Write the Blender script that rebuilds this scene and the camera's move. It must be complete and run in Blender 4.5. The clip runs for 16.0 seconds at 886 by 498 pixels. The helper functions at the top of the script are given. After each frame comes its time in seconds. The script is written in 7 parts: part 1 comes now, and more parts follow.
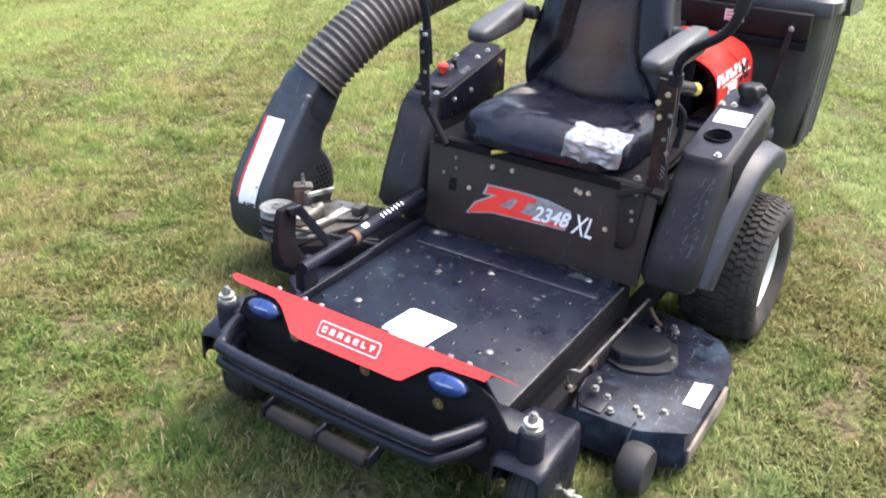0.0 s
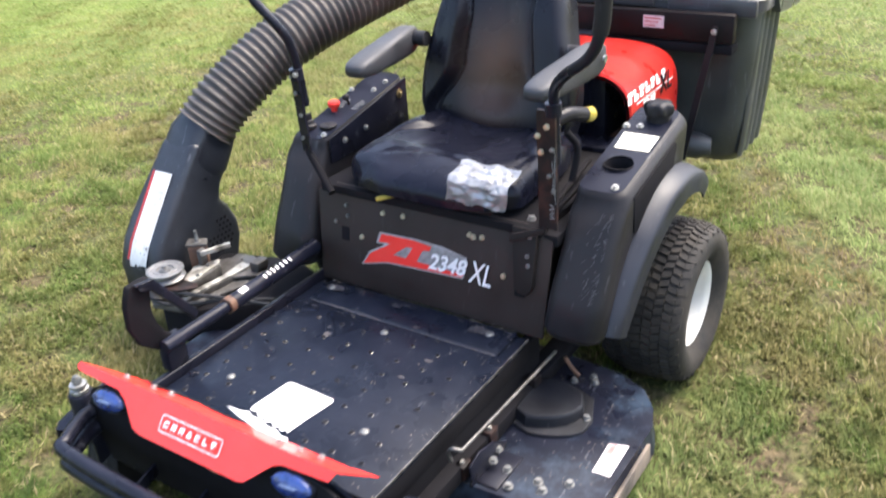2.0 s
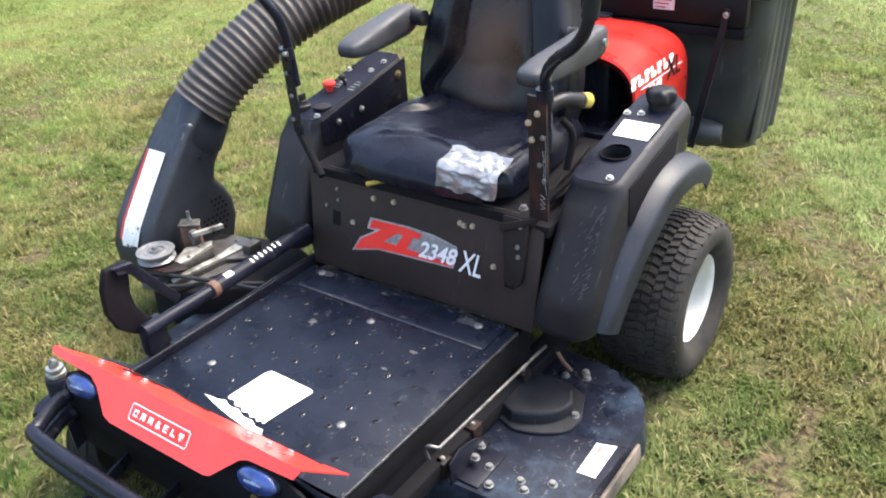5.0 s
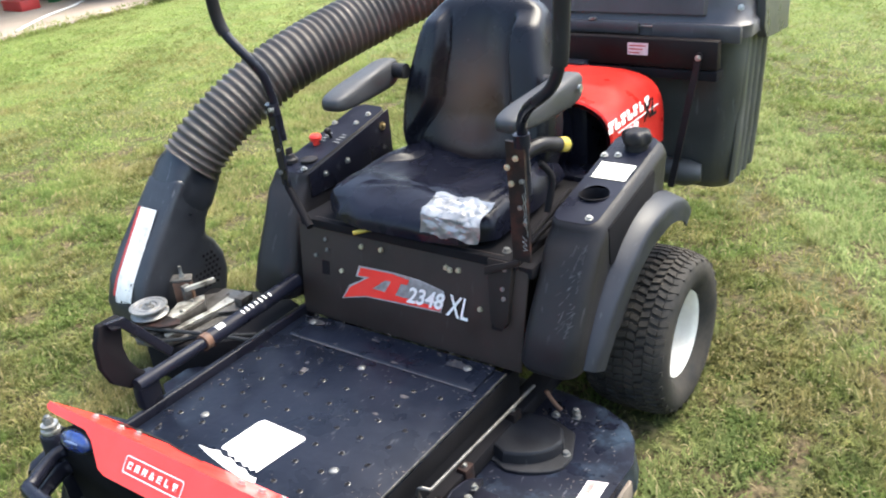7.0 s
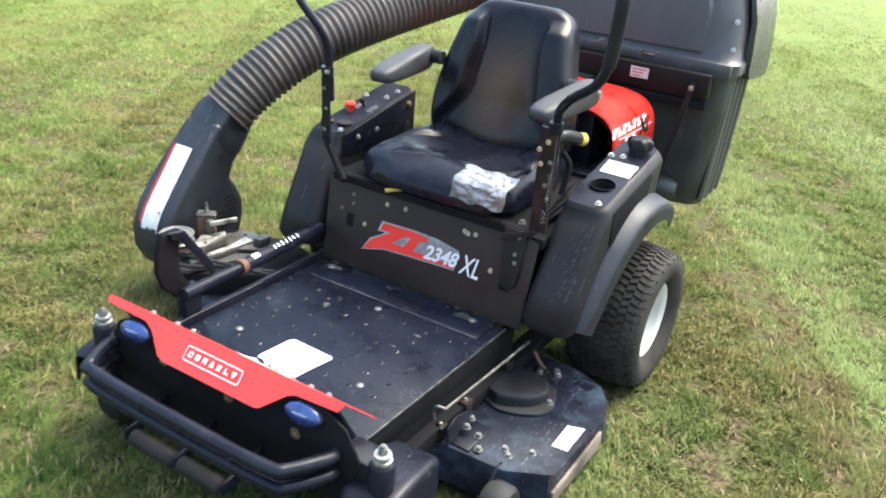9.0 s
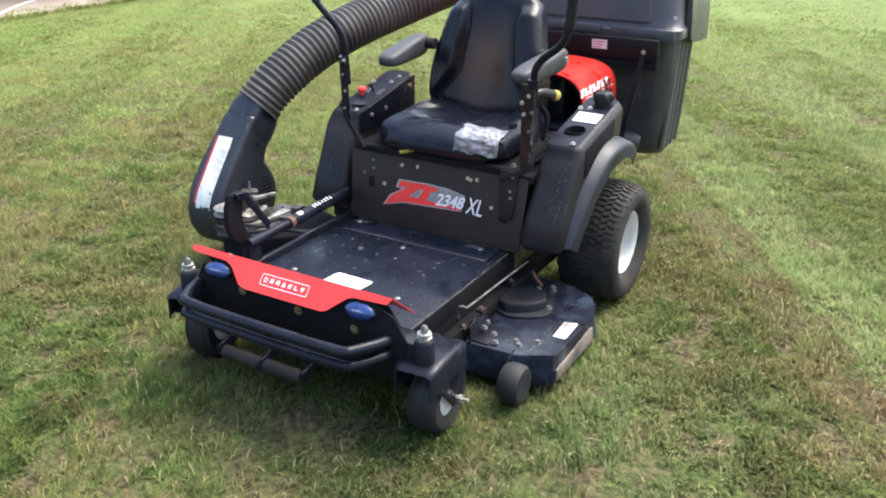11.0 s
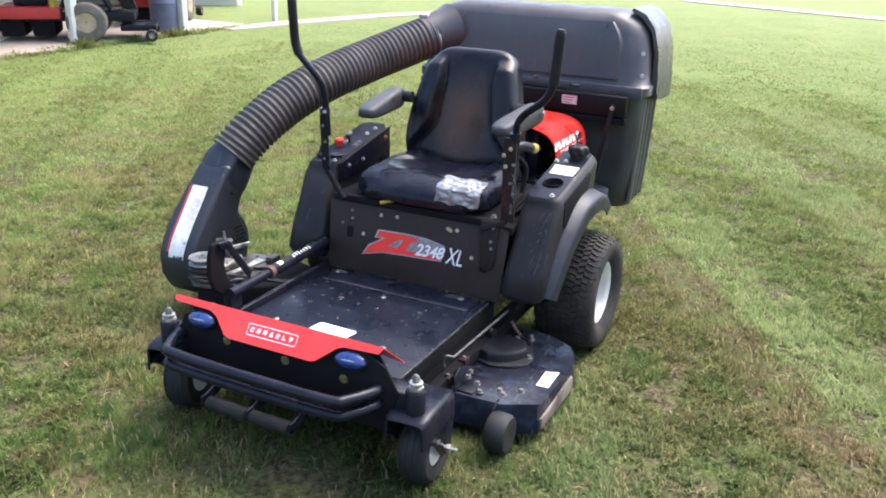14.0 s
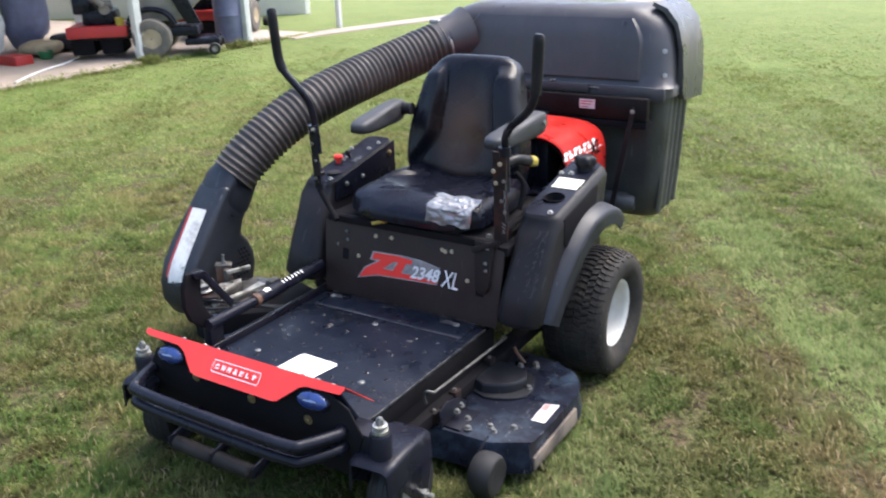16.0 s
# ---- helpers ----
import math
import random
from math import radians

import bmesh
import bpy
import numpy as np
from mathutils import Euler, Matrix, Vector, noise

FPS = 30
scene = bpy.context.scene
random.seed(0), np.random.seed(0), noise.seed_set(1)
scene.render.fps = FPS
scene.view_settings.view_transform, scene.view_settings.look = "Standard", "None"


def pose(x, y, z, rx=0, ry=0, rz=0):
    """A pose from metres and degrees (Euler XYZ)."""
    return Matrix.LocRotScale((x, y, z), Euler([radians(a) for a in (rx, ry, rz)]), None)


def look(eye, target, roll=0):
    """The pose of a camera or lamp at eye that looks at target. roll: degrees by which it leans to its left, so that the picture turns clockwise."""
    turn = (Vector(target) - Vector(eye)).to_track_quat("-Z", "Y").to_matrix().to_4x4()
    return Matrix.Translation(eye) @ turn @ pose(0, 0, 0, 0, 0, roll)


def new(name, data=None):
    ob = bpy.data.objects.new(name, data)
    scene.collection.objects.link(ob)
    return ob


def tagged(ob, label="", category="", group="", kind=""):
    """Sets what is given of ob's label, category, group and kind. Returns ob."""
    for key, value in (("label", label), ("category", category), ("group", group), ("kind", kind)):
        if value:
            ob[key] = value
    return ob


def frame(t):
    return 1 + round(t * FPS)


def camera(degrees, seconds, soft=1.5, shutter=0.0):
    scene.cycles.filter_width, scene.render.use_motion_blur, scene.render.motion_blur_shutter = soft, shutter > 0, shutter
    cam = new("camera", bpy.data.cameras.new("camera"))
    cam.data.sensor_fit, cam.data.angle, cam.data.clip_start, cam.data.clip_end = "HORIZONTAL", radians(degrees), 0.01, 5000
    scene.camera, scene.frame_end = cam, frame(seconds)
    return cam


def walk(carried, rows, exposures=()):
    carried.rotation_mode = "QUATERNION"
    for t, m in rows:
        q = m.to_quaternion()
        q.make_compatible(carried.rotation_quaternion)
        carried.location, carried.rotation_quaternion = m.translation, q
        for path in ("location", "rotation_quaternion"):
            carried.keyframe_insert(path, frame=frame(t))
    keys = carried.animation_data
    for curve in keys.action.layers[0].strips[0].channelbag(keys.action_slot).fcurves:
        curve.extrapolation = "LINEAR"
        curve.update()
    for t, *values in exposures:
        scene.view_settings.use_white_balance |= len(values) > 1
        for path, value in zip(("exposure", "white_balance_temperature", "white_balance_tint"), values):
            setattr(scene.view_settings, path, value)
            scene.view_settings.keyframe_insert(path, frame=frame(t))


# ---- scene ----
EXPOSURES = [(0.0, 2.41, 6500, 10), (1.0, 2.38, 6500, 10), (2.0, 2.24, 6500, 11), (4.2, 2.20, 6500, 10), (7.0, 2.22, 6500, 5), (8.5, 2.25, 6500, 3), (9.0, 2.26, 6500, 3), (9.5, 1.8, 6500, 6), (10.2, 1.82, 6450, 5), (12.5, 2.18, 6200, 12), (13.5, 2.12, 6150, 12), (14.5, 1.73, 6150, 12), (16.0, 1.65, 6200, 11)]
cam = camera(53.8, 16.0, soft=1.9, shutter=0.7)
PATH = [
    (0, (1.072, -1.295, 1.53), (0.098, 0.179, 0.592), 0.8),
    (0.5, (1.079, -1.303, 1.533), (0.088, 0.18, 0.627), 0.9),
    (1, (1.086, -1.261, 1.529), (0.163, 0.256, 0.607), 1.1),
    (1.5, (1.139, -1.074, 1.51), (0.248, 0.428, 0.536), -4.0),
    (2, (1.23, -0.867, 1.526), (0.205, 0.58, 0.601), -4.3),
    (2.5, (1.272, -0.789, 1.529), (0.213, 0.652, 0.632), -4.5),
    (3, (1.274, -0.782, 1.526), (0.23, 0.655, 0.608), -3.2),
    (3.5, (1.273, -0.76, 1.52), (0.25, 0.68, 0.583), -4.2),
    (4, (1.274, -0.755, 1.517), (0.207, 0.64, 0.559), -4.6),
    (4.2, (1.264, -0.756, 1.511), (0.221, 0.632, 0.519), -3.7),
    (6.3, (1.288, -0.749, 1.517), (0.159, 0.650, 0.640), -5.5),
    (6.5, (1.296, -0.756, 1.52), (0.168, 0.651, 0.654), -5.9),
    (7, (1.313, -0.776, 1.518), (0.231, 0.667, 0.653), -5.8),
    (7.5, (1.312, -0.825, 1.525), (0.267, 0.663, 0.693), -4.6),
    (8, (1.285, -0.926, 1.527), (0.279, 0.6, 0.716), -1.3),
    (8.5, (1.251, -1.102, 1.526), (0.318, 0.457, 0.689), 2.5),
    (9, (1.277, -1.207, 1.533), (0.341, 0.346, 0.69), 4.7),
    (9.5, (1.416, -1.367, 1.547), (0.385, 0.187, 0.823), 3.5),
    (10, (1.58, -1.532, 1.536), (0.529, -0.026, 0.744), -0.2),
    (10.2, (1.584, -1.596, 1.554), (0.563, -0.087, 0.731), -0.8),
    (12.3, (1.456, -1.876, 1.541), (0.622, -0.224, 0.783), 2.7),
    (12.5, (1.449, -1.88, 1.543), (0.615, -0.225, 0.792), 3.2),
    (13, (1.442, -1.87, 1.547), (0.614, -0.215, 0.79), 2.7),
    (13.5, (1.438, -1.867, 1.551), (0.587, -0.209, 0.825), 1.9),
    (14, (1.442, -1.862, 1.553), (0.608, -0.184, 0.853), 1.5),
    (14.5, (1.453, -1.839, 1.549), (0.61, -0.169, 0.842), 0.6),
    (15, (1.499, -1.749, 1.547), (0.662, -0.078, 0.834), -1.1),
    (15.5, (1.599, -1.589, 1.561), (0.672, 0.027, 0.833), -1.5),
    (16, (1.626, -1.513, 1.559), (0.613, 0.062, 0.856), -2.0),
]
walk(cam, [(t, look(eye, target, roll)) for t, eye, target, roll in PATH], EXPOSURES)

# ---- world and sun: hazy overcast, brightest behind the mower ----
world = bpy.data.worlds.new("world")
scene.world = world
world.use_nodes = True
wn = world.node_tree
sky = wn.nodes.new("ShaderNodeTexSky")
sky.sky_type = "NISHITA"
sky.sun_disc = False
SUN_EL, SUN_AZ = 61.0, 28.0        # degrees; azimuth clockwise from +y
sky.sun_elevation, sky.sun_rotation = radians(SUN_EL), radians(SUN_AZ)
sky.air_density, sky.dust_density, sky.ozone_density = 1.0, 4.0, 1.0
wn.links.new(sky.outputs[0], wn.nodes["Background"].inputs[0])
wn.nodes["Background"].inputs[1].default_value = 0.15
sun_data = bpy.data.lights.new("sun", "SUN")
sun_data.energy, sun_data.angle, sun_data.color = 1.35, radians(42), (1.0, 0.95, 0.86)
sun = new("sun", sun_data)
sd = Vector((math.sin(radians(SUN_AZ)) * math.cos(radians(SUN_EL)), math.cos(radians(SUN_AZ)) * math.cos(radians(SUN_EL)), math.sin(radians(SUN_EL))))
sun.matrix_world = look(sd * 50, (0, 0, 0))


# ---- materials ----
def mat(name, color, rough=0.5, metal=0.0, vary=0.25, scale=8.0, bump=0.0, bump_scale=60.0, dust=0.0, dust_color=(0.20, 0.17, 0.13),
        coat=0.0, dust_scale=3.0, dust_lo=0.45, dust_hi=0.75, spec=0.5, rvary=0.15, scuff=0.0):
    """Principled material with two scales of tone, optional dust patches, scuffs and bump."""
    m = bpy.data.materials.new(name)
    m.use_nodes = True
    nt = m.node_tree
    N, L = nt.nodes, nt.links
    b = N["Principled BSDF"]
    tc = N.new("ShaderNodeTexCoord")
    n1 = N.new("ShaderNodeTexNoise")
    n1.inputs["Scale"].default_value, n1.inputs["Detail"].default_value = scale, 6
    L.new(tc.outputs["Object"], n1.inputs["Vector"])
    r1 = N.new("ShaderNodeMapRange")
    r1.inputs["From Min"].default_value, r1.inputs["From Max"].default_value = 0.3, 0.7
    r1.inputs["To Min"].default_value, r1.inputs["To Max"].default_value = 1 - vary, 1 + vary
    L.new(n1.outputs["Fac"], r1.inputs["Value"])
    mul = N.new("ShaderNodeMix")
    mul.data_type, mul.blend_type = "RGBA", "MULTIPLY"
    mul.inputs[0].default_value = 1.0
    mul.inputs[6].default_value = (*color, 1)
    L.new(r1.outputs[0], mul.inputs[7])
    col = mul.outputs[2]
    if dust:
        n2 = N.new("ShaderNodeTexNoise")
        n2.inputs["Scale"].default_value, n2.inputs["Detail"].default_value, n2.inputs["Roughness"].default_value = dust_scale, 8, 0.65
        L.new(tc.outputs["Object"], n2.inputs["Vector"])
        r2 = N.new("ShaderNodeMapRange")
        r2.inputs["From Min"].default_value, r2.inputs["From Max"].default_value = dust_lo, dust_hi
        r2.inputs["To Min"].default_value, r2.inputs["To Max"].default_value = 0.0, dust
        L.new(n2.outputs["Fac"], r2.inputs["Value"])
        mx = N.new("ShaderNodeMix")
        mx.data_type = "RGBA"
        L.new(r2.outputs[0], mx.inputs[0])
        L.new(col, mx.inputs[6])
        mx.inputs[7].default_value = (*dust_color, 1)
        col = mx.outputs[2]
    if scuff:
        n4 = N.new("ShaderNodeTexNoise")
        mp = N.new("ShaderNodeMapping")
        mp.inputs["Scale"].default_value = (90, 25, 14)
        mp.inputs["Rotation"].default_value = (0.4, 0.7, 0.2)
        L.new(tc.outputs["Object"], mp.inputs["Vector"])
        L.new(mp.outputs[0], n4.inputs["Vector"])
        n4.inputs["Scale"].default_value, n4.inputs["Detail"].default_value = 1.0, 3
        r4 = N.new("ShaderNodeMapRange")
        r4.inputs["From Min"].default_value, r4.inputs["From Max"].default_value = 0.66, 0.74
        r4.inputs["To Max"].default_value = scuff
        L.new(n4.outputs["Fac"], r4.inputs["Value"])
        mx2 = N.new("ShaderNodeMix")
        mx2.data_type = "RGBA"
        L.new(r4.outputs[0], mx2.inputs[0])
        L.new(col, mx2.inputs[6])
        mx2.inputs[7].default_value = (0.22, 0.22, 0.23, 1)
        col = mx2.outputs[2]
    L.new(col, b.inputs["Base Color"])
    rr = N.new("ShaderNodeMapRange")
    rr.inputs["From Min"].default_value, rr.inputs["From Max"].default_value = 0.3, 0.7
    rr.inputs["To Min"].default_value, rr.inputs["To Max"].default_value = max(0.03, rough - rvary), min(1, rough + rvary)
    L.new(n1.outputs["Fac"], rr.inputs["Value"])
    L.new(rr.outputs[0], b.inputs["Roughness"])
    b.inputs["Metallic"].default_value = metal
    b.inputs["Coat Weight"].default_value = coat
    b.inputs["Specular IOR Level"].default_value = spec
    if bump:
        n3 = N.new("ShaderNodeTexNoise")
        n3.inputs["Scale"].default_value, n3.inputs["Detail"].default_value = bump_scale, 4
        L.new(tc.outputs["Object"], n3.inputs["Vector"])
        bp = N.new("ShaderNodeBump")
        bp.inputs["Strength"].default_value, bp.inputs["Distance"].default_value = bump, 0.004
        L.new(n3.outputs["Fac"], bp.inputs["Height"])
        L.new(bp.outputs[0], b.inputs["Normal"])
    return m


M_BLACK = mat("black painted steel", (0.0090, 0.0095, 0.0156), 0.30, spec=0.20, dust=0.20, dust_color=(0.036, 0.034, 0.038), dust_scale=9, dust_lo=0.50, dust_hi=0.8, rvary=0.12, bump=0.05, bump_scale=30, scuff=0.20)
M_PAN = mat("worn black step steel", (0.0066, 0.0088, 0.0165), 0.32, spec=0.15, dust=0.24, dust_color=(0.030, 0.036, 0.050), dust_scale=22, dust_lo=0.48, dust_hi=0.74, bump=0.18, bump_scale=40, scuff=0.18)
M_DECK = mat("dusty blue black deck paint", (0.0085, 0.0100, 0.0180), 0.34, spec=0.15, dust=0.62, dust_color=(0.046, 0.068, 0.098), dust_scale=9, dust_lo=0.50, dust_hi=0.68, bump=0.14, bump_scale=50, scuff=0.35)
M_PANEL = mat("matt dark brown black panel paint", (0.0175, 0.0142, 0.0130), 0.6, spec=0.14, dust=0.2, dust_color=(0.034, 0.027, 0.023))
M_FRONT = mat("matt brown black front panel paint", (0.0290, 0.0222, 0.0192), 0.55, spec=0.18, dust=0.3, dust_color=(0.050, 0.038, 0.032), dust_scale=6, scuff=0.06)
M_PLASTIC = mat("black moulded plastic", (0.0158, 0.0146, 0.0158), 0.44, spec=0.18, bump=0.12, bump_scale=180, dust=0.22, dust_color=(0.036, 0.031, 0.029), scuff=0.14)
M_BLOWER = mat("dusty blue grey blower plastic", (0.014, 0.0155, 0.020), 0.42, spec=0.45, bump=0.1, bump_scale=150, dust=0.45, dust_color=(0.045, 0.050, 0.060), dust_scale=5, dust_lo=0.42, dust_hi=0.72, scuff=0.25)
M_FLARE = mat("satin blue black flare plastic", (0.0150, 0.0165, 0.0235), 0.46, spec=0.32, bump=0.08, bump_scale=180, dust=0.22, dust_color=(0.034, 0.036, 0.044), scuff=0.15)
# lid plastic in a paler grey: its sky sheen put into the colour
M_BAND = mat("weathered skirt plastic with painted sheen", (0.055, 0.054, 0.055), 0.32, spec=0.6, bump=0.06, bump_scale=120, dust=0.4, dust_color=(0.12, 0.118, 0.115), dust_scale=3)
M_TOPPAN = mat("satin blue black panel", (0.0085, 0.0095, 0.0170), 0.34, spec=0.14, dust=0.2, dust_color=(0.024, 0.024, 0.030), scuff=0.1)
M_BIN = mat("black weathered bin plastic", (0.043, 0.044, 0.043), 0.42, spec=0.55, bump=0.08, bump_scale=120, dust=0.45, dust_color=(0.095, 0.098, 0.093), dust_scale=2.5, scuff=0.25)
M_LID = mat("black weathered lid plastic", (0.048, 0.043, 0.046), 0.42, spec=0.55, bump=0.08, bump_scale=120, dust=0.4, dust_color=(0.085, 0.078, 0.076), dust_scale=2.5, scuff=0.15)
M_VINYL = mat("black vinyl", (0.0062, 0.0068, 0.0128), 0.27, spec=0.19, bump=0.08, bump_scale=220, dust=0.2, dust_color=(0.017, 0.017, 0.024), dust_scale=5)
M_BACK = mat("black vinyl worn brown in the middle", (0.0072, 0.0074, 0.0112), 0.30, spec=0.24, bump=0.12, bump_scale=220, dust=0.15, dust_color=(0.022, 0.019, 0.020), dust_scale=5)
nt = M_BACK.node_tree
tcb, mpb, ln, fb, nb, ml, mxb = (nt.nodes.new(k) for k in ("ShaderNodeTexCoord", "ShaderNodeMapping", "ShaderNodeVectorMath", "ShaderNodeMapRange", "ShaderNodeTexNoise", "ShaderNodeMath", "ShaderNodeMix"))
mpb.inputs["Location"].default_value, mpb.inputs["Scale"].default_value = (0, 0, 0.25), (7.5, 0.0, 4.6)
ln.operation, ml.operation, mxb.data_type = "LENGTH", "MULTIPLY", "RGBA"
nb.inputs["Scale"].default_value, nb.inputs["Detail"].default_value = 5.0, 6
fb.interpolation_type = "SMOOTHSTEP"
fb.inputs["From Min"].default_value, fb.inputs["From Max"].default_value = 1.25, 0.15
nt.links.new(tcb.outputs["Object"], mpb.inputs["Vector"])
nt.links.new(tcb.outputs["Object"], nb.inputs["Vector"])
nt.links.new(mpb.outputs[0], ln.inputs[0])
nt.links.new(ln.outputs["Value"], fb.inputs["Value"])
nt.links.new(fb.outputs[0], ml.inputs[0])
nt.links.new(nb.outputs["Fac"], ml.inputs[1])
nt.links.new(ml.outputs[0], mxb.inputs[0])
bsb = nt.nodes["Principled BSDF"]
nt.links.new(bsb.inputs["Base Color"].links[0].from_socket, mxb.inputs[6])
mxb.inputs[7].default_value = (0.128, 0.067, 0.038, 1)
nt.links.new(mxb.outputs[2], bsb.inputs["Base Color"])
M_ARM = mat("grey black armrest foam", (0.027, 0.027, 0.030), 0.55, bump=0.2, bump_scale=200)
M_TYRE = mat("tyre rubber", (0.019, 0.018, 0.017), 0.8, spec=0.25, dust=0.7, dust_color=(0.062, 0.051, 0.039), dust_scale=9, dust_lo=0.38, dust_hi=0.7, bump=0.2, bump_scale=90)
M_TYRE_BLACK = mat("smooth black rubber", (0.017, 0.0165, 0.017), 0.62, spec=0.3, dust=0.3, dust_color=(0.042, 0.036, 0.030), dust_scale=9)
M_ROLLER = mat("dusty worn roller rubber", (0.014, 0.0125, 0.012), 0.6, spec=0.25, dust=0.6, dust_color=(0.034, 0.026, 0.022), dust_scale=12, dust_lo=0.42, dust_hi=0.68)
M_RIM = mat("white rim paint", (0.54, 0.53, 0.49), 0.42, dust=0.5, dust_color=(0.28, 0.24, 0.19), dust_scale=9, dust_lo=0.46, dust_hi=0.78)
M_RED = mat("red gloss paint", (0.79, 0.034, 0.024), 0.38, vary=0.06, coat=0.2, dust=0.12, dust_color=(0.65, 0.14, 0.12), dust_scale=5)
M_RED_DULL = mat("faded red paint", (0.38, 0.026, 0.024), 0.5, vary=0.15)
M_WHITE = mat("white sticker vinyl", (0.80, 0.79, 0.76), 0.45, vary=0.06, dust=0.2, dust_color=(0.5, 0.47, 0.42), dust_scale=20, dust_lo=0.55)
M_WORNWHITE = mat("grimy worn white vinyl", (0.72, 0.70, 0.65), 0.5, vary=0.10, scale=20, dust=0.75, dust_color=(0.26, 0.21, 0.16), dust_scale=16, dust_lo=0.50, dust_hi=0.72, scuff=0.5)
M_CREAMGREY = mat("faded pinkish white label", (0.66, 0.60, 0.59), 0.5, vary=0.15, scale=60)
M_CREAM = mat("cream sticker vinyl", (0.80, 0.77, 0.62), 0.45, vary=0.06)
M_GREYDECAL = mat("grey decal", (0.23, 0.23, 0.22), 0.45, vary=0.3, scale=60)
M_ZINC = mat("zinc plated steel", (0.40, 0.39, 0.36), 0.48, metal=0.9, vary=0.3, scale=60)
M_STEEL = mat("dull worn steel", (0.11, 0.105, 0.10), 0.45, metal=0.7, vary=0.6, scale=50)
M_DULL = mat("dull dusty zinc", (0.20, 0.20, 0.19), 0.5, metal=0.7, vary=0.4, scale=60, dust=0.4, dust_color=(0.06, 0.055, 0.05), dust_scale=40)
M_BRASS = mat("yellow zinc plate", (0.27, 0.21, 0.11), 0.45, metal=0.8, vary=0.35, scale=70)
M_PALEBOLT = mat("pale yellowish zinc", (0.46, 0.42, 0.30), 0.45, metal=0.7, vary=0.35, scale=70)
M_RUST = mat("rusty steel", (0.11, 0.055, 0.032), 0.75, vary=0.5, scale=30, bump=0.4, bump_scale=90)
M_RUSTBLACK = mat("black steel with rust bloom", (0.011, 0.0085, 0.0085), 0.5, spec=0.2, dust=0.7, dust_color=(0.070, 0.027, 0.018), dust_scale=22, dust_lo=0.48, dust_hi=0.7)
M_ALU = mat("dull grey cast metal", (0.30, 0.29, 0.27), 0.5, metal=0.5, dust=0.7, dust_color=(0.10, 0.085, 0.065), dust_scale=16, dust_lo=0.4, dust_hi=0.7)
M_PULLEY = mat("worn pulley steel", (0.23, 0.225, 0.215), 0.45, metal=0.6, vary=0.4, scale=40, dust=0.6, dust_color=(0.07, 0.058, 0.046), dust_scale=40, dust_lo=0.48, dust_hi=0.66)
M_TAPE = mat("silver duct tape", (0.30, 0.303, 0.31), 0.40, metal=0.45, vary=0.35, scale=25, dust=0.7, dust_color=(0.20, 0.165, 0.13), dust_scale=14)
M_YELLOW = mat("yellow plastic", (0.34, 0.26, 0.03), 0.45, vary=0.25)
M_REDKNOB = mat("red plastic knob", (0.70, 0.03, 0.02), 0.4, vary=0.1)
M_LENS = mat("blue lamp lens", (0.010, 0.030, 0.14), 0.12, vary=0.5, scale=45, coat=0.6, bump=0.25, bump_scale=90, dust=0.3, dust_color=(0.10, 0.13, 0.25), dust_scale=30, dust_lo=0.55, dust_hi=0.7)
M_LENSPRINT = mat("faded pale blue print", (0.20, 0.26, 0.42), 0.4, vary=0.3, scale=90)
M_HOSE = mat("grey black ribbed hose plastic", (0.036, 0.031, 0.028), 0.52, spec=0.40, dust=0.75, dust_color=(0.110, 0.088, 0.072), dust_scale=6, dust_lo=0.34, dust_hi=0.66)
# near black; on some covered parts it stands for their shade
M_DARK = mat("near black and painted shade", (0.0105, 0.0098, 0.0110), 0.85, spec=0.08)
M_CONCRETE = mat("pale concrete", (0.36, 0.295, 0.245), 0.85, vary=0.2, scale=1.2, bump=0.3, bump_scale=30, dust=0.5, dust_color=(0.20, 0.17, 0.14), dust_scale=0.8)
M_PAINTWHITE = mat("white painted timber", (0.72, 0.72, 0.70), 0.55, vary=0.1, dust=0.2)
M_WALLWHITE = mat("white shed cladding", (0.72, 0.70, 0.66), 0.7, vary=0.12, scale=1.5, dust=0.25, dust_scale=1.5)
M_BLUEGREY = mat("blue grey drum plastic", (0.13, 0.14, 0.22), 0.5, vary=0.2)
M_TAN = mat("tan canvas", (0.34, 0.27, 0.18), 0.8, vary=0.35, scale=6, bump=0.5, bump_scale=20)
M_GREENP = mat("green plastic", (0.03, 0.16, 0.06), 0.5)
M_GREYMACH = mat("dusty grey machine steel", (0.20, 0.18, 0.16), 0.6, dust=0.5, dust_color=(0.32, 0.28, 0.23))
M_TYRE_GREY = mat("dusty grey tyre", (0.13, 0.115, 0.10), 0.85, vary=0.3, scale=10)


# ---- mesh helpers ----
def finish(name, bm, material, parent=None, label="", sharp=38, flip=False):
    bmesh.ops.recalc_face_normals(bm, faces=bm.faces)
    lim = radians(sharp)
    for f in bm.faces:
        f.smooth = True
    for e in bm.edges:
        e.smooth = len(e.link_faces) == 2 and e.calc_face_angle(0) < lim
    me = bpy.data.meshes.new(name)
    bm.to_mesh(me)
    bm.free()
    me.materials.append(material)
    ob = new(name, me)
    if parent is not None:
        ob.parent = parent
    if label:
        ob["label"] = label
    return ob


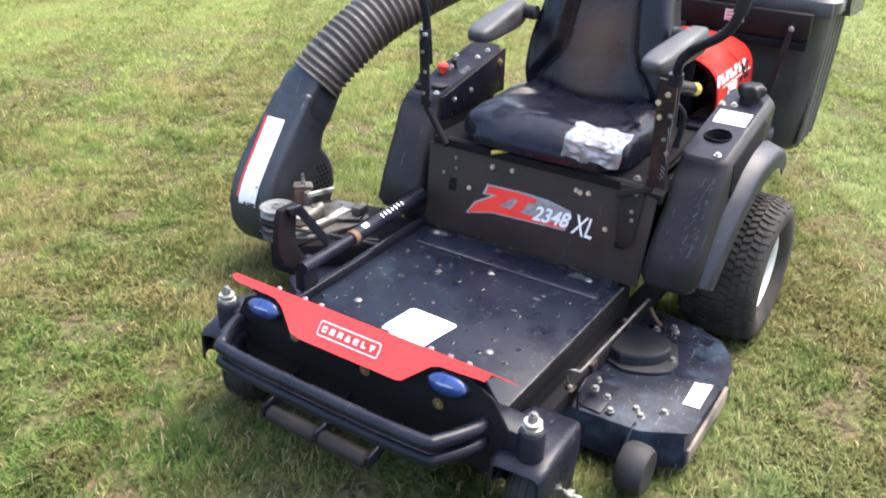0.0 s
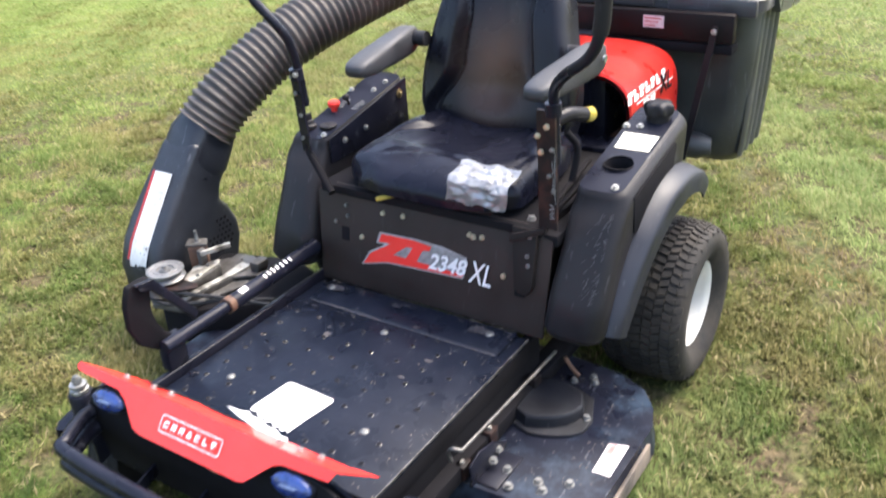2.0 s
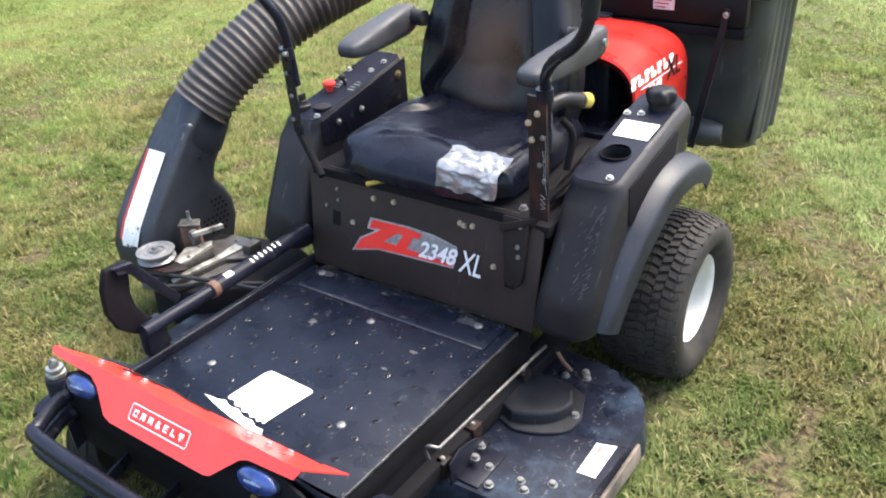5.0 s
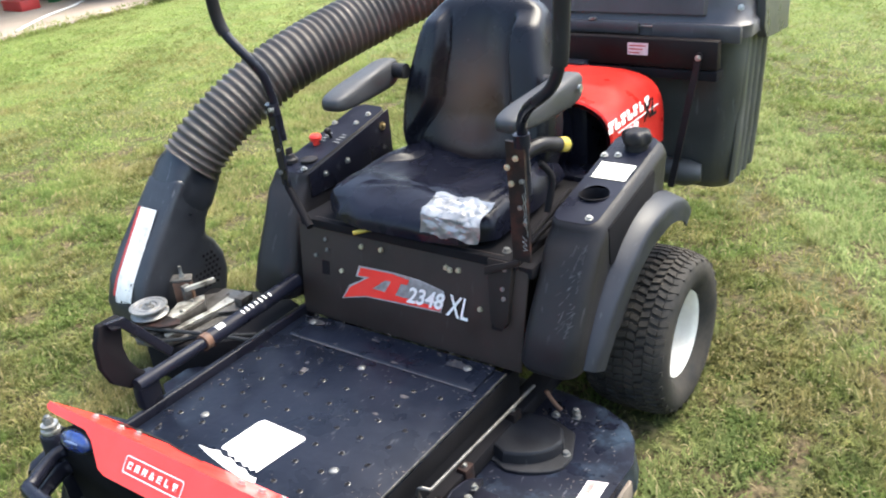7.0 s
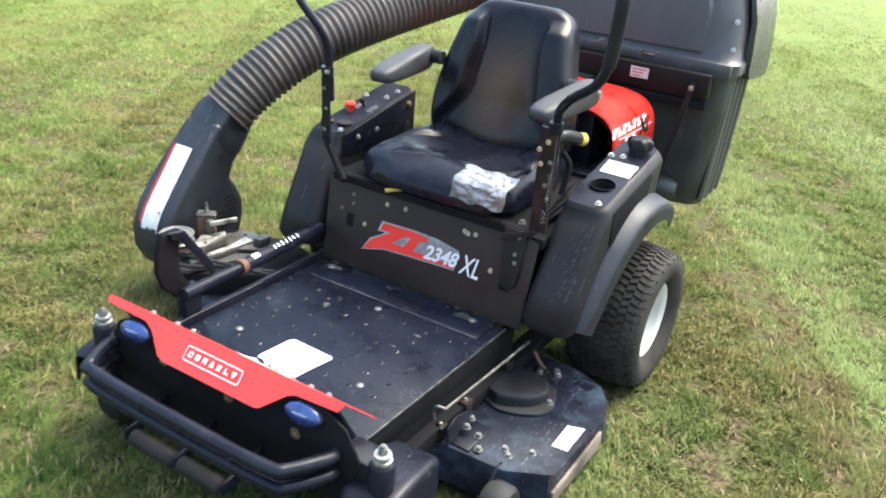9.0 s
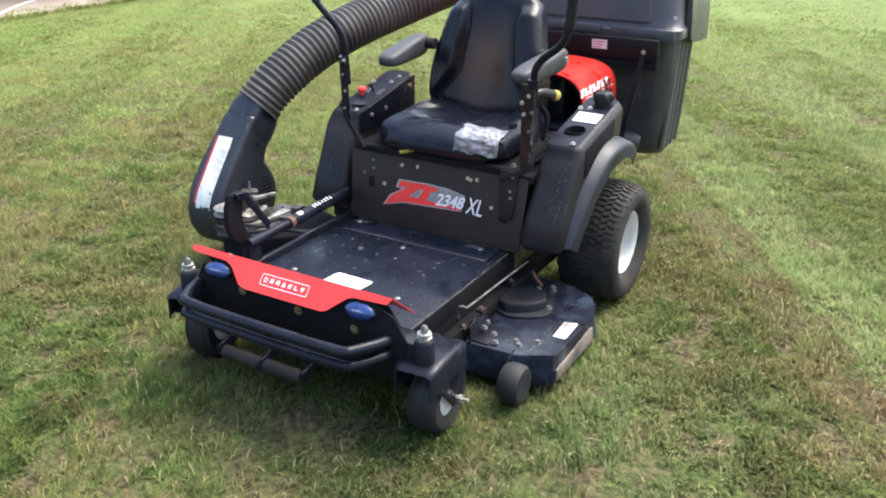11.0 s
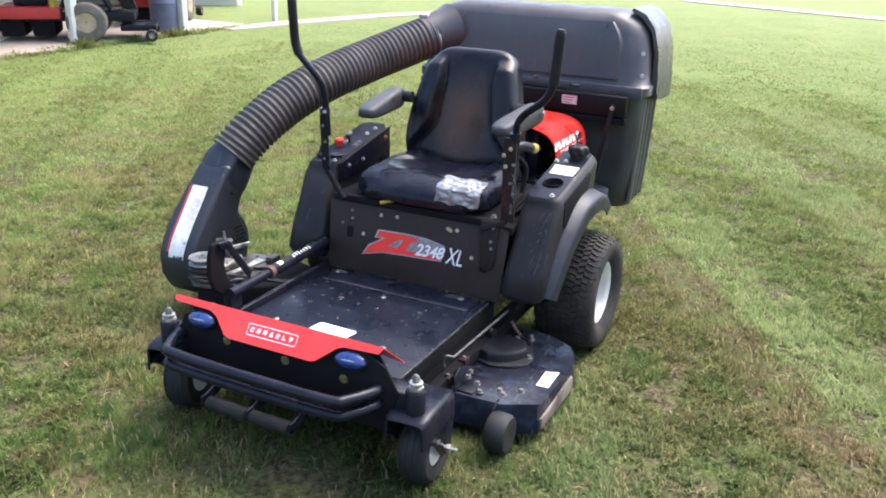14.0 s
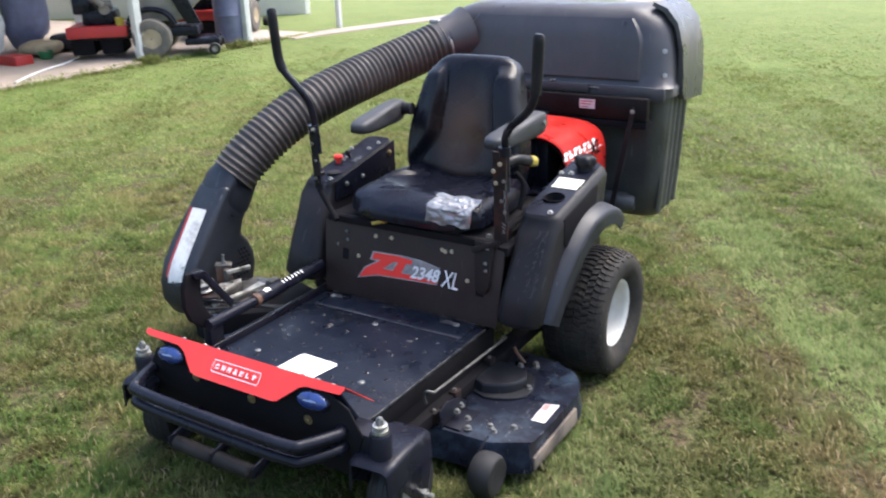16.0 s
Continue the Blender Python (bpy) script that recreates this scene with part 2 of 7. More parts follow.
def sheet(points, thick=0.0):
    """A flat piece with any outline, filled cleanly."""
    b = bmesh.new()
    b.faces.new([b.verts.new(p) for p in points])
    b.normal_update()
    bmesh.ops.triangulate(b, faces=b.faces[:])
    b.normal_update()
    if thick:
        n = next(iter(b.faces)).normal.copy()
        ext = bmesh.ops.extrude_face_region(b, geom=b.faces[:])
        for v in ext["geom"]:
            if isinstance(v, bmesh.types.BMVert):
                v.co += n * thick
    return b


def part(name, bm, material, parent, label="", sharp=38):
    return finish(name, bm, material, parent, label, sharp)


def same_part(name, mesh, m, parent, label=""):
    ob = new(name, mesh)
    ob.parent = parent
    ob.matrix_basis = m
    if label:
        ob["label"] = label
    return ob


def bevelled(bm, width, segments=2, angle=30):
    es = [e for e in bm.edges if len(e.link_faces) == 2 and e.calc_face_angle(0) > radians(angle)]
    if es and width > 0:
        bmesh.ops.bevel(bm, geom=es, offset=width, segments=segments, profile=0.5, affect="EDGES", clamp_overlap=True)
    return bm


def box(x0, x1, y0, y1, z0, z1, bev=0.004, bm=None):
    b = bmesh.new()
    vs = [b.verts.new((x, y, z)) for x in (x0, x1) for y in (y0, y1) for z in (z0, z1)]
    for q in ((0, 1, 3, 2), (4, 6, 7, 5), (0, 4, 5, 1), (2, 3, 7, 6), (0, 2, 6, 4), (1, 5, 7, 3)):
        b.faces.new([vs[i] for i in q])
    bmesh.ops.recalc_face_normals(b, faces=b.faces)
    bevelled(b, bev)
    return joined(bm, b)


def joined(bm, b):
    """Adds b to bm, or gives b alone."""
    if bm is None:
        return b
    me = bpy.data.meshes.new("scratch")
    b.to_mesh(me)
    b.free()
    bm.from_mesh(me)
    bpy.data.meshes.remove(me)
    return bm


def moved(bm, m):
    bmesh.ops.transform(bm, matrix=m, verts=bm.verts)
    return bm


def prism(outline, axis, a, b, bev=0.004, bm=None, segments=2):
    """A polygon of (u, v) pairs drawn in the plane across axis, from a to b along it."""
    k = bmesh.new()

    def at(u, v, w):
        return {"x": (w, u, v), "y": (u, w, v), "z": (u, v, w)}[axis]
    lo = [k.verts.new(at(u, v, a)) for u, v in outline]
    hi = [k.verts.new(at(u, v, b)) for u, v in outline]
    n = len(outline)
    k.faces.new(lo)
    k.faces.new(hi)
    for i in range(n):
        k.faces.new((lo[i], lo[(i + 1) % n], hi[(i + 1) % n], hi[i]))
    bmesh.ops.recalc_face_normals(k, faces=k.faces)
    bevelled(k, bev, segments)
    return joined(bm, k)


def rings(rows, closed=True, cap=True, bm=None):
    """Skin over rows of points with the same count in each."""
    b = bmesh.new()
    vs = [[b.verts.new(p) for p in row] for row in rows]
    n = len(rows[0])
    for i in range(len(rows) - 1):
        for j in range(n if closed else n - 1):
            b.faces.new((vs[i][j], vs[i][(j + 1) % n], vs[i + 1][(j + 1) % n], vs[i + 1][j]))
    if cap and closed:
        b.faces.new(list(reversed(vs[0])))
        b.faces.new(vs[-1])
    return joined(bm, b)


def spun(profile, origin=(0, 0, 0), axis="x", n=32, bm=None, cap=False):
    """A profile of (along, radius) pairs turned round an axis through origin."""
    rows = []
    o = Vector(origin)
    for w, r in profile:
        row = []
        for k in range(n):
            a = 2 * math.pi * k / n
            c, s = r * math.cos(a), r * math.sin(a)
            row.append(o + Vector({"x": (w, c, s), "y": (c, w, s), "z": (c, s, w)}[axis]))
        rows.append(row)
    return rings(rows, True, cap, bm)


def smooth_line(points, steps=6):
    """Catmull-Rom through the points."""
    p = [Vector(q) for q in points]
    p = [p[0] * 2 - p[1]] + p + [p[-1] * 2 - p[-2]]
    out = []
    for i in range(1, len(p) - 2):
        for k in range(steps):
            t = k / steps
            a, b, c, d = p[i - 1], p[i], p[i + 1], p[i + 2]
            out.append(0.5 * ((2 * b) + (c - a) * t + (2 * a - 5 * b + 4 * c - d) * t * t + (3 * b - a - 3 * c + d) * t ** 3))
    out.append(p[-2])
    return out


def tube(points, r, n=12, bm=None, cap=True, radii=None, up=(0, 0, 1)):
    pts = [Vector(q) for q in points]
    rows = []
    prev = None
    for i, q in enumerate(pts):
        d = (pts[min(i + 1, len(pts) - 1)] - pts[max(i - 1, 0)]).normalized()
        if prev is None:
            prev = Vector(up) if abs(d.dot(Vector(up))) < 0.95 else Vector((1, 0, 0))
        a = (prev - d * prev.dot(d)).normalized()
        prev = a
        b = d.cross(a)
        rr = radii[i] if radii else r
        rows.append([q + (a * math.cos(2 * math.pi * k / n) + b * math.sin(2 * math.pi * k / n)) * rr for k in range(n)])
    return rings(rows, True, cap, bm)


def rod(p0, p1, r, n=12, bm=None):
    return tube([p0, p1], r, n, bm)


def ball(c, radii, nu=20, nv=12, bm=None, power=1.0, fn=None):
    """A (super)ellipsoid; power under 1 squares it off. fn moves each point."""
    def sp(v):
        return math.copysign(abs(v) ** power, v)
    rows = []
    for i in range(1, nv):
        a = -math.pi / 2 + math.pi * i / nv
        row = []
        for k in range(nu):
            t = 2 * math.pi * k / nu
            p = Vector((sp(math.cos(a)) * sp(math.cos(t)) * radii[0], sp(math.cos(a)) * sp(math.sin(t)) * radii[1], sp(math.sin(a)) * radii[2]))
            row.append(p)
        rows.append(row)
    if fn:
        rows = [[fn(p) for p in row] for row in rows]
    rows = [[Vector(c) + p for p in row] for row in rows]
    return rings(rows, True, True, bm)


def hexnut(r=0.009, h=0.007):
    b = bmesh.new()
    rows = [[(rr * math.cos(math.pi * k / 3), rr * math.sin(math.pi * k / 3), z) for k in range(6)] for rr, z in ((r, 0), (r, h * 0.8), (r * 0.86, h))]
    rings(rows, True, True, b)
    return b


def bolt_mesh(r=0.009, h=0.007, washer=1.5, name="bolt", material=None):
    b = hexnut(r, h)
    moved(b, Matrix.Translation((0, 0, 0.002)))
    spun([(0, r * washer), (0.002, r * washer), (0.0022, r * 0.5)], axis="z", n=14, bm=b, cap=True)
    bmesh.ops.recalc_face_normals(b, faces=b.faces)
    me = bpy.data.meshes.new(name)
    b.to_mesh(me)
    b.free()
    me.materials.append(material or M_ZINC)
    return me


def facing(p, d, spin=0):
    """Pose at p whose z runs along d."""
    return Matrix.Translation(p) @ Vector(d).to_track_quat("Z", "Y").to_matrix().to_4x4() @ pose(0, 0, 0, 0, 0, spin)


def lettering(text, size, material, m, parent, name="lettering", shear=0.0, label="", depth=0.0006, bold=0.0):
    cu = bpy.data.curves.new("text", "FONT")
    cu.body, cu.size, cu.shear, cu.extrude, cu.offset = text, size, shear, depth, bold
    tob = bpy.data.objects.new("text", cu)
    me = bpy.data.meshes.new_from_object(tob)
    bpy.data.objects.remove(tob)
    bpy.data.curves.remove(cu)
    me.materials.clear()
    me.materials.append(material)
    me.name = name
    return same_part(name, me, m, parent, label)


def round_rect(x0, x1, y0, y1, r, n=4):
    out = []
    for cx, cy, a0 in ((x1 - r, y1 - r, 0), (x0 + r, y1 - r, 90), (x0 + r, y0 + r, 180), (x1 - r, y0 + r, 270)):
        for k in range(n + 1):
            a = radians(a0 + 90 * k / n)
            out.append((cx + r * math.cos(a), cy + r * math.sin(a)))
    return out


BOLT = bolt_mesh(0.0065, 0.006)
BOLT_BIG = bolt_mesh(0.0085, 0.008, 1.35, "dull_bolt", M_DULL)
BOLT_SMALL = bolt_mesh(0.005, 0.004, 1.2, "small_bolt", M_DULL)
BOLT_BRASS = bolt_mesh(0.0075, 0.007, 1.9, "brass_bolt", M_BRASS)
BOLT_PALE = bolt_mesh(0.0065, 0.005, 1.15, "pale_bolt", M_PALEBOLT)

bd = bmesh.new()
spun([(0.0, 0.0115), (0.002, 0.0110), (0.004, 0.0085), (0.005, 0.0045), (0.0052, 0.0008)], axis="z", n=14, bm=bd, cap=True)
bmesh.ops.recalc_face_normals(bd, faces=bd.faces)
for f in bd.faces:
    f.smooth = True
BOLT_DOME = bpy.data.meshes.new("dome_bolt")
bd.to_mesh(BOLT_DOME)
bd.free()
BOLT_DOME.materials.append(M_DULL)

# ---- lawn ----
def lawn_material(name, blades):
    m = bpy.data.materials.new(name)
    m.use_nodes = True
    nt = m.node_tree
    N, L = nt.nodes, nt.links
    bs = N["Principled BSDF"]
    geo = N.new("ShaderNodeNewGeometry")

    def fac(scale, lo, hi, detail=4, stretch=None):
        n = N.new("ShaderNodeTexNoise")
        n.inputs["Scale"].default_value, n.inputs["Detail"].default_value = scale, detail
        src = geo.outputs["Position"]
        if stretch:
            mp = N.new("ShaderNodeMapping")
            mp.inputs["Rotation"].default_value, mp.inputs["Scale"].default_value = (0, 0, stretch[0]), (stretch[1], stretch[2], 1)
            L.new(src, mp.inputs["Vector"])
            src = mp.outputs[0]
        L.new(src, n.inputs["Vector"])
        r = N.new("ShaderNodeMapRange")
        r.inputs["From Min"].default_value, r.inputs["From Max"].default_value = lo, hi
        L.new(n.outputs["Fac"], r.inputs["Value"])
        return r.outputs[0]

    def mix(f, a, b):
        x = N.new("ShaderNodeMix")
        x.data_type = "RGBA"
        for sock, v in ((0, f), (6, a), (7, b)):
            if isinstance(v, tuple):
                x.inputs[sock].default_value = (*v, 1)
            elif isinstance(v, float):
                x.inputs[sock].default_value = v
            else:
                L.new(v, x.inputs[sock])
        return x.outputs[2]

    def times(a, b):
        x = N.new("ShaderNodeMath")
        x.operation = "MULTIPLY"
        for k, v in enumerate((a, b)):
            if isinstance(v, float):
                x.inputs[k].default_value = v
            else:
                L.new(v, x.inputs[k])
        return x.outputs[0]
    if blades:
        ri = geo.outputs["Random Per Island"]
        tone = N.new("ShaderNodeValToRGB")
        cr = tone.color_ramp
        cr.elements[0].position, cr.elements[0].color = 0.34, (0.023, 0.050, 0.011, 1)
        cr.elements[1].position, cr.elements[1].color = 0.69, (0.245, 0.236, 0.080, 1)
        e = cr.elements.new(0.48)
        e.color = (0.070, 0.118, 0.024, 1)
        e = cr.elements.new(0.60)
        e.color = (0.134, 0.180, 0.043, 1)
        clump = N.new("ShaderNodeTexNoise")
        clump.inputs["Scale"].default_value, clump.inputs["Detail"].default_value, clump.inputs["Roughness"].default_value = 11.0, 7, 0.68
        L.new(geo.outputs["Position"], clump.inputs["Vector"])
        L.new(clump.outputs["Fac"], tone.inputs[0])
        col = tone.outputs[0]
        dp = N.new("ShaderNodeVectorMath")
        dp.operation = "DOT_PRODUCT"
        dp.inputs[1].default_value = (0.843, 0.538, 0)
        L.new(geo.outputs["Position"], dp.inputs[0])

        def stripe(lo0, lo1, hi0, hi1, src):
            """1 between two edges across the mowing rows, each edge soft."""
            r0 = N.new("ShaderNodeMapRange")
            r0.inputs["From Min"].default_value, r0.inputs["From Max"].default_value = lo0, lo1
            L.new(src, r0.inputs["Value"])
            r1 = N.new("ShaderNodeMapRange")
            r1.inputs["From Min"].default_value, r1.inputs["From Max"].default_value = hi1, hi0
            L.new(src, r1.inputs["Value"])
            return times(r0.outputs[0], r1.outputs[0])

        # fresh rows beyond the worn strip carry less dry grass
        fresh = N.new("ShaderNodeMapRange")
        fresh.inputs["From Min"].default_value, fresh.inputs["From Max"].default_value = 1.80, 1.95
        fresh.inputs["To Min"].default_value, fresh.inputs["To Max"].default_value = 1.0, 0.42
        L.new(dp.outputs["Value"], fresh.inputs["Value"])
        calm = fresh.outputs[0]
        dry = mix(ri, (0.094, 0.062, 0.024), (0.222, 0.158, 0.072))
        col = mix(times(times(fac(1.6, 0.47, 0.62, 8), 0.72), calm), col, dry)
        col = mix(times(times(fac(6.0, 0.52, 0.63, 6), 0.66), calm), col, dry)
        # lusher, yellower growth off the worn ground; far lawn's brighter light painted in
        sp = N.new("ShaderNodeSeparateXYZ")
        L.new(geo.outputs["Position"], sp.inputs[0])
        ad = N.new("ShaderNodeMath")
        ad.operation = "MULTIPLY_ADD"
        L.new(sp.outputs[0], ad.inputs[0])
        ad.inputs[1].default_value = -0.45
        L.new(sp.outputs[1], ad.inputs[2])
        lush_lit = N.new("ShaderNodeMapRange")
        lush_lit.inputs["From Min"].default_value, lush_lit.inputs["From Max"].default_value = -0.3, 3.9
        L.new(ad.outputs[0], lush_lit.inputs["Value"])
        col = mix(times(lush_lit.outputs[0], 0.70), col, mix(ri, (0.192, 0.258, 0.062), (0.340, 0.390, 0.125)))
        # sun-bleached and darker patches over the whole lawn
        col = mix(times(times(fac(1.9, 0.51, 0.62, 7, (0.5, 1.0, 2.2)), 0.58), calm), col, mix(ri, (0.215, 0.190, 0.070), (0.360, 0.310, 0.135)))
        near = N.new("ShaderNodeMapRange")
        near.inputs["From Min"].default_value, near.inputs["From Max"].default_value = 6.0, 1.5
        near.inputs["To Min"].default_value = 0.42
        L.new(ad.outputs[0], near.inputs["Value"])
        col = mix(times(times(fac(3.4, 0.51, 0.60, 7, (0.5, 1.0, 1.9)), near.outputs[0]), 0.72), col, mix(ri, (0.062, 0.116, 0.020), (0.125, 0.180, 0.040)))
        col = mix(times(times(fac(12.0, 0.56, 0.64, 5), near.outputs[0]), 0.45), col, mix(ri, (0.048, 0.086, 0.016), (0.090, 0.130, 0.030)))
        # greener, damper growth along the slab, dull dry patches before it
        slabside = N.new("ShaderNodeMapRange")
        slabside.inputs["From Min"].default_value, slabside.inputs["From Max"].default_value = -4.6, -6.4
        L.new(sp.outputs[0], slabside.inputs["Value"])
        col = mix(times(slabside.outputs[0], 0.62), col, mix(ri, (0.150, 0.236, 0.058), (0.268, 0.362, 0.110)))
        west = N.new("ShaderNodeMapRange")
        west.inputs["From Min"].default_value, west.inputs["From Max"].default_value = -0.6, -2.0
        L.new(sp.outputs[0], west.inputs["Value"])
        col = mix(times(times(fac(1.5, 0.50, 0.60, 7, (0.4, 0.8, 1.7)), west.outputs[0]), 0.42), col, mix(ri, (0.130, 0.115, 0.042), (0.235, 0.200, 0.086)))
        # mowing stripes and the worn wheel strip run on a slant
        wv = N.new("ShaderNodeMath")
        wv.operation = "MULTIPLY_ADD"
        L.new(dp.outputs["Value"], wv.inputs[0])
        wv.inputs[1].default_value, wv.inputs[2].default_value = 2 * math.pi / 1.05, math.pi / 2 - (1.652 + 0.43) * 2 * math.pi / 1.05
        sn = N.new("ShaderNodeMath")
        sn.operation = "SINE"
        L.new(wv.outputs[0], sn.inputs[0])
        band = N.new("ShaderNodeMapRange")
        band.inputs["From Min"].default_value, band.inputs["From Max"].default_value = 0.0, 0.45
        L.new(sn.outputs[0], band.inputs["Value"])
        east = N.new("ShaderNodeMapRange")
        east.inputs["From Min"].default_value, east.inputs["From Max"].default_value = -0.4, 0.7
        east.inputs["To Min"].default_value = 0.15
        L.new(sp.outputs[0], east.inputs["Value"])
        col = mix(times(times(band.outputs[0], east.outputs[0]), 0.62), col, mix(ri, (0.172, 0.238, 0.074), (0.295, 0.350, 0.135)))
        wob = N.new("ShaderNodeMath")
        wob.operation = "MULTIPLY_ADD"
        L.new(fac(9.0, 0.2, 0.8, 6), wob.inputs[0])
        wob.inputs[1].default_value = 0.09
        L.new(dp.outputs["Value"], wob.inputs[2])
        across = wob.outputs[0]
        tufts = times(stripe(1.98, 2.15, 60.0, 61.0, across), fac(5.5, 0.50, 0.60, 7, (-0.568, 0.8, 1.5)))
        col = mix(times(times(tufts, east.outputs[0]), 0.50), col, mix(ri, (0.068, 0.120, 0.024), (0.140, 0.196, 0.048)))
        light_row = stripe(1.87, 1.93, 1.99, 2.16, across)
        # a wide band along the rows, darker green
        dark_row = stripe(0.35, 0.70, 1.40, 1.62, across)
        worn_strip = times(stripe(1.58, 1.74, 1.85, 1.92, across), fac(3.2, 0.34, 0.56, 6))
        col = mix(times(times(dark_row, east.outputs[0]), 0.34), col, mix(ri, (0.038, 0.062, 0.017), (0.098, 0.122, 0.040)))
        col = mix(times(times(light_row, east.outputs[0]), 0.52), col, mix(ri, (0.185, 0.250, 0.076), (0.300, 0.362, 0.135)))
        col = mix(times(times(worn_strip, east.outputs[0]), 0.66), col, mix(ri, (0.080, 0.052, 0.021), (0.200, 0.140, 0.062)))
        # dry clippings lying in streaks along the mowing rows, yellowed patches
        streak = fac(2.6, 0.52, 0.64, 7, (-0.568, 2.2, 0.55))
        col = mix(times(times(streak, 0.34), calm), col, dry)
        col = mix(times(fac(0.9, 0.54, 0.66, 5), 0.34), col, mix(ri, (0.17, 0.150, 0.052), (0.30, 0.255, 0.105)))
        col = mix(times(times(times(fac(2.2, 0.45, 0.60, 6), east.outputs[0]), 0.34), calm), col, dry)
        # dark clover growth before the mower, with the shade there painted in
        clover_shade = N.new("ShaderNodeVectorMath")
        clover_shade.operation = "DISTANCE"
        clover_shade.inputs[1].default_value = (0.55, -0.28, 0.0)
        L.new(geo.outputs["Position"], clover_shade.inputs[0])
        cl = N.new("ShaderNodeMapRange")
        cl.inputs["From Min"].default_value, cl.inputs["From Max"].default_value = 1.05, 0.40
        L.new(clover_shade.outputs["Value"], cl.inputs["Value"])
        col = mix(times(times(cl.outputs[0], fac(4.0, 0.30, 0.55, 6)), 0.72), col, mix(ri, (0.032, 0.064, 0.017), (0.078, 0.116, 0.034)))
        straw = N.new("ShaderNodeMapRange")
        straw.inputs["From Min"].default_value, straw.inputs["From Max"].default_value = 0.91, 0.93
        L.new(ri, straw.inputs["Value"])
        col = mix(times(straw.outputs[0], 0.6), col, (0.34, 0.27, 0.16))
        vr = N.new("ShaderNodeMapRange")
        vr.inputs["To Min"].default_value, vr.inputs["To Max"].default_value = 0.88, 1.12
        L.new(ri, vr.inputs["Value"])
        vm = N.new("ShaderNodeMix")
        vm.data_type, vm.blend_type = "RGBA", "MULTIPLY"
        vm.inputs[0].default_value = 1.0
        L.new(col, vm.inputs[6])
        L.new(vr.outputs[0], vm.inputs[7])
        col = vm.outputs[2]
    else:
        thatch = mix(fac(38.0, 0.35, 0.65, 6), (0.030, 0.024, 0.014), (0.13, 0.10, 0.055))
        green = mix(fac(55.0, 0.35, 0.65, 6), (0.025, 0.042, 0.010), (0.10, 0.135, 0.034))
        col = mix(fac(6.0, 0.30, 0.62, 6), green, thatch)
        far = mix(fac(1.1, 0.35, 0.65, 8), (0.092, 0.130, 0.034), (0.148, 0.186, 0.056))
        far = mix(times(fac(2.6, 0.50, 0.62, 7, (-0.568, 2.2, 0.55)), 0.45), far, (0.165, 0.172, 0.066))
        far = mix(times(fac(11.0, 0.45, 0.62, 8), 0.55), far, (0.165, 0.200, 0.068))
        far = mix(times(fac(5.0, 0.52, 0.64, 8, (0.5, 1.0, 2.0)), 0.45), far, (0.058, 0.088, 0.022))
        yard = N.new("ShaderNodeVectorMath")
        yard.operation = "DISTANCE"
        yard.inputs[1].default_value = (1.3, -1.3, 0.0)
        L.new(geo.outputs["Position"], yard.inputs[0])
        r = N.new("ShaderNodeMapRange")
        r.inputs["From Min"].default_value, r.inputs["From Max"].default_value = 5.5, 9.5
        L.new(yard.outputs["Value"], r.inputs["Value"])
        # paler with distance: backlit grass sheen painted into the far ground
        far_sheen = N.new("ShaderNodeMapRange")
        far_sheen.inputs["From Min"].default_value, far_sheen.inputs["From Max"].default_value = 9.0, 22.0
        L.new(yard.outputs["Value"], far_sheen.inputs["Value"])
        far = mix(times(far_sheen.outputs[0], 0.70), far, (0.235, 0.270, 0.115))
        dist = N.new("ShaderNodeVectorMath")
        dist.operation = "DISTANCE"
        dist.inputs[1].default_value = (0.0, 2.0, 0.0)
        L.new(geo.outputs["Position"], dist.inputs[0])
        out = N.new("ShaderNodeMapRange")
        out.inputs["From Min"].default_value, out.inputs["From Max"].default_value = 3.4, 5.5
        L.new(dist.outputs["Value"], out.inputs["Value"])
        lawn = mix(fac(14.0, 0.30, 0.70, 8), (0.074, 0.108, 0.024), (0.128, 0.160, 0.044))
        lawn = mix(times(fac(1.6, 0.50, 0.65, 8), 0.5), lawn, (0.125, 0.098, 0.042))
        col = mix(out.outputs[0], col, lawn)
        col = mix(r.outputs[0], col, far)
        # plain ground south and east, darkened to match the blades' self-shading
        axes = N.new("ShaderNodeSeparateXYZ")
        L.new(geo.outputs["Position"], axes.inputs[0])
        turf = mix(fac(3.0, 0.35, 0.65, 8), (0.030, 0.044, 0.013), (0.058, 0.072, 0.022))
        turf = mix(times(fac(26.0, 0.45, 0.65, 6), 0.6), turf, (0.085, 0.100, 0.034))
        for axis, lo, hi in ((1, -1.2, -2.1), (0, 4.5, 5.4)):
            side = N.new("ShaderNodeMapRange")
            side.inputs["From Min"].default_value, side.inputs["From Max"].default_value = lo, hi
            L.new(axes.outputs[axis], side.inputs["Value"])
            f = side.outputs[0]
            if axis == 0:
                ahead = N.new("ShaderNodeMapRange")
                ahead.inputs["From Min"].default_value, ahead.inputs["From Max"].default_value = 7.5, 5.0
                L.new(axes.outputs[1], ahead.inputs["Value"])
                f = times(f, ahead.outputs[0])
            col = mix(f, col, turf)
        bn = N.new("ShaderNodeTexNoise")
        bn.inputs["Scale"].default_value, bn.inputs["Detail"].default_value = 45.0, 6
        L.new(geo.outputs["Position"], bn.inputs["Vector"])
        bp = N.new("ShaderNodeBump")
        bp.inputs["Strength"].default_value, bp.inputs["Distance"].default_value = 0.8, 0.02
        L.new(bn.outputs["Fac"], bp.inputs["Height"])
        L.new(bp.outputs[0], bs.inputs["Normal"])
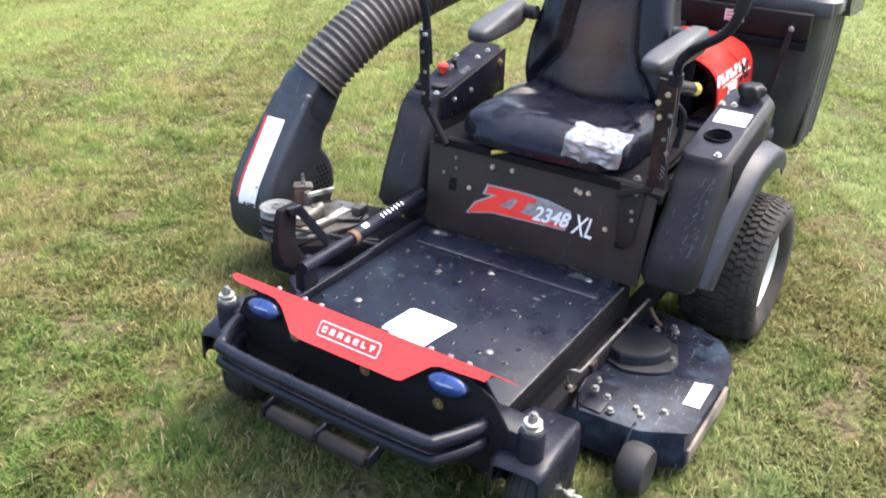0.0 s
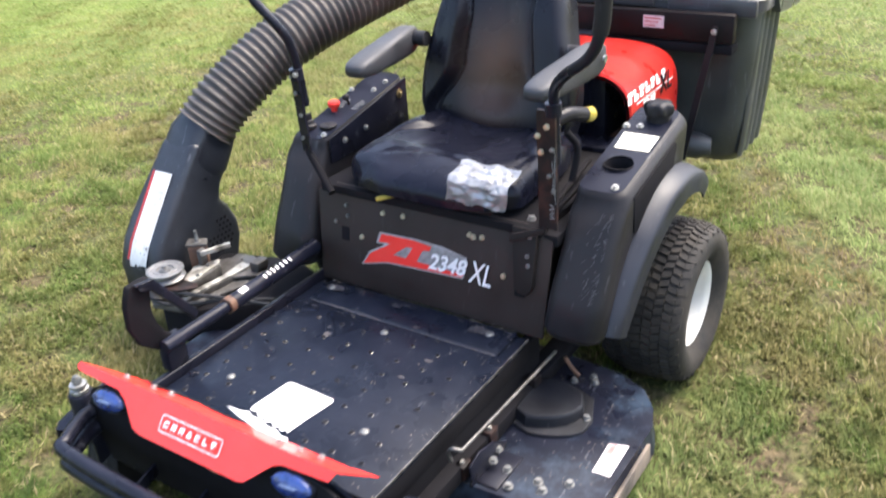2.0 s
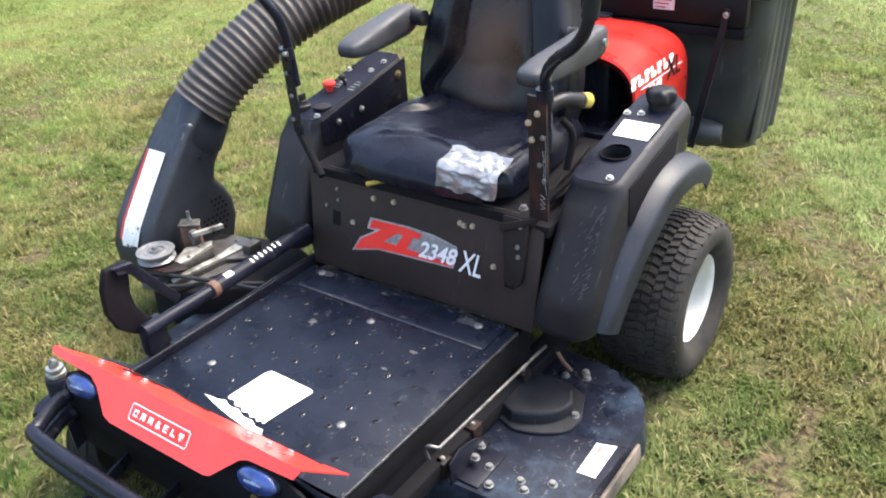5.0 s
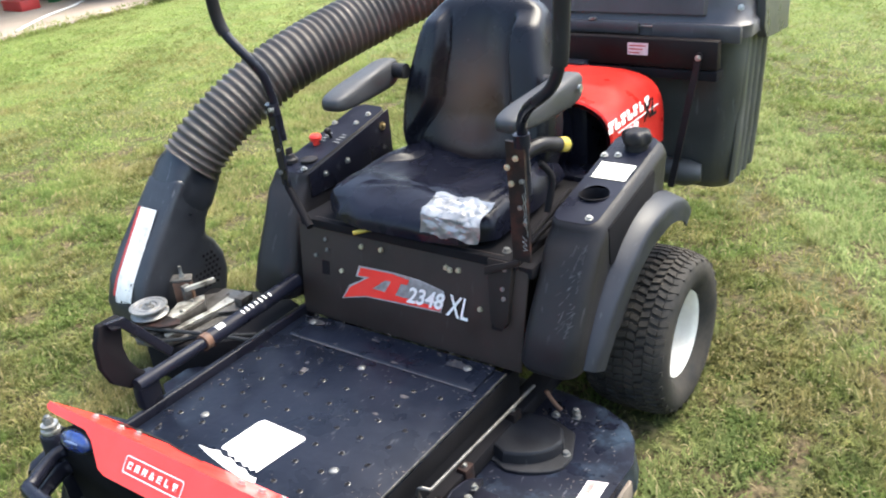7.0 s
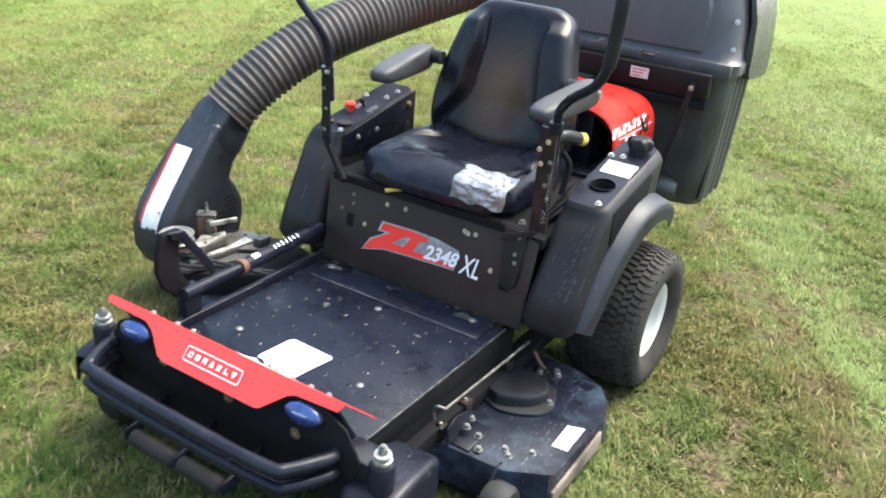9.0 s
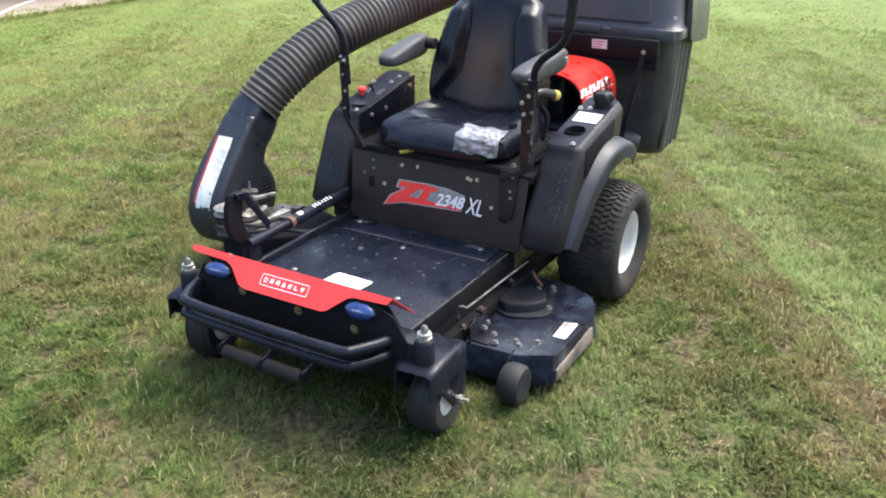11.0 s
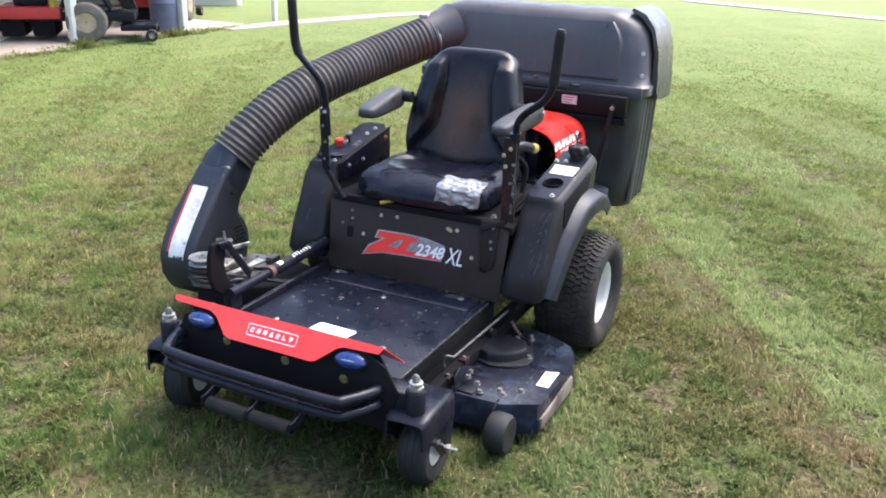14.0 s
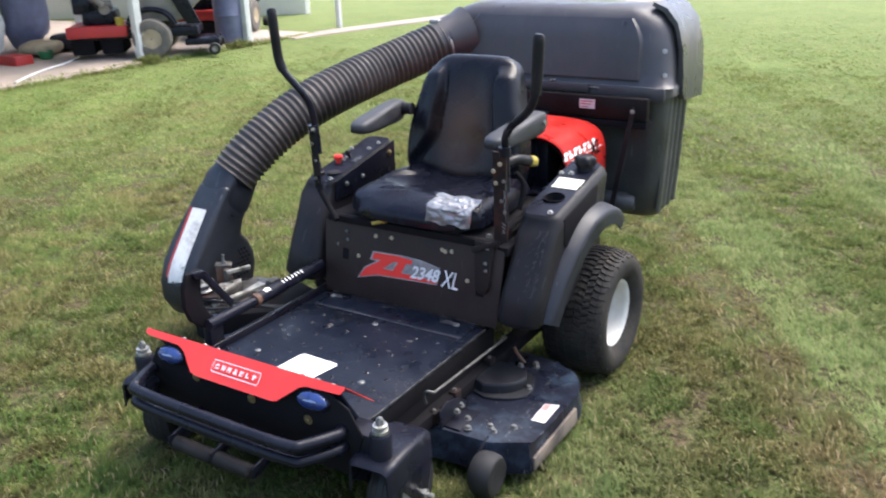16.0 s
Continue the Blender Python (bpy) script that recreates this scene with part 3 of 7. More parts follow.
    if blades:
        # blades stand close and shade one another: soften each blade's own facing
        half_n = N.new("ShaderNodeVectorMath")
        half_n.operation = "SCALE"
        half_n.inputs["Scale"].default_value = 0.55
        L.new(geo.outputs["Normal"], half_n.inputs[0])
        add_n = N.new("ShaderNodeVectorMath")
        add_n.operation = "ADD"
        add_n.inputs[1].default_value = (0, 0, 0.7)
        L.new(half_n.outputs[0], add_n.inputs[0])
        nor = N.new("ShaderNodeVectorMath")
        nor.operation = "NORMALIZE"
        L.new(add_n.outputs[0], nor.inputs[0])
        L.new(nor.outputs[0], bs.inputs["Normal"])
    L.new(col, bs.inputs["Base Color"])
    bs.inputs["Roughness"].default_value = 0.7 if blades else 0.9
    bs.inputs["Specular IOR Level"].default_value = 0.16 if blades else 0.1
    if blades:
        tr = N.new("ShaderNodeBsdfTranslucent")
        L.new(col, tr.inputs["Color"])
        ms = N.new("ShaderNodeMixShader")
        ms.inputs[0].default_value = 0.42
        L.new(bs.outputs[0], ms.inputs[1])
        L.new(tr.outputs[0], ms.inputs[2])
        L.new(ms.outputs[0], N["Material Output"].inputs[0])
    return m


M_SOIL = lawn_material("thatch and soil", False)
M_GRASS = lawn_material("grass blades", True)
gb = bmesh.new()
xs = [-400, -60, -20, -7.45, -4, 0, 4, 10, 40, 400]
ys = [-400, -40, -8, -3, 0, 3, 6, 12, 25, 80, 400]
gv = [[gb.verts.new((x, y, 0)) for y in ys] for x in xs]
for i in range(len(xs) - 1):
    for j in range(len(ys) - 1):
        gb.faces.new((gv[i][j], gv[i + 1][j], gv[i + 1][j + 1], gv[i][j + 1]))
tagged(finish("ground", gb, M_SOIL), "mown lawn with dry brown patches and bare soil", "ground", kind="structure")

# ---- the mower: x to its left side, y towards its rear, wheels on z = 0 ----
mower = tagged(new("zero_turn_mower"), "black and red zero-turn mower with rear bagger on the lawn", "mower", kind="thing")


# front axle, casters
def caster_fork():
    b = bmesh.new()
    # rounded saddle over the wheel: an arch in x, drawn out in y
    arch = []
    for k in range(13):
        a = math.pi * k / 12
        arch.append((0.060 * math.copysign(abs(math.cos(a)) ** 0.28, math.cos(a)), 0.258 + 0.022 * abs(math.sin(a)) ** 0.35))
    arch = [(0.062, 0.205)] + arch + [(-0.062, 0.205)]
    rows = []
    for y, s, drop in ((-0.050, 0.86, 0.016), (-0.035, 0.97, 0.006), (0.03, 1.0, 0.0), (0.13, 1.0, 0.0), (0.165, 0.94, 0.012), (0.175, 0.85, 0.03)):
        rows.append([(x * s, y, z - drop) for x, z in arch])
    rings(rows, False, False, b)
    bmesh.ops.solidify(b, geom=b.faces[:], thickness=0.006)
    # two legs down to the axle
    for sx in (-1, 1):
        leg = [(-0.045, 0.215), (0.170, 0.215), (0.165, 0.16), (0.140, 0.098), (0.110, 0.085), (0.082, 0.098), (0.02, 0.17)]
        prism(leg, "x", sx * 0.062, sx * 0.055, 0.003, b)
    return b


def caster(x, turn):
    fork = part("caster_fork", caster_fork(), M_BLACK, mower)
    fork.matrix_basis = pose(x, 0.0, 0.0, 0, 0, turn)
    hub = (0, 0.100, 0.119)
    tyre = spun([(-0.040, 0.060), (-0.046, 0.078), (-0.046, 0.101), (-0.036, 0.112), (-0.018, 0.117), (0.018, 0.117), (0.036, 0.112), (0.046, 0.101), (0.046, 0.078), (0.040, 0.060)], hub, n=40)
    for w in (-0.03, -0.01, 0.01, 0.03):
        spun([(w - 0.003, 0.1165), (w, 0.1185), (w + 0.003, 0.1165)], hub, n=40, bm=tyre)
    part("tyre", tyre, M_TYRE_BLACK, fork)
    rim = spun([(0.0, 0.02), (0.0, 0.045), (0.0, 0.062), (0.036, 0.062), (0.041, 0.045), (0.040, 0.02), (0.052, 0.019), (0.052, 0.005)], hub, n=28)
    part("rim", rim, M_RIM, fork, "white rim")
    # inner face of the rim in black: its deep shade painted in
    part("shaded_inner_rim", spun([(-0.001, 0.062), (-0.034, 0.062), (-0.036, 0.045), (-0.020, 0.03), (-0.020, 0.004)], hub, n=28), M_BLACK, fork)
    ax = rod((-0.080, hub[1], hub[2]), (0.080, hub[1], hub[2]), 0.008)
    rod((0.070, hub[1], hub[2]), (0.082, hub[1], hub[2]), 0.014, 6, ax)
    rod((-0.070, hub[1], hub[2]), (-0.082, hub[1], hub[2]), 0.014, 6, ax)
    rod((0.082, hub[1], hub[2]), (0.102, hub[1], hub[2]), 0.006, 8, ax)
    part("axle_bolt", ax, M_ZINC, fork, "zinc axle bolt")
    return fork


for sx in (-1, 1):
    caster(0.432 if sx > 0 else -0.445, 4 if sx > 0 else 10)
    hous = part("spindle_housing", spun([(0.262, 0.026), (0.264, 0.029), (0.345, 0.029), (0.350, 0.026), (0.351, 0.01)], (sx * 0.445, 0, 0), "z", 24, cap=True), M_BLACK, mower)
    part("spindle_washer", spun([(0.351, 0.012), (0.351, 0.0215), (0.357, 0.0225), (0.361, 0.0215), (0.363, 0.015), (0.368, 0.015), (0.369, 0.020), (0.374, 0.0195), (0.375, 0.01)], (sx * 0.445, 0, 0), "z", 24, cap=True), M_ZINC, hous, "zinc washer stack")
    nut = hexnut(0.0115, 0.015)
    spun([(0.013, 0.007), (0.019, 0.007), (0.021, 0.005)], axis="z", n=12, bm=nut, cap=True)
    o = part("spindle_nut", nut, M_DULL, hous, "zinc hex nut")
    o.location = (sx * 0.445, 0, 0.375)

# front cross beam and upright front plate, its shade put into the near-black colour
beam = box(-0.43, 0.43, -0.012, 0.060, 0.268, 0.335, 0.006)
part("front_beam", beam, M_BLACK, mower)
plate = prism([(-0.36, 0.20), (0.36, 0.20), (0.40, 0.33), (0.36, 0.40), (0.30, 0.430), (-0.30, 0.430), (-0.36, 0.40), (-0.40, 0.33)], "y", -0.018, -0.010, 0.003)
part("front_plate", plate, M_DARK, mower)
part("front_skirt", box(-0.30, 0.30, 0.02, 0.10, 0.19, 0.268, 0.005), M_BLACK, mower)
for p in ((-0.198, -0.019, 0.349), (0.018, -0.019, 0.338), (0.222, -0.019, 0.332)):
    same_part("brass_bolt", BOLT_BRASS, facing(p, (0, -1, 0)), mower, "yellow zinc bolt with a wide washer")

# bumper: two bent tubes on stub brackets
for z, inset in ((0.335, 0.0), (0.290, 0.004)):
    line = smooth_line([(-0.376, -0.02, z), (-0.376, -0.045, z), (-0.340, -0.116, z), (-0.298, -0.143 + inset, z), (0.0, -0.150 + inset, z), (0.252, -0.146 + inset, z), (0.296, -0.122, z), (0.338, -0.045, z), (0.338, -0.02, z)], 5)
    part("bumper_tube", tube(line, 0.0165, 14), M_BLACK, mower)
for x0, x1 in ((-0.185, -0.034), (-0.024, 0.112)):
    part("bumper_roller", tube([(x0, -0.135, 0.199), (x0 + 0.006, -0.135, 0.199), (x1 - 0.006, -0.135, 0.199), (x1, -0.135, 0.199)], 0.02, 16, radii=[0.014, 0.021, 0.021, 0.014]), M_ROLLER, mower)
for x in (-0.195, -0.029, 0.122):
    part("roller_bracket", prism([(-0.15, 0.19), (-0.12, 0.19), (0.03, 0.24), (0.03, 0.27), (-0.12, 0.225), (-0.15, 0.22)], "x", x - 0.004, x + 0.004, 0.002), M_BLACK, mower)

# blue lamps in black bezels
for x in (-0.284, 0.251):
    m = pose(x, -0.024, 0.400, -24, 0, 4)
    bez = ball((0, 0, 0), (0.053, 0.016, 0.027), 28, 12)
    lamp = part("lamp_bezel", bez, M_BLACK, mower)
    lamp.matrix_basis = m
    lens = ball((0, -0.007, 0), (0.048, 0.013, 0.0235), 28, 12)
    lens_ob = part("lamp_lens", lens, M_LENS, lamp, "blue oval lens")
    part("lens_print", prism([(-0.022, -0.0012), (-0.006, -0.0026), (0.018, -0.0012), (0.022, 0.0010), (0.004, 0.0030), (-0.018, 0.0016)], "y", -0.0206, -0.0196, 0), M_LENSPRINT, lens_ob, "faded pale print")

# red toe guard: upright face with a flange sloping back to the step
TOP = 0.452


def face_y(z):
    return -0.004 - (TOP - z) * 0.85


half = [(-0.398, TOP), (0.345, TOP), (0.335, 0.437), (0.225, 0.433), (0.205, 0.427), (0.150, 0.388), (0.135, 0.385), (-0.150, 0.385), (-0.175, 0.390), (-0.225, 0.425), (-0.255, 0.436), (-0.380, 0.4385), (-0.397, 0.441), (-0.403, 0.447)]
b = sheet([(x, face_y(z), z) for x, z in half], 0.003)
guard = part("toe_guard", b, M_RED, mower, "red painted toe guard with white lettering block")
flange = [(-0.398, -0.004, TOP), (0.345, -0.004, TOP), (0.352, 0.102, 0.3608), (0.300, 0.084, 0.3763), (0.318, 0.076, 0.3832), (0.26, 0.079, 0.3806), (0.205, 0.075, 0.3840), (0.12, 0.070, 0.3884), (0.02, 0.066, 0.3918), (-0.05, 0.062, 0.3952), (-0.11, 0.073, 0.3858), (-0.185, 0.062, 0.3952), (-0.150, 0.086, 0.3746), (-0.21, 0.083, 0.3772), (-0.31, 0.066, 0.3918)]
b = sheet(flange, 0.002)
part("toe_flange", b, M_RED, guard, "red flange with a ragged decal edge")
torn = [(-0.262, 0.052), (-0.210, 0.056), (-0.228, 0.061), (-0.150, 0.066), (-0.176, 0.071), (-0.112, 0.074), (-0.060, 0.0625), (0.020, 0.0575), (0.020, 0.062), (-0.055, 0.068), (-0.108, 0.079), (-0.150, 0.083), (-0.205, 0.079), (-0.250, 0.067)]
part("torn_edge", sheet([(x, y, TOP - (y + 0.004) * 0.86 + 0.0045) for x, y in torn], 0.0006), M_PANEL, guard, "black torn decal edge")
for x, y in ((-0.285, 0.028), (-0.205, 0.033), (-0.165, 0.045), (0.165, 0.034), (0.215, 0.038), (0.255, 0.052)):
    z = TOP - (y + 0.004) * 0.86
    same_part("bolt", BOLT, facing((x, y, z + 0.002), (0, 0.65, 0.76)), guard)
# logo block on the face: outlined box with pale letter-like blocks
FACE = Matrix.Translation((-0.013, face_y(0.418) - 0.0030, 0.4205)) @ pose(0, 0, 0, 90 - 40.4, 0, 0) @ Matrix.Diagonal((0.80, 0.95, 1, 1))
b = bmesh.new()
o_, i_ = round_rect(-0.110, 0.110, -0.019, 0.019, 0.007), round_rect(-0.1075, 0.1075, -0.0165, 0.0165, 0.005)
rings([[(x, y, 0) for x, y in o_], [(x, y, 0) for x, y in i_]], True, False, b)
for k in range(7):
    x = -0.098 + k * 0.0285
    prism([(x + 0.002, -0.0075), (x + 0.018, -0.0075), (x + 0.020, 0.0075), (x + 0.004, 0.0075)], "z", 0, 0.0006, 0, b)
lg = part("logo_block", b, M_WHITE, guard, "white outlined logo block")
lg.matrix_basis = FACE
slots = bmesh.new()
for k, cuts in enumerate((((7, -3, 17, 3), (13, -3, 19, -1)), ((8, -8, 12, -2), (8, 2, 15, 4)), ((7, -8, 14, -3), (9, 1, 13, 4)), ((2, 0, 6, 8), (15, 0, 19, 8)), ((8, -4, 20, -1), (9, 2, 20, 4)), ((9, -3, 20, 8),), ((2, -8, 7, 0), (14, -8, 19, 0)))):
    for a, c, d, e in cuts:
        x = -0.0978 + k * 0.0285
        prism([(x + (a + c * 0.13) * 0.001, c * 0.001), (x + (d + c * 0.13) * 0.001, c * 0.001), (x + (d + e * 0.13) * 0.001, e * 0.001), (x + (a + e * 0.13) * 0.001, e * 0.001)], "z", 0.0008, 0.0012, 0, slots)
lg2 = part("logo_cuts", slots, M_RED, guard)
lg2.matrix_basis = FACE

# step pan between raised side rails
pan = box(-0.338, 0.335, 0.075, 0.735, 0.288, 0.302, 0.003)
step = part("step_pan", pan, M_PAN, mower, "black steel foot step, scratched and punched with treads")
toe = prism([(0.074, 0.302), (-0.008, 0.438), (-0.012, 0.432), (0.066, 0.288), (0.09, 0.288), (0.09, 0.302)], "x", -0.338, 0.335, 0.002)
part("toe_slope", toe, M_PAN, step)
part("step_ridge", prism([(0.628, 0.302), (0.636, 0.308), (0.735, 0.311), (0.735, 0.302)], "x", -0.30, 0.305, 0.002), M_PAN, step)
part("step_edge", prism([(0.3340, 0.296), (0.3362, 0.296), (0.3362, 0.3035), (0.3340, 0.3035)], "y", 0.08, 0.735, 0.0006), M_STEEL, step, "thin steel-grey edge line of the step")
# near-black face: the dark gap beside the step painted in
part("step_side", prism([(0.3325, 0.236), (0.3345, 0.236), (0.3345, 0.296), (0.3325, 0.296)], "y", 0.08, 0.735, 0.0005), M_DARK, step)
# punched treads in staggered rows


def tread_mesh(rim):
    tb = bmesh.new()
    spun([(0.0, 0.0088), (0.0012, 0.0070), (0.0017, 0.0060), (0.0010, 0.0052), (0.0007, 0.0008)], axis="z", n=10, bm=tb, cap=True)
    bmesh.ops.recalc_face_normals(tb, faces=tb.faces)
    for f in tb.faces:
        c = f.calc_center_median()
        # worn rim; its one-sided glint and the hole's dark are put in as colour
        f.material_index = 2 if c.xy.length < 0.0054 else (1 if c.xy.length < 0.0064 and c.y > -0.002 else 0)
    me = bpy.data.meshes.new("tread_punch")
    tb.to_mesh(me)
    tb.free()
    for mt in (M_PAN, rim, M_DARK):
        me.materials.append(mt)
    return me


tread_dark, tread_worn, tread_bare = tread_mesh(M_PAN), tread_mesh(M_STEEL), tread_mesh(M_ALU)
tread_me = (tread_dark, tread_dark, tread_dark, tread_worn, tread_worn, tread_worn, tread_bare)
rnd = random.Random(3)
for j in range(7):
    for i in range(8):
        x = -0.288 + i * 0.0765 + rnd.uniform(-0.003, 0.003)
        y = 0.166 + j * 0.0675 + rnd.uniform(-0.003, 0.003)
        if not (-0.10 < x < 0.075 and 0.15 < y < 0.33):
            same_part("tread_punch", rnd.choice(tread_me), pose(x, y, 0.3018, rnd.uniform(-3, 3), rnd.uniform(-3, 3), rnd.uniform(-40, 40)), step)
for p in ((-0.226, 0.258), (0.191, 0.251), (-0.008, 0.591), (0.245, 0.70), (-0.27, 0.70)):
    same_part("step_bolt", BOLT_DOME, pose(p[0], p[1], 0.3015 + (0.008 if p[1] > 0.63 else 0)), step, "round zinc bolt head")
ragged = [(-0.084, 0.300), (-0.076, 0.311), (-0.02, 0.310), (0.056, 0.307), (0.063, 0.300), (0.052, 0.232), (0.044, 0.164), (0.036, 0.170), (0.026, 0.163), (0.014, 0.171), (0.002, 0.166), (-0.012, 0.175), (-0.026, 0.170), (-0.040, 0.180), (-0.056, 0.176), (-0.070, 0.188), (-0.090, 0.186), (-0.094, 0.196)]
part("step_sticker", sheet([(x, y, 0.3032) for x, y in ragged]), M_WHITE, step, "torn white sticker")
strip = [(-0.150, 0.170), (-0.11, 0.172), (-0.088, 0.179), (-0.066, 0.169), (-0.040, 0.172), (-0.012, 0.160), (0.015, 0.161), (0.036, 0.151), (0.058, 0.151), (0.066, 0.138), (0.02, 0.136), (-0.04, 0.144), (-0.10, 0.156)]
part("sticker_scrap", sheet([(x, y, 0.3032) for x, y in strip]), M_WHITE, step, "torn strip of white sticker")
# scuffed bare spots and dried mud on the step
M_SCUFF = mat("dusty scuffed step paint", (0.032, 0.032, 0.040), 0.55, vary=0.6, scale=110, dust=0.7, dust_color=(0.085, 0.068, 0.055), dust_scale=110, dust_lo=0.45, dust_hi=0.6)
rs = random.Random(21)
for cx, cy, rx, ry, z in ((-0.137, 0.513, 0.013, 0.016, 0.3023), (-0.155, 0.545, 0.007, 0.006, 0.3023), (-0.262, 0.705, 0.034, 0.014, 0.3116), (0.215, 0.700, 0.040, 0.017, 0.3116), (0.165, 0.540, 0.016, 0.007, 0.3023), (0.06, 0.640, 0.010, 0.005, 0.3095), (-0.05, 0.700, 0.018, 0.006, 0.3116), (0.145, 0.455, 0.010, 0.005, 0.3023)):
    pts = []
    for k in range(16):
        a, r = 2 * math.pi * k / 16, rs.uniform(0.55, 1.15)
        pts.append((cx + rx * r * math.cos(a), cy + ry * r * math.sin(a), z))
    part("scuff_mark", sheet(pts), M_SCUFF, step)
part("ridge_wear", sheet([(-0.295, 0.629, 0.3046), (-0.12, 0.6275, 0.3046), (0.30, 0.6285, 0.3046), (0.30, 0.6315, 0.3066), (0.02, 0.6300, 0.3060), (-0.13, 0.6318, 0.3068), (-0.295, 0.6306, 0.3061)]), M_SCUFF, step, "dusty worn fold line")

part("frame_rail", prism([(-0.367, 0.235), (-0.347, 0.235), (-0.347, 0.318), (-0.352, 0.320), (-0.367, 0.318)], "y", 0.03, 0.80, 0.003), M_BLACK, mower)
# left and lower rails darker than the right one: the gap's shade painted in
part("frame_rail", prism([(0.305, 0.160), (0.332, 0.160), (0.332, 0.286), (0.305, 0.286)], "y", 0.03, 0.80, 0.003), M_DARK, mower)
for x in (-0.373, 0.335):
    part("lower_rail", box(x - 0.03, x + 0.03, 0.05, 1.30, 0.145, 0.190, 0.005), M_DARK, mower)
# small rusty brackets in the gap beside the step
for y, z in ((0.36, 0.19), (0.48, 0.20), (0.70, 0.21)):
    part("rust_bracket", box(0.345, 0.372, y, y + 0.035, 0.150, z, 0.003), M_RUSTBLACK, mower)
    same_part("bracket_bolt", BOLT_SMALL, facing((0.358, y + 0.017, z), (0.2, 0, 1)), mower)

# seat box front panel
panel = prism([(-0.352, 0.300), (0.366, 0.300), (0.374, 0.56), (0.30, 0.592), (-0.30, 0.592), (-0.365, 0.56)], "y", 0.0, 0.008, 0.003)
PANEL = Matrix.Translation((0, 0.752, 0.0)) @ Matrix.Translation((0, 0, 0.30)) @ pose(0, 0, 0, -10.5, 0, 0) @ Matrix.Translation((0, 0, -0.30))
fp = part("front_panel", panel, M_FRONT, mower, "dark front panel carrying a red and white model decal")
fp.matrix_basis = PANEL


def on_panel(x, z, off=-0.001):
    return Matrix.Translation((x, off, z)) @ pose(0, 0, 0, 90, 0, 0)


for x, z in ((-0.206, 0.452), (0.245, 0.442), (-0.263, 0.533), (-0.258, 0.503), (-0.135, 0.534), (-0.068, 0.538), (0.141, 0.530), (0.153, 0.526), (0.178, 0.530), (-0.300, 0.480)):
    same_part("panel_bolt", BOLT_PALE if abs(x) < 0.25 else BOLT_SMALL, on_panel(x, z), fp)
for x, z, w, h in ((-0.266, 0.450, 0.026, 0.040), (0.294, 0.425, 0.030, 0.055), (0.300, 0.545, 0.018, 0.03)):
    part("panel_slot", box(x - w / 2, x + w / 2, -0.0014, 0.001, z - h / 2, z + h / 2, 0), M_DARK, fp)


def flat(points, material, name, off, label="", par=None):
    return part(name, sheet([(x, off, z) for x, z in points]), material, par or fp, label)


M_OUTLINE = mat("thin grey decal edge", (0.30, 0.29, 0.28), 0.5, vary=0.3, scale=60)
# decal: grey sweep, red block letter shapes, white digits
flat([(-0.030, 0.480), (0.05, 0.476), (0.128, 0.464), (0.133, 0.450), (0.092, 0.408), (-0.02, 0.408)], M_GREYDECAL, "decal_sweep", -0.0015, "grey speckled sweep")
FLASH = [(-0.138, 0.475), (-0.025, 0.479), (-0.040, 0.466), (-0.098, 0.423), (-0.013, 0.421), (0.130, 0.418), (0.121, 0.409), (-0.021, 0.403), (-0.118, 0.398), (-0.200, 0.377), (-0.176, 0.412), (-0.106, 0.454), (-0.148, 0.450)]
flat(FLASH, M_RED, "decal_flash", -0.0025, "red slanted letter shapes")
flat([(-0.146, 0.4795), (-0.02, 0.4835), (0.06, 0.4800), (0.135, 0.4655), (0.137, 0.450), (0.127, 0.4045), (-0.021, 0.3985), (-0.119, 0.3935), (-0.208, 0.3715), (-0.182, 0.415), (-0.128, 0.446), (-0.157, 0.446)], M_OUTLINE, "decal_outline", -0.0012, "thin pale outline")
flat([(-0.034, 0.479), (0.026, 0.473), (0.021, 0.459), (-0.001, 0.457), (-0.020, 0.421), (-0.056, 0.421), (-0.034, 0.456), (-0.052, 0.456)], M_RED, "decal_stem", -0.0035, "red slanted letter shape")
flat([(-0.090, 0.4255), (-0.062, 0.4250), (-0.046, 0.452), (-0.056, 0.450)], M_GREYDECAL, "decal_gap", -0.0048)
lettering("2348", 0.061, M_WHITE, Matrix.Translation((0.019, -0.0055, 0.4132)) @ pose(0, 0, 0, 90, -1.5, 0) @ Matrix.Diagonal((0.93, 1, 1, 1)), fp, "model_number", 0.34, "white model number", bold=0.0014)
lettering("XL", 0.084, M_WHITE, Matrix.Translation((0.146, -0.0055, 0.406)) @ pose(0, 0, 0, 90, 3, 0) @ Matrix.Diagonal((0.64, 1, 1, 1)), fp, "model_letters", 0.22, "white brushed letters", bold=0.0006)

# black mounting plate with bolts at the panel's end
lm = part("lever_mount", prism([(0.285, 0.425), (0.300, 0.412), (0.322, 0.412), (0.334, 0.430), (0.340, 0.585), (0.270, 0.585)], "y", -0.020, -0.002, 0.003), M_PANEL, fp)
for x, z in ((0.318, 0.516), (0.322, 0.492), (0.322, 0.566)):
    same_part("mount_bolt", BOLT_SMALL, Matrix.Translation((x, -0.021, z)) @ pose(0, 0, 0, 90, 0, 0), lm)
part("mount_arm", prism([(0.27, 0.545), (0.365, 0.585), (0.365, 0.600), (0.27, 0.565)], "y", -0.030, -0.020, 0.002), M_PANEL, fp)
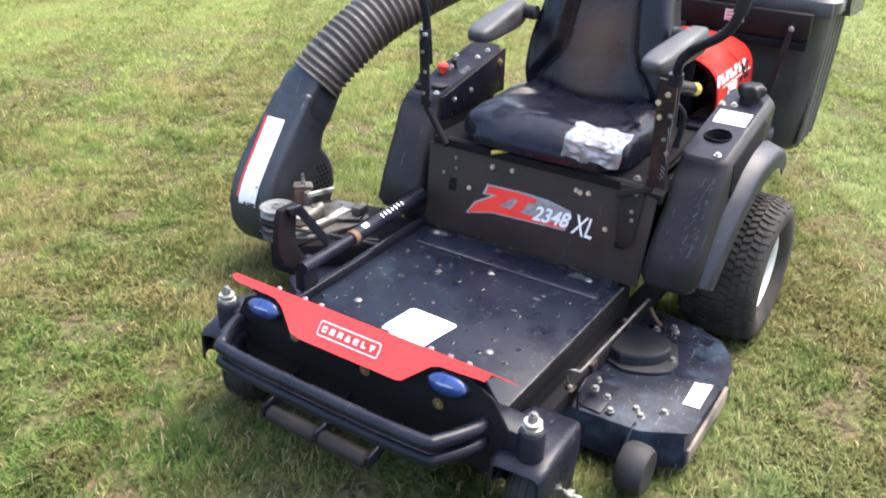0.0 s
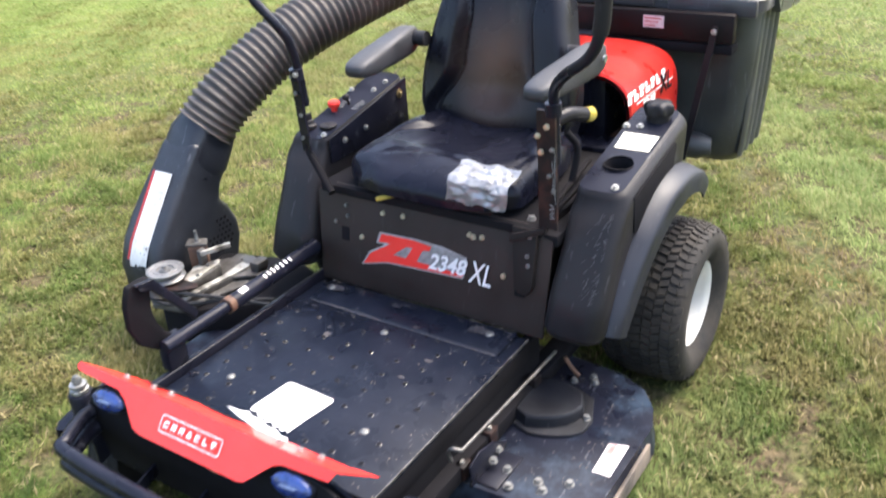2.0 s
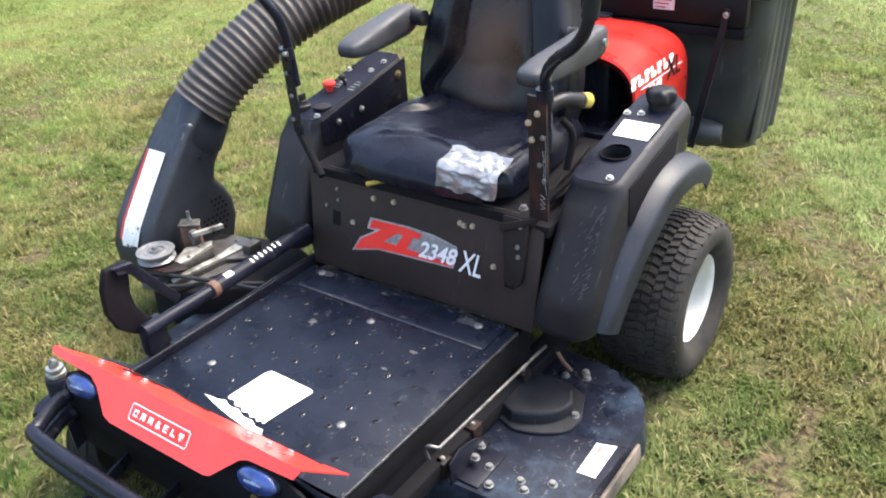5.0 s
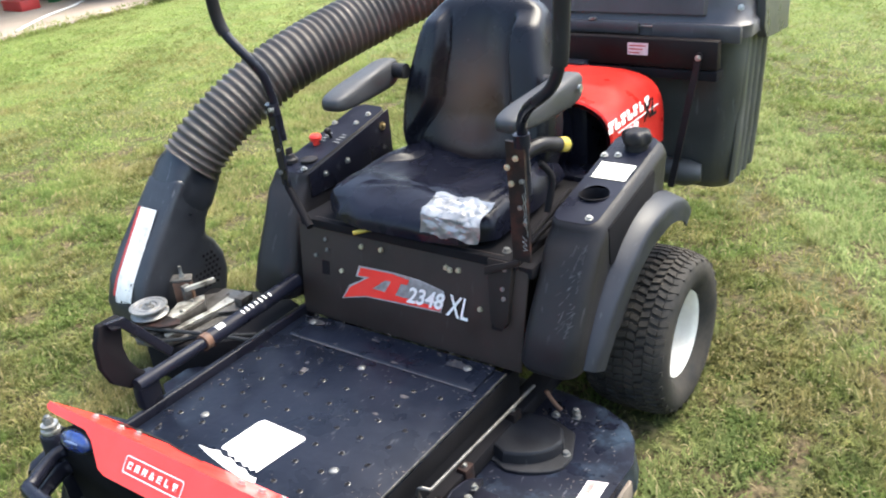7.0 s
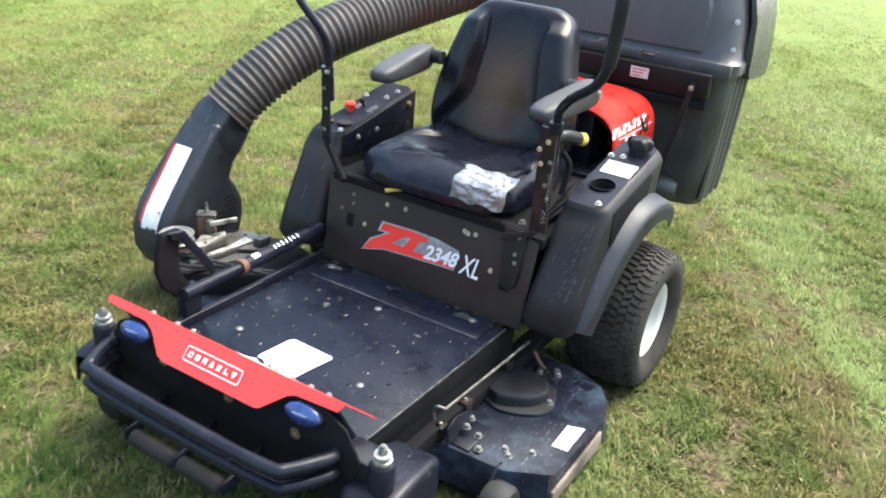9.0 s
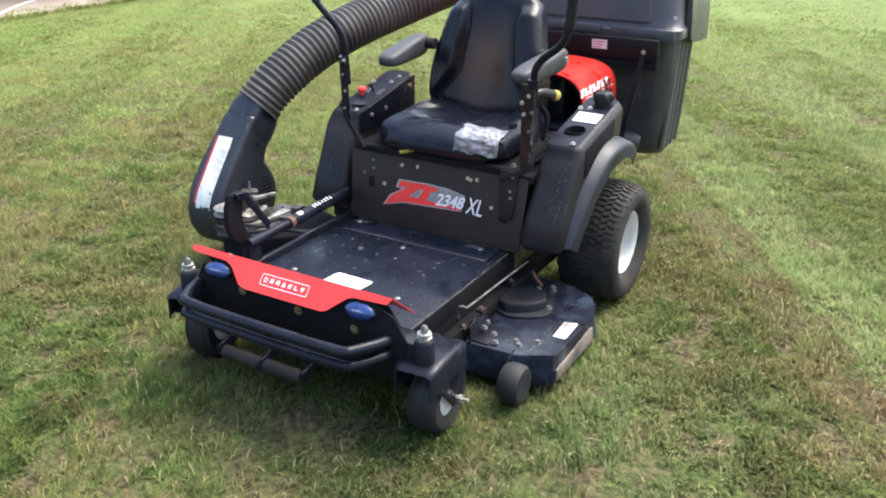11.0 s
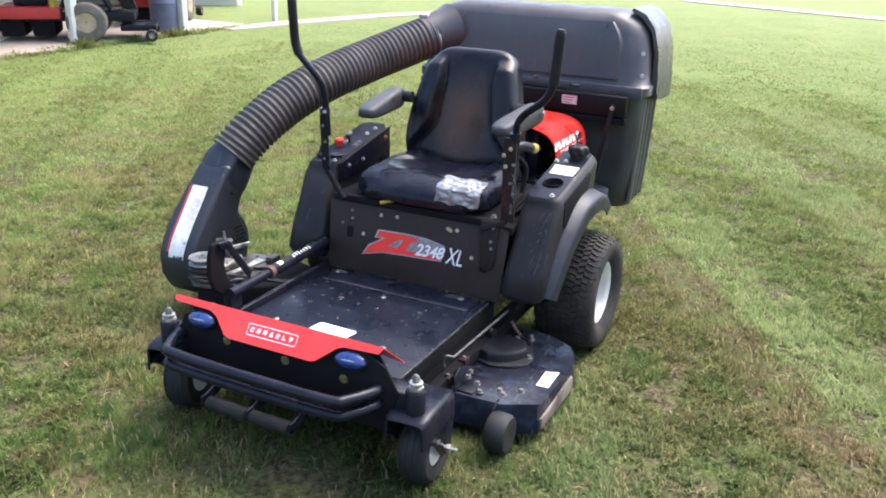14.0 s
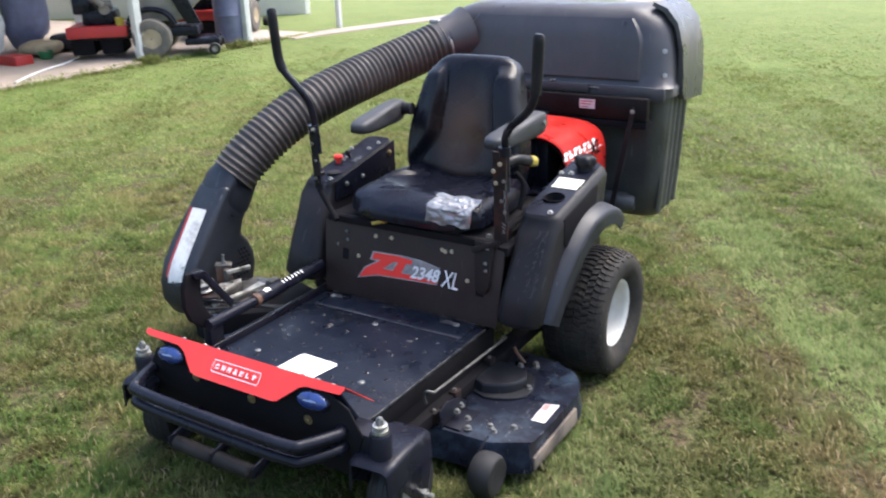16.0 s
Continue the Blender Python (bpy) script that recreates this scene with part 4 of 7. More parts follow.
# body under the seat
part("seat_box", box(-0.345, 0.345, 0.80, 1.30, 0.30, 0.56, 0.01), M_PANEL, mower)
# plate in near black, the deep shade under the seat painted in
part("seat_plate", prism([(-0.345, 0.79), (0.345, 0.79), (0.345, 1.30), (-0.345, 1.30)], "z", 0.560, 0.585, 0.003), M_DARK, mower)
part("seat_latch", tube(smooth_line([(-0.085, 0.79, 0.594), (-0.090, 0.77, 0.598), (-0.118, 0.752, 0.592)], 4), 0.0065, 10), M_YELLOW, mower, "yellow seat release tab")


# seat: padded shells with bolsters and stitched grooves
def ramp(v, a, b):
    t = min(1, max(0, (v - a) / (b - a)))
    return t * t * (3 - 2 * t)


def pad(height, across, along, place, ns=56, nt=52, pick=None, power=5.0, bottom=True):
    """A cushion over s (across) and t (along), both -1 to 1; its crown falls off to the rim. pick: keep part of its upper skin only."""
    b = bmesh.new()

    def ss(k, n):
        v = -1 + 2 * k / n
        return math.copysign(1 - (1 - abs(v)) ** 1.8, v)

    def fall(v):
        return max(0, 1 - abs(v) ** power) ** (1 / power)
    grid = []
    for i in range(nt + 1):
        t = ss(i, nt)
        row = []
        for k in range(ns + 1):
            q = ss(k, ns)
            x = q * across(t)
            row.append(b.verts.new(place(x, along(t, q), height(q, t) * fall(q) * fall(t))))
        grid.append(row)
    for i in range(nt):
        for k in range(ns):
            qm, tm = (ss(k, ns) + ss(k + 1, ns)) / 2, (ss(i, nt) + ss(i + 1, nt)) / 2
            if pick is None or pick(qm, tm):
                b.faces.new((grid[i][k], grid[i][k + 1], grid[i + 1][k + 1], grid[i + 1][k]))
    if bottom:
        rim = [grid[0][k] for k in range(ns)] + [grid[i][ns] for i in range(nt)] + [grid[nt][k] for k in range(ns, 0, -1)] + [grid[i][0] for i in range(nt, 0, -1)]
        b.faces.new(rim)
    for v in [v for v in b.verts if not v.link_faces]:
        b.verts.remove(v)
    return b


def seat_top(q, t):
    a = abs(q)
    z = 0.078
    z += 0.026 * ramp(a, 0.46, 0.85) * (0.25 + 0.75 * ramp(t, -0.8, 0.3))
    z -= 0.016 * (1 - ramp(a, 0.0, 0.55)) * ramp(t, -0.6, 0.4)
    z += 0.012 * ramp(t, -1.0, -0.6) * (1 - ramp(t, -0.6, 0.1))
    z += 0.022 * ramp(t, 0.45, 0.95) * (1 - 0.4 * (1 - a))
    leaf = 0.52 + 0.30 * ramp(-t, -0.30, 0.18) + 0.16 * ramp(t, 0.45, 0.85)
    z += 0.011 * ramp(a, leaf, leaf + 0.13)
    z -= 0.0055 * math.exp(-((a - leaf) / 0.022) ** 2) * ramp(t, -0.55, -0.15)
    z -= 0.004 * math.exp(-((t + 0.45 + 0.25 * a) / 0.04) ** 2) * (1 - ramp(a, 0.5, 0.62))
    z += 0.0035 * noise.noise(Vector((q * 3.1, t * 3.4, 1.7))) + 0.0015 * noise.noise(Vector((q * 8, t * 9, 5.2)))
    return z


def seat_width(t):
    return 0.268 - 0.034 * ramp(t, 0.1, 1.0) - 0.070 * ramp(-t, 0.62, 1.0) ** 1.6


def seat_along(t, q):
    return 1.010 + 0.255 * t + 0.022 * ramp(abs(q), 0.45, 1.0) * ramp(-t, 0.5, 1.0)


part("seat_tray", box(-0.20, 0.20, 0.80, 1.24, 0.585, 0.600, 0.006), M_PANEL, mower)
seat = part("seat", pad(seat_top, seat_width, seat_along, lambda x, y, z: (x, y, 0.607 + z), 128, 96, power=3.2), M_VINYL, mower, "black vinyl seat, cracked and taped at the front", 50)
part("seat_base", ball((0, 1.0, 0.606), (0.235, 0.225, 0.012), 40, 8, power=0.3), M_PLASTIC, seat)


def back_top(q, t):
    a = abs(q)
    z = 0.072
    # side bolsters stand proud of the middle panel and end in a rounded foot
    edge = 0.47 + 0.10 * ramp(t, 0.35, 0.85) + 0.34 * ramp(-t, 0.18, 0.85)
    bol = ramp(a, edge, edge + 0.13) * (1 - ramp(t, 0.62, 0.86))
    z += 0.036 * bol
    z -= 0.007 * math.exp(-((a - edge) / 0.034) ** 2) * (1 - ramp(t, 0.66, 0.82)) * ramp(t, -0.85, -0.50)
    z += 0.012 * ramp(a, 0.75, 0.95) * (1 - ramp(t, 0.2, 0.9))
    z -= 0.014 * (1 - ramp(a, 0, 0.5)) * (1 - ramp(abs(t), 0.5, 1.0))
    z += 0.026 * ramp(-t, 0.35, 0.9) * (1 - 0.6 * a)
    z += 0.0020 * noise.noise(Vector((q * 3.0, t * 3.0, 7.7)))
    return z


def back_width(t):
    w = 0.245 - 0.048 * ramp(t, -0.45, 0.7) - 0.016 * ramp(-t, 0.6, 1.0)
    u = max(0, (t - 0.40) / 0.60)
    return w * (0.40 + 0.60 * max(0, 1 - u ** 2.4) ** (1 / 2.4))


BACK = pose(-0.010, 1.282, 0.857, -14, 0, 0)
back_at = (lambda x, y, z: (x, -z + 0.02 * (y / 0.25) ** 2, y))
back = part("backrest", pad(back_top, back_width, lambda t, q: 0.240 * t, back_at, 128, 100), M_BACK, seat, "black vinyl backrest worn brown in the middle", 50)
back.matrix_basis = BACK
for sx in (-1, 1):
    # armrest with its pivot
    arm = ball((0, 0, 0), (0.038, 0.166, 0.035), 28, 16, power=0.50, fn=lambda p: Vector((p.x * (1 - 0.12 * p.y / 0.166), p.y, p.z * (1 + 0.30 * p.y / 0.166) + 0.010 * (p.y / 0.166))))
    a = part("armrest", arm, M_ARM, seat, "dark grey padded armrest", 60)
    a.matrix_basis = pose(0.285 if sx > 0 else -0.286, 1.058, 0.886, 0, 0, sx * -5)
    part("armrest_pivot", rod((sx * 0.225, 1.185, 0.900), (sx * 0.30, 1.185, 0.900), 0.022, 16), M_PLASTIC, a).matrix_basis = a.matrix_basis.inverted()
    part("pivot_bolt", rod((sx * 0.335, 1.165, 0.900), (sx * 0.341, 1.165, 0.900), 0.010, 12), M_ZINC, a).matrix_basis = a.matrix_basis.inverted()

# crumpled tape over the seat's front edge
b = bmesh.new()
rt = random.Random(11)
rows = []
NT = 34
for i in range(NT + 1):
    v = i / NT
    row = []
    for k in range(NT + 1):
        u = k / NT
        x = 0.106 + 0.170 * u + 0.006 * math.sin(v * 9) - (0.006 * math.sin(7 * v + 1) if u in (0, 1) else 0)
        s = 0.022 + v * 0.140 + (0.005 * math.sin(u * 13) + rt.uniform(-0.002, 0.002) if i in (0, NT) else 0)
        # path: up the front, over the edge, back along the top
        if s < 0.060:
            y, z = 0.753 + 0.002 * s, 0.612 + s
        elif s < 0.11:
            a = (s - 0.060) / 0.05 * math.pi / 2
            y, z = 0.753 + 0.030 * (1 - math.cos(a)), 0.672 + 0.026 * math.sin(a)
        else:
            y, z = 0.783 + (s - 0.11), 0.698 + 0.22 * (s - 0.11)
        c = noise.noise(Vector((u * 5, v * 7, 0.3))) * 0.008 + abs(noise.noise(Vector((u * 8, v * 9, 4)))) * 0.007 + abs(noise.noise(Vector((u * 21, v * 19, 9)))) * 0.0016
        c *= min(1, 0.15 + 7 * min(u, 1 - u, v + 0.05, 1 - v))
        row.append((x, y - c * (1 if s < 0.08 else 0.2), z + c * (0.3 if s < 0.08 else 1)))
    rows.append(row)
rings(rows, False, False, b)
part("tape_patch", b, M_TAPE, seat, "crumpled silver duct tape patch", 14)

# fuel tank pods over the rear wheels
def top_z(y):
    return 0.672 + 0.20 * (y - 0.89)


def pod(sx):
    def ring(x0, x1, y0, y1, z, r, use_top=None):
        pts = round_rect(x0, x1, y0, y1, r, 4)
        return [(sx * x, y, (top_z(y) + use_top) if use_top is not None else z) for x, y in pts]
    rows = [ring(0.392, 0.500, 0.742, 0.99, 0.327, 0.034), ring(0.378, 0.522, 0.722, 1.01, 0.338, 0.044), ring(0.373, 0.530, 0.714, 1.02, 0.358, 0.046), ring(0.376, 0.530, 0.748, 1.10, 0.44, 0.044),
            ring(0.384, 0.528, 0.800, 1.20, 0.54, 0.040), ring(0.386, 0.530, 0.842, 1.27, 0.62, 0.038), ring(0.388, 0.531, 0.866, 1.288, 0, 0.038, -0.030),
            ring(0.390, 0.524, 0.870, 1.285, 0, 0.036, -0.014), ring(0.393, 0.513, 0.874, 1.281, 0, 0.034, -0.003), ring(0.397, 0.506, 0.880, 1.276, 0, 0.030, 0.0)]
    body = rings(rows, True, False)
    bmesh.ops.recalc_face_normals(body, faces=body.faces)
    p = part("tank_pod" if sx > 0 else "console_pod", body, M_PLASTIC, mower, "black moulded fuel tank pod with scuffed sides" if sx > 0 else "black moulded control console pod", 50)
    # flat top panel with a round cup opening
    t = bmesh.new()
    outer = [(x, y) for x, y in round_rect(0.395, 0.508, 0.878, 1.278, 0.030, 4)]
    hole = [(0.452 + 0.036 * math.cos(2 * math.pi * k / 28), 1.000 + 0.036 * math.sin(2 * math.pi * k / 28)) for k in range(28)]
    loops = [outer] + ([hole] if sx > 0 else [])
    edges = []
    for lp in loops:
        vs = [t.verts.new((sx * x, y, top_z(y) + 0.001)) for x, y in lp]
        edges += [t.edges.new((vs[i], vs[(i + 1) % len(vs)])) for i in range(len(vs))]
    bmesh.ops.triangle_fill(t, use_beauty=True, use_dissolve=False, edges=edges)
    part("top_panel", t, M_TOPPAN, p)
    # wheel arch flare
    rows = []
    arc = smooth_line([(0, 0.772, 0.348), (0, 0.800, 0.40), (0, 0.855, 0.475), (0, 0.93, 0.545), (0, 1.02, 0.602), (0, 1.10, 0.626), (0, 1.18, 0.628), (0, 1.255, 0.608), (0, 1.302, 0.580), (0, 1.324, 0.552)], 3)
    n = len(arc)
    for i, q in enumerate(arc):
        d = (arc[min(i + 1, n - 1)] - arc[max(i - 1, 0)]).normalized()
        up = Vector((0, -d.z, d.y))
        f = i / (n - 1)
        wid = 0.050 + 0.028 * min(1, f * 1.8)
        sec = [(0.512, 0.010), (0.530, 0.009), (0.536, 0.007), (0.505 + wid * 0.90, -0.005), (0.505 + wid * 0.985, -0.014), (0.505 + wid, -0.030), (0.505 + wid * 1.01, -0.062), (0.505 + wid * 0.95, -0.062), (0.505 + wid * 0.9, -0.020), (0.505, -0.010)]
        rows.append([(sx * x, q.y + up.y * h, q.z + up.z * h) for x, h in sec])
    part("wheel_flare", rings(rows, True, True), M_FLARE, p, "", 45)
    return p


pod_l = pod(1)
pod_r = pod(-1)
part("cup_holder", spun([(-0.075, 0.003), (-0.075, 0.033), (-0.002, 0.0355), (0.0014, 0.0365), (0.0016, 0.0385), (0.0, 0.040)], (0.452, 1.000, top_z(1.0)), "z", 28, cap=False), M_DARK, pod_l, "dark empty cup holder well")
cap = spun([(0.0, 0.030), (0.020, 0.030), (0.022, 0.034)], axis="z", n=30)
rows = []
for z, r, lobe in ((0.018, 0.034, 0.0), (0.020, 0.036, 0.03), (0.026, 0.038, 0.10), (0.040, 0.038, 0.12), (0.047, 0.034, 0.12), (0.051, 0.026, 0.10), (0.052, 0.014, 0.05), (0.051, 0.003, 0.0)):
    ring = []
    for k in range(60):
        a = 2 * math.pi * k / 60
        rr = r * (1 + lobe * (math.cos(6 * a) - 0.4))
        ring.append((rr * math.cos(a), rr * math.sin(a), z))
    rows.append(ring)
rings(rows, True, True, cap)
fc = part("fuel_cap", cap, M_PLASTIC, pod_l, "black fuel cap with rounded lobes")
fc.location = (0.465, 1.222, top_z(1.222) - 0.004)
b = bmesh.new()
b.faces.new([b.verts.new((x, y, top_z(y) + 0.003)) for x, y in ((0.412, 1.064), (0.502, 1.064), (0.502, 1.136), (0.408, 1.136))])
st = part("pod_sticker", b, M_CREAM, pod_l, "cream instruction sticker with faint print")
b = bmesh.new()
for k in range(7):
    y = 1.071 + k * 0.0088
    b.faces.new([b.verts.new((x, yy, top_z(yy) + 0.0034)) for x, yy in ((0.418, y), (0.490 - 0.01 * (k % 3), y), (0.490 - 0.01 * (k % 3), y + 0.0016), (0.418, y + 0.0016))])
part("sticker_print", b, M_GREYDECAL, st)
for x, y in ((0.486, 0.900), (0.436, 1.172), (0.402, 1.165)):
    same_part("pod_screw", BOLT, facing((x, y, top_z(y) + 0.002), (0, -0.2, 1)), pod_l)
# thin dark plate on the pod: a recess's shade given as a shape
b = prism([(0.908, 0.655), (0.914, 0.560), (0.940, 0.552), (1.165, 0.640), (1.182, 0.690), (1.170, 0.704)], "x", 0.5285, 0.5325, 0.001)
part("pod_recess_shade", b, M_DARK, pod_l, "dark flat plate for the shaded recess in the pod side")

# pale scratches over the pod's front corner and along its shoulder
M_SCRATCH = mat("pale plastic scratch", (0.058, 0.056, 0.057), 0.6, vary=0.4, scale=90)


def scratches(count, seed):
    r = random.Random(seed)
    b = bmesh.new()
    for k in range(count):
        if k % 5:
            x, z = min(0.502, max(0.45, r.gauss(0.488, 0.015))), r.uniform(0.44, 0.63)
            ln, w, a = r.uniform(0.005, 0.017), r.uniform(0.0005, 0.0012), r.gauss(0.70, 0.22)
            pts = []
            for p, q in ((-1, -0.4), (1, -1), (1, 0.4), (-1, 1)):
                dx, dz = p * ln / 2 * math.sin(a) + q * w * math.cos(a), p * ln / 2 * math.cos(a) - q * w * math.sin(a)
                zz = z + dz
                y = 0.748 + (zz - 0.44) * 0.52 if zz < 0.54 else 0.800 + (zz - 0.54) * 0.525
                pts.append((x + dx, y - 0.0016, zz))
        else:
            y, ln, w = r.uniform(0.90, 1.22), r.uniform(0.010, 0.035), r.uniform(0.0005, 0.0011)
            pts = [(0.5150 + e * 0.8, y + p * ln / 2, top_z(y + p * ln / 2) - 0.0040 - e * 1.0) for p, e in ((-1, -w), (1, -w), (1, w), (-1, w))]
        b.faces.new([b.verts.new(p) for p in pts])
    return b


part("scuffing", scratches(74, 41), M_SCRATCH, pod_l, "cluster of pale scratches")["kind"] = "stuff"

# right console controls
def con(x, y, h=0.0):
    return (x, y, top_z(y) + 0.001 + h)


part("ignition_switch", spun([(0, 0.022), (0.010, 0.022), (0.014, 0.016), (0.024, 0.013), (0.026, 0.004)], con(-0.485, 0.925), "z", 20, cap=True), M_PLASTIC, pod_r)
kb = box(-0.004, 0.004, -0.012, 0.012, 0, 0.022, 0.002)
o = part("switch_key", kb, M_PLASTIC, pod_r)
o.location = con(-0.485, 0.925, 0.022)
part("hour_meter", spun([(0, 0.026), (0.006, 0.026), (0.008, 0.022), (0.006, 0.003)], con(-0.430, 0.945), "z", 24, cap=True), M_PLASTIC, pod_r)
part("red_knob", spun([(-0.012, 0.010), (0.010, 0.010), (0.012, 0.017), (0.022, 0.019), (0.028, 0.015), (0.030, 0.003)], con(-0.474, 1.030, 0.002), "z", 20, cap=True), M_REDKNOB, pod_r, "red push-pull knob")
part("throttle_lever", tube([con(-0.452, 1.075, 0), con(-0.452, 1.070, 0.012), con(-0.452, 1.064, 0.024)], 0.005, 8), M_PLASTIC, pod_r)
part("throttle_knob", ball(con(-0.452, 1.062, 0.028), (0.011, 0.011, 0.010), 14, 8), M_PLASTIC, pod_r)
b = bmesh.new()
for k in range(4):
    for x0 in (-0.480, -0.425):
        y = 1.05 + k * 0.014
        b.faces.new([b.verts.new(con(xx, yy, 0.0022)) for xx, yy in ((x0, y), (x0 + 0.024 - 0.006 * (k % 2), y), (x0 + 0.024 - 0.006 * (k % 2), y + 0.004), (x0, y + 0.004))])
tagged(part("console_print", b, M_GREYDECAL, pod_r), "small unreadable white print", kind="stuff")
for x, y in ((-0.41, 0.90), (-0.50, 1.15), (-0.425, 1.165), (-0.42, 1.22)):
    same_part("console_screw", BOLT, facing(con(x, y, 0.001), (0, -0.2, 1)), pod_r)
# console inner cheek with fasteners
part("console_cheek", prism([(0.885, 0.600), (0.885, 0.672), (1.27, 0.748), (1.27, 0.600)], "x", -0.383, -0.378, 0.002), M_BLACK, pod_r)
for y, z in ((0.95, 0.650), (1.05, 0.655), (1.23, 0.705)):
    same_part("cheek_bolt", BOLT if z < 0.7 else BOLT_BRASS, facing((-0.3775, y, z), (1, 0, 0)), pod_r)


# steering levers
for sx in (-1, 1):
    bar = bmesh.new()
    pts = [(0.372, 0.784, 0.600), (0.371, 0.786, 0.66), (0.369, 0.788, 0.75), (0.367, 0.789, 0.84), (0.367, 0.789, 0.888)] if sx > 0 else [(-0.377, 0.796, 0.672), (-0.378, 0.796, 0.70), (-0.380, 0.795, 0.76), (-0.381, 0.790, 0.902)]
    rows = []
    for i, p in enumerate(pts):
        w = 0.025 if sx > 0 else 0.0165
        rows.append([(p[0] - w, p[1] - 0.004, p[2]), (p[0] + w, p[1] - 0.010, p[2]), (p[0] + w, p[1] - 0.002, p[2]), (p[0] - w, p[1] + 0.004, p[2])])
    rings(rows, True, True, bar)
    lev = part("lever_bracket", bar, M_RUSTBLACK if sx > 0 else M_BLACK, mower, "black lever bracket with rust bloom" if sx > 0 else "")
    if sx > 0:
        bend = [(0.382, 0.800, 0.76), (0.382, 0.797, 0.88), (0.388, 0.785, 0.935), (0.432, 0.742, 0.985), (0.512, 0.690, 1.045), (0.543, 0.672, 1.10), (0.552, 0.668, 1.17), (0.560, 0.660, 1.258)]
    else:
        bend = [(-0.376, 0.806, 0.80), (-0.378, 0.800, 0.90), (-0.377, 0.782, 0.975), (-0.385, 0.760, 1.020), (-0.414, 0.746, 1.062), (-0.444, 0.738, 1.100), (-0.456, 0.733, 1.140), (-0.460, 0.730, 1.21), (-0.463, 0.728, 1.298)]
    line = smooth_line(bend, 5)
    part("lever_tube", tube(line, 0.0125, 14), M_BLACK, lev)
    grip = [q for q in line if q.z > 1.10]
    part("lever_grip", tube(grip + [grip[-1] + Vector((sx * 0.001, 0, 0.008))], 0.0165, 16, radii=[0.0165] * len(grip) + [0.011]), M_PLASTIC, lev, "black foam grip")
    for x, z, me in (((0.372, 0.853, BOLT_PALE), (0.349, 0.829, BOLT_PALE), (0.357, 0.791, BOLT_PALE), (0.384, 0.800, BOLT_SMALL), (0.376, 0.735, BOLT_SMALL), (0.388, 0.700, BOLT_SMALL)) if sx > 0 else ((-0.372, 0.893, BOLT), (-0.388, 0.884, BOLT_SMALL), (-0.380, 0.840, BOLT_SMALL), (-0.372, 0.780, BOLT_SMALL), (-0.377, 0.715, BOLT_SMALL))):
        same_part("lever_bolt", me, facing((x, 0.777 if sx > 0 else 0.781 - 0.10 * max(0, 0.67 - z), z), (0.15, -1, 0)), lev)
    if sx < 0:
        part("lever_foot", tube([(-0.378, 0.797, 0.690), (-0.374, 0.794, 0.668), (-0.272, 0.752, 0.582)], 0.0105, 12), M_DARK, lev)
    part("lever_clamp", tube([(sx * 0.380, 0.795, 0.875), (sx * 0.380, 0.793, 0.905)], 0.019, 14), M_BLACK, lev)
# loose bits beside the left lever
part("choke_lever", tube(smooth_line([(0.36, 0.93, 0.66), (0.365, 0.95, 0.74), (0.345, 0.93, 0.785)], 4), 0.009, 10), M_DARK, mower)
part("deck_lift_grip", tube(smooth_line([(0.318, 0.90, 0.812), (0.338, 0.95, 0.822), (0.356, 1.01, 0.805)], 5), 0.0185, 14), M_PLASTIC, mower)
part("yellow_cap", tube([(0.356, 1.008, 0.806), (0.362, 1.03, 0.800), (0.364, 1.038, 0.798)], 0.016, 16, radii=[0.0190, 0.0190, 0.013]), M_YELLOW, mower, "yellow end cap on a black grip")
part("side_linkage", box(0.345, 0.385, 0.80, 1.20, 0.54, 0.57, 0.004), M_DARK, mower)
for p in ((0.37, 0.93, 0.571), (0.368, 1.08, 0.571), (0.33, 0.86, 0.586), (0.30, 0.83, 0.586)):
    same_part("linkage_bolt", BOLT_BIG, pose(*p), mower)


# torn cobweb along the left lever bracket
web_r = random.Random(6)
for x0, z0, z1 in ((0.391, 0.665, 0.805), (0.386, 0.690, 0.770)):
    line = [(x0 + web_r.uniform(-0.0025, 0.0025), 0.7765, z0 + (z1 - z0) * k / 14) for k in range(15)]
    part("cobweb_strand", tube(line, 0.0008, 5), M_GREYDECAL, mower)


# dark struts between the seat and the pod
part("side_strut", tube([(0.335, 0.86, 0.59), (0.36, 0.98, 0.63), (0.372, 1.10, 0.66)], 0.007, 10), M_DARK, mower)
part("side_strut", tube([(0.345, 0.80, 0.60), (0.31, 1.00, 0.60), (0.30, 1.16, 0.62)], 0.007, 10), M_DARK, mower)
ZZ = (0.386, 0.7725, 0.648)
part("zigzag_scratch", tube([(ZZ[0] + dx, ZZ[1], ZZ[2] + dz) for dx, dz in ((-0.006, -0.018), (0.006, -0.015), (-0.006, -0.006), (0.006, -0.003), (-0.006, 0.006), (0.006, 0.009), (-0.006, 0.018))], 0.0009, 5), M_GREYDECAL, mower)

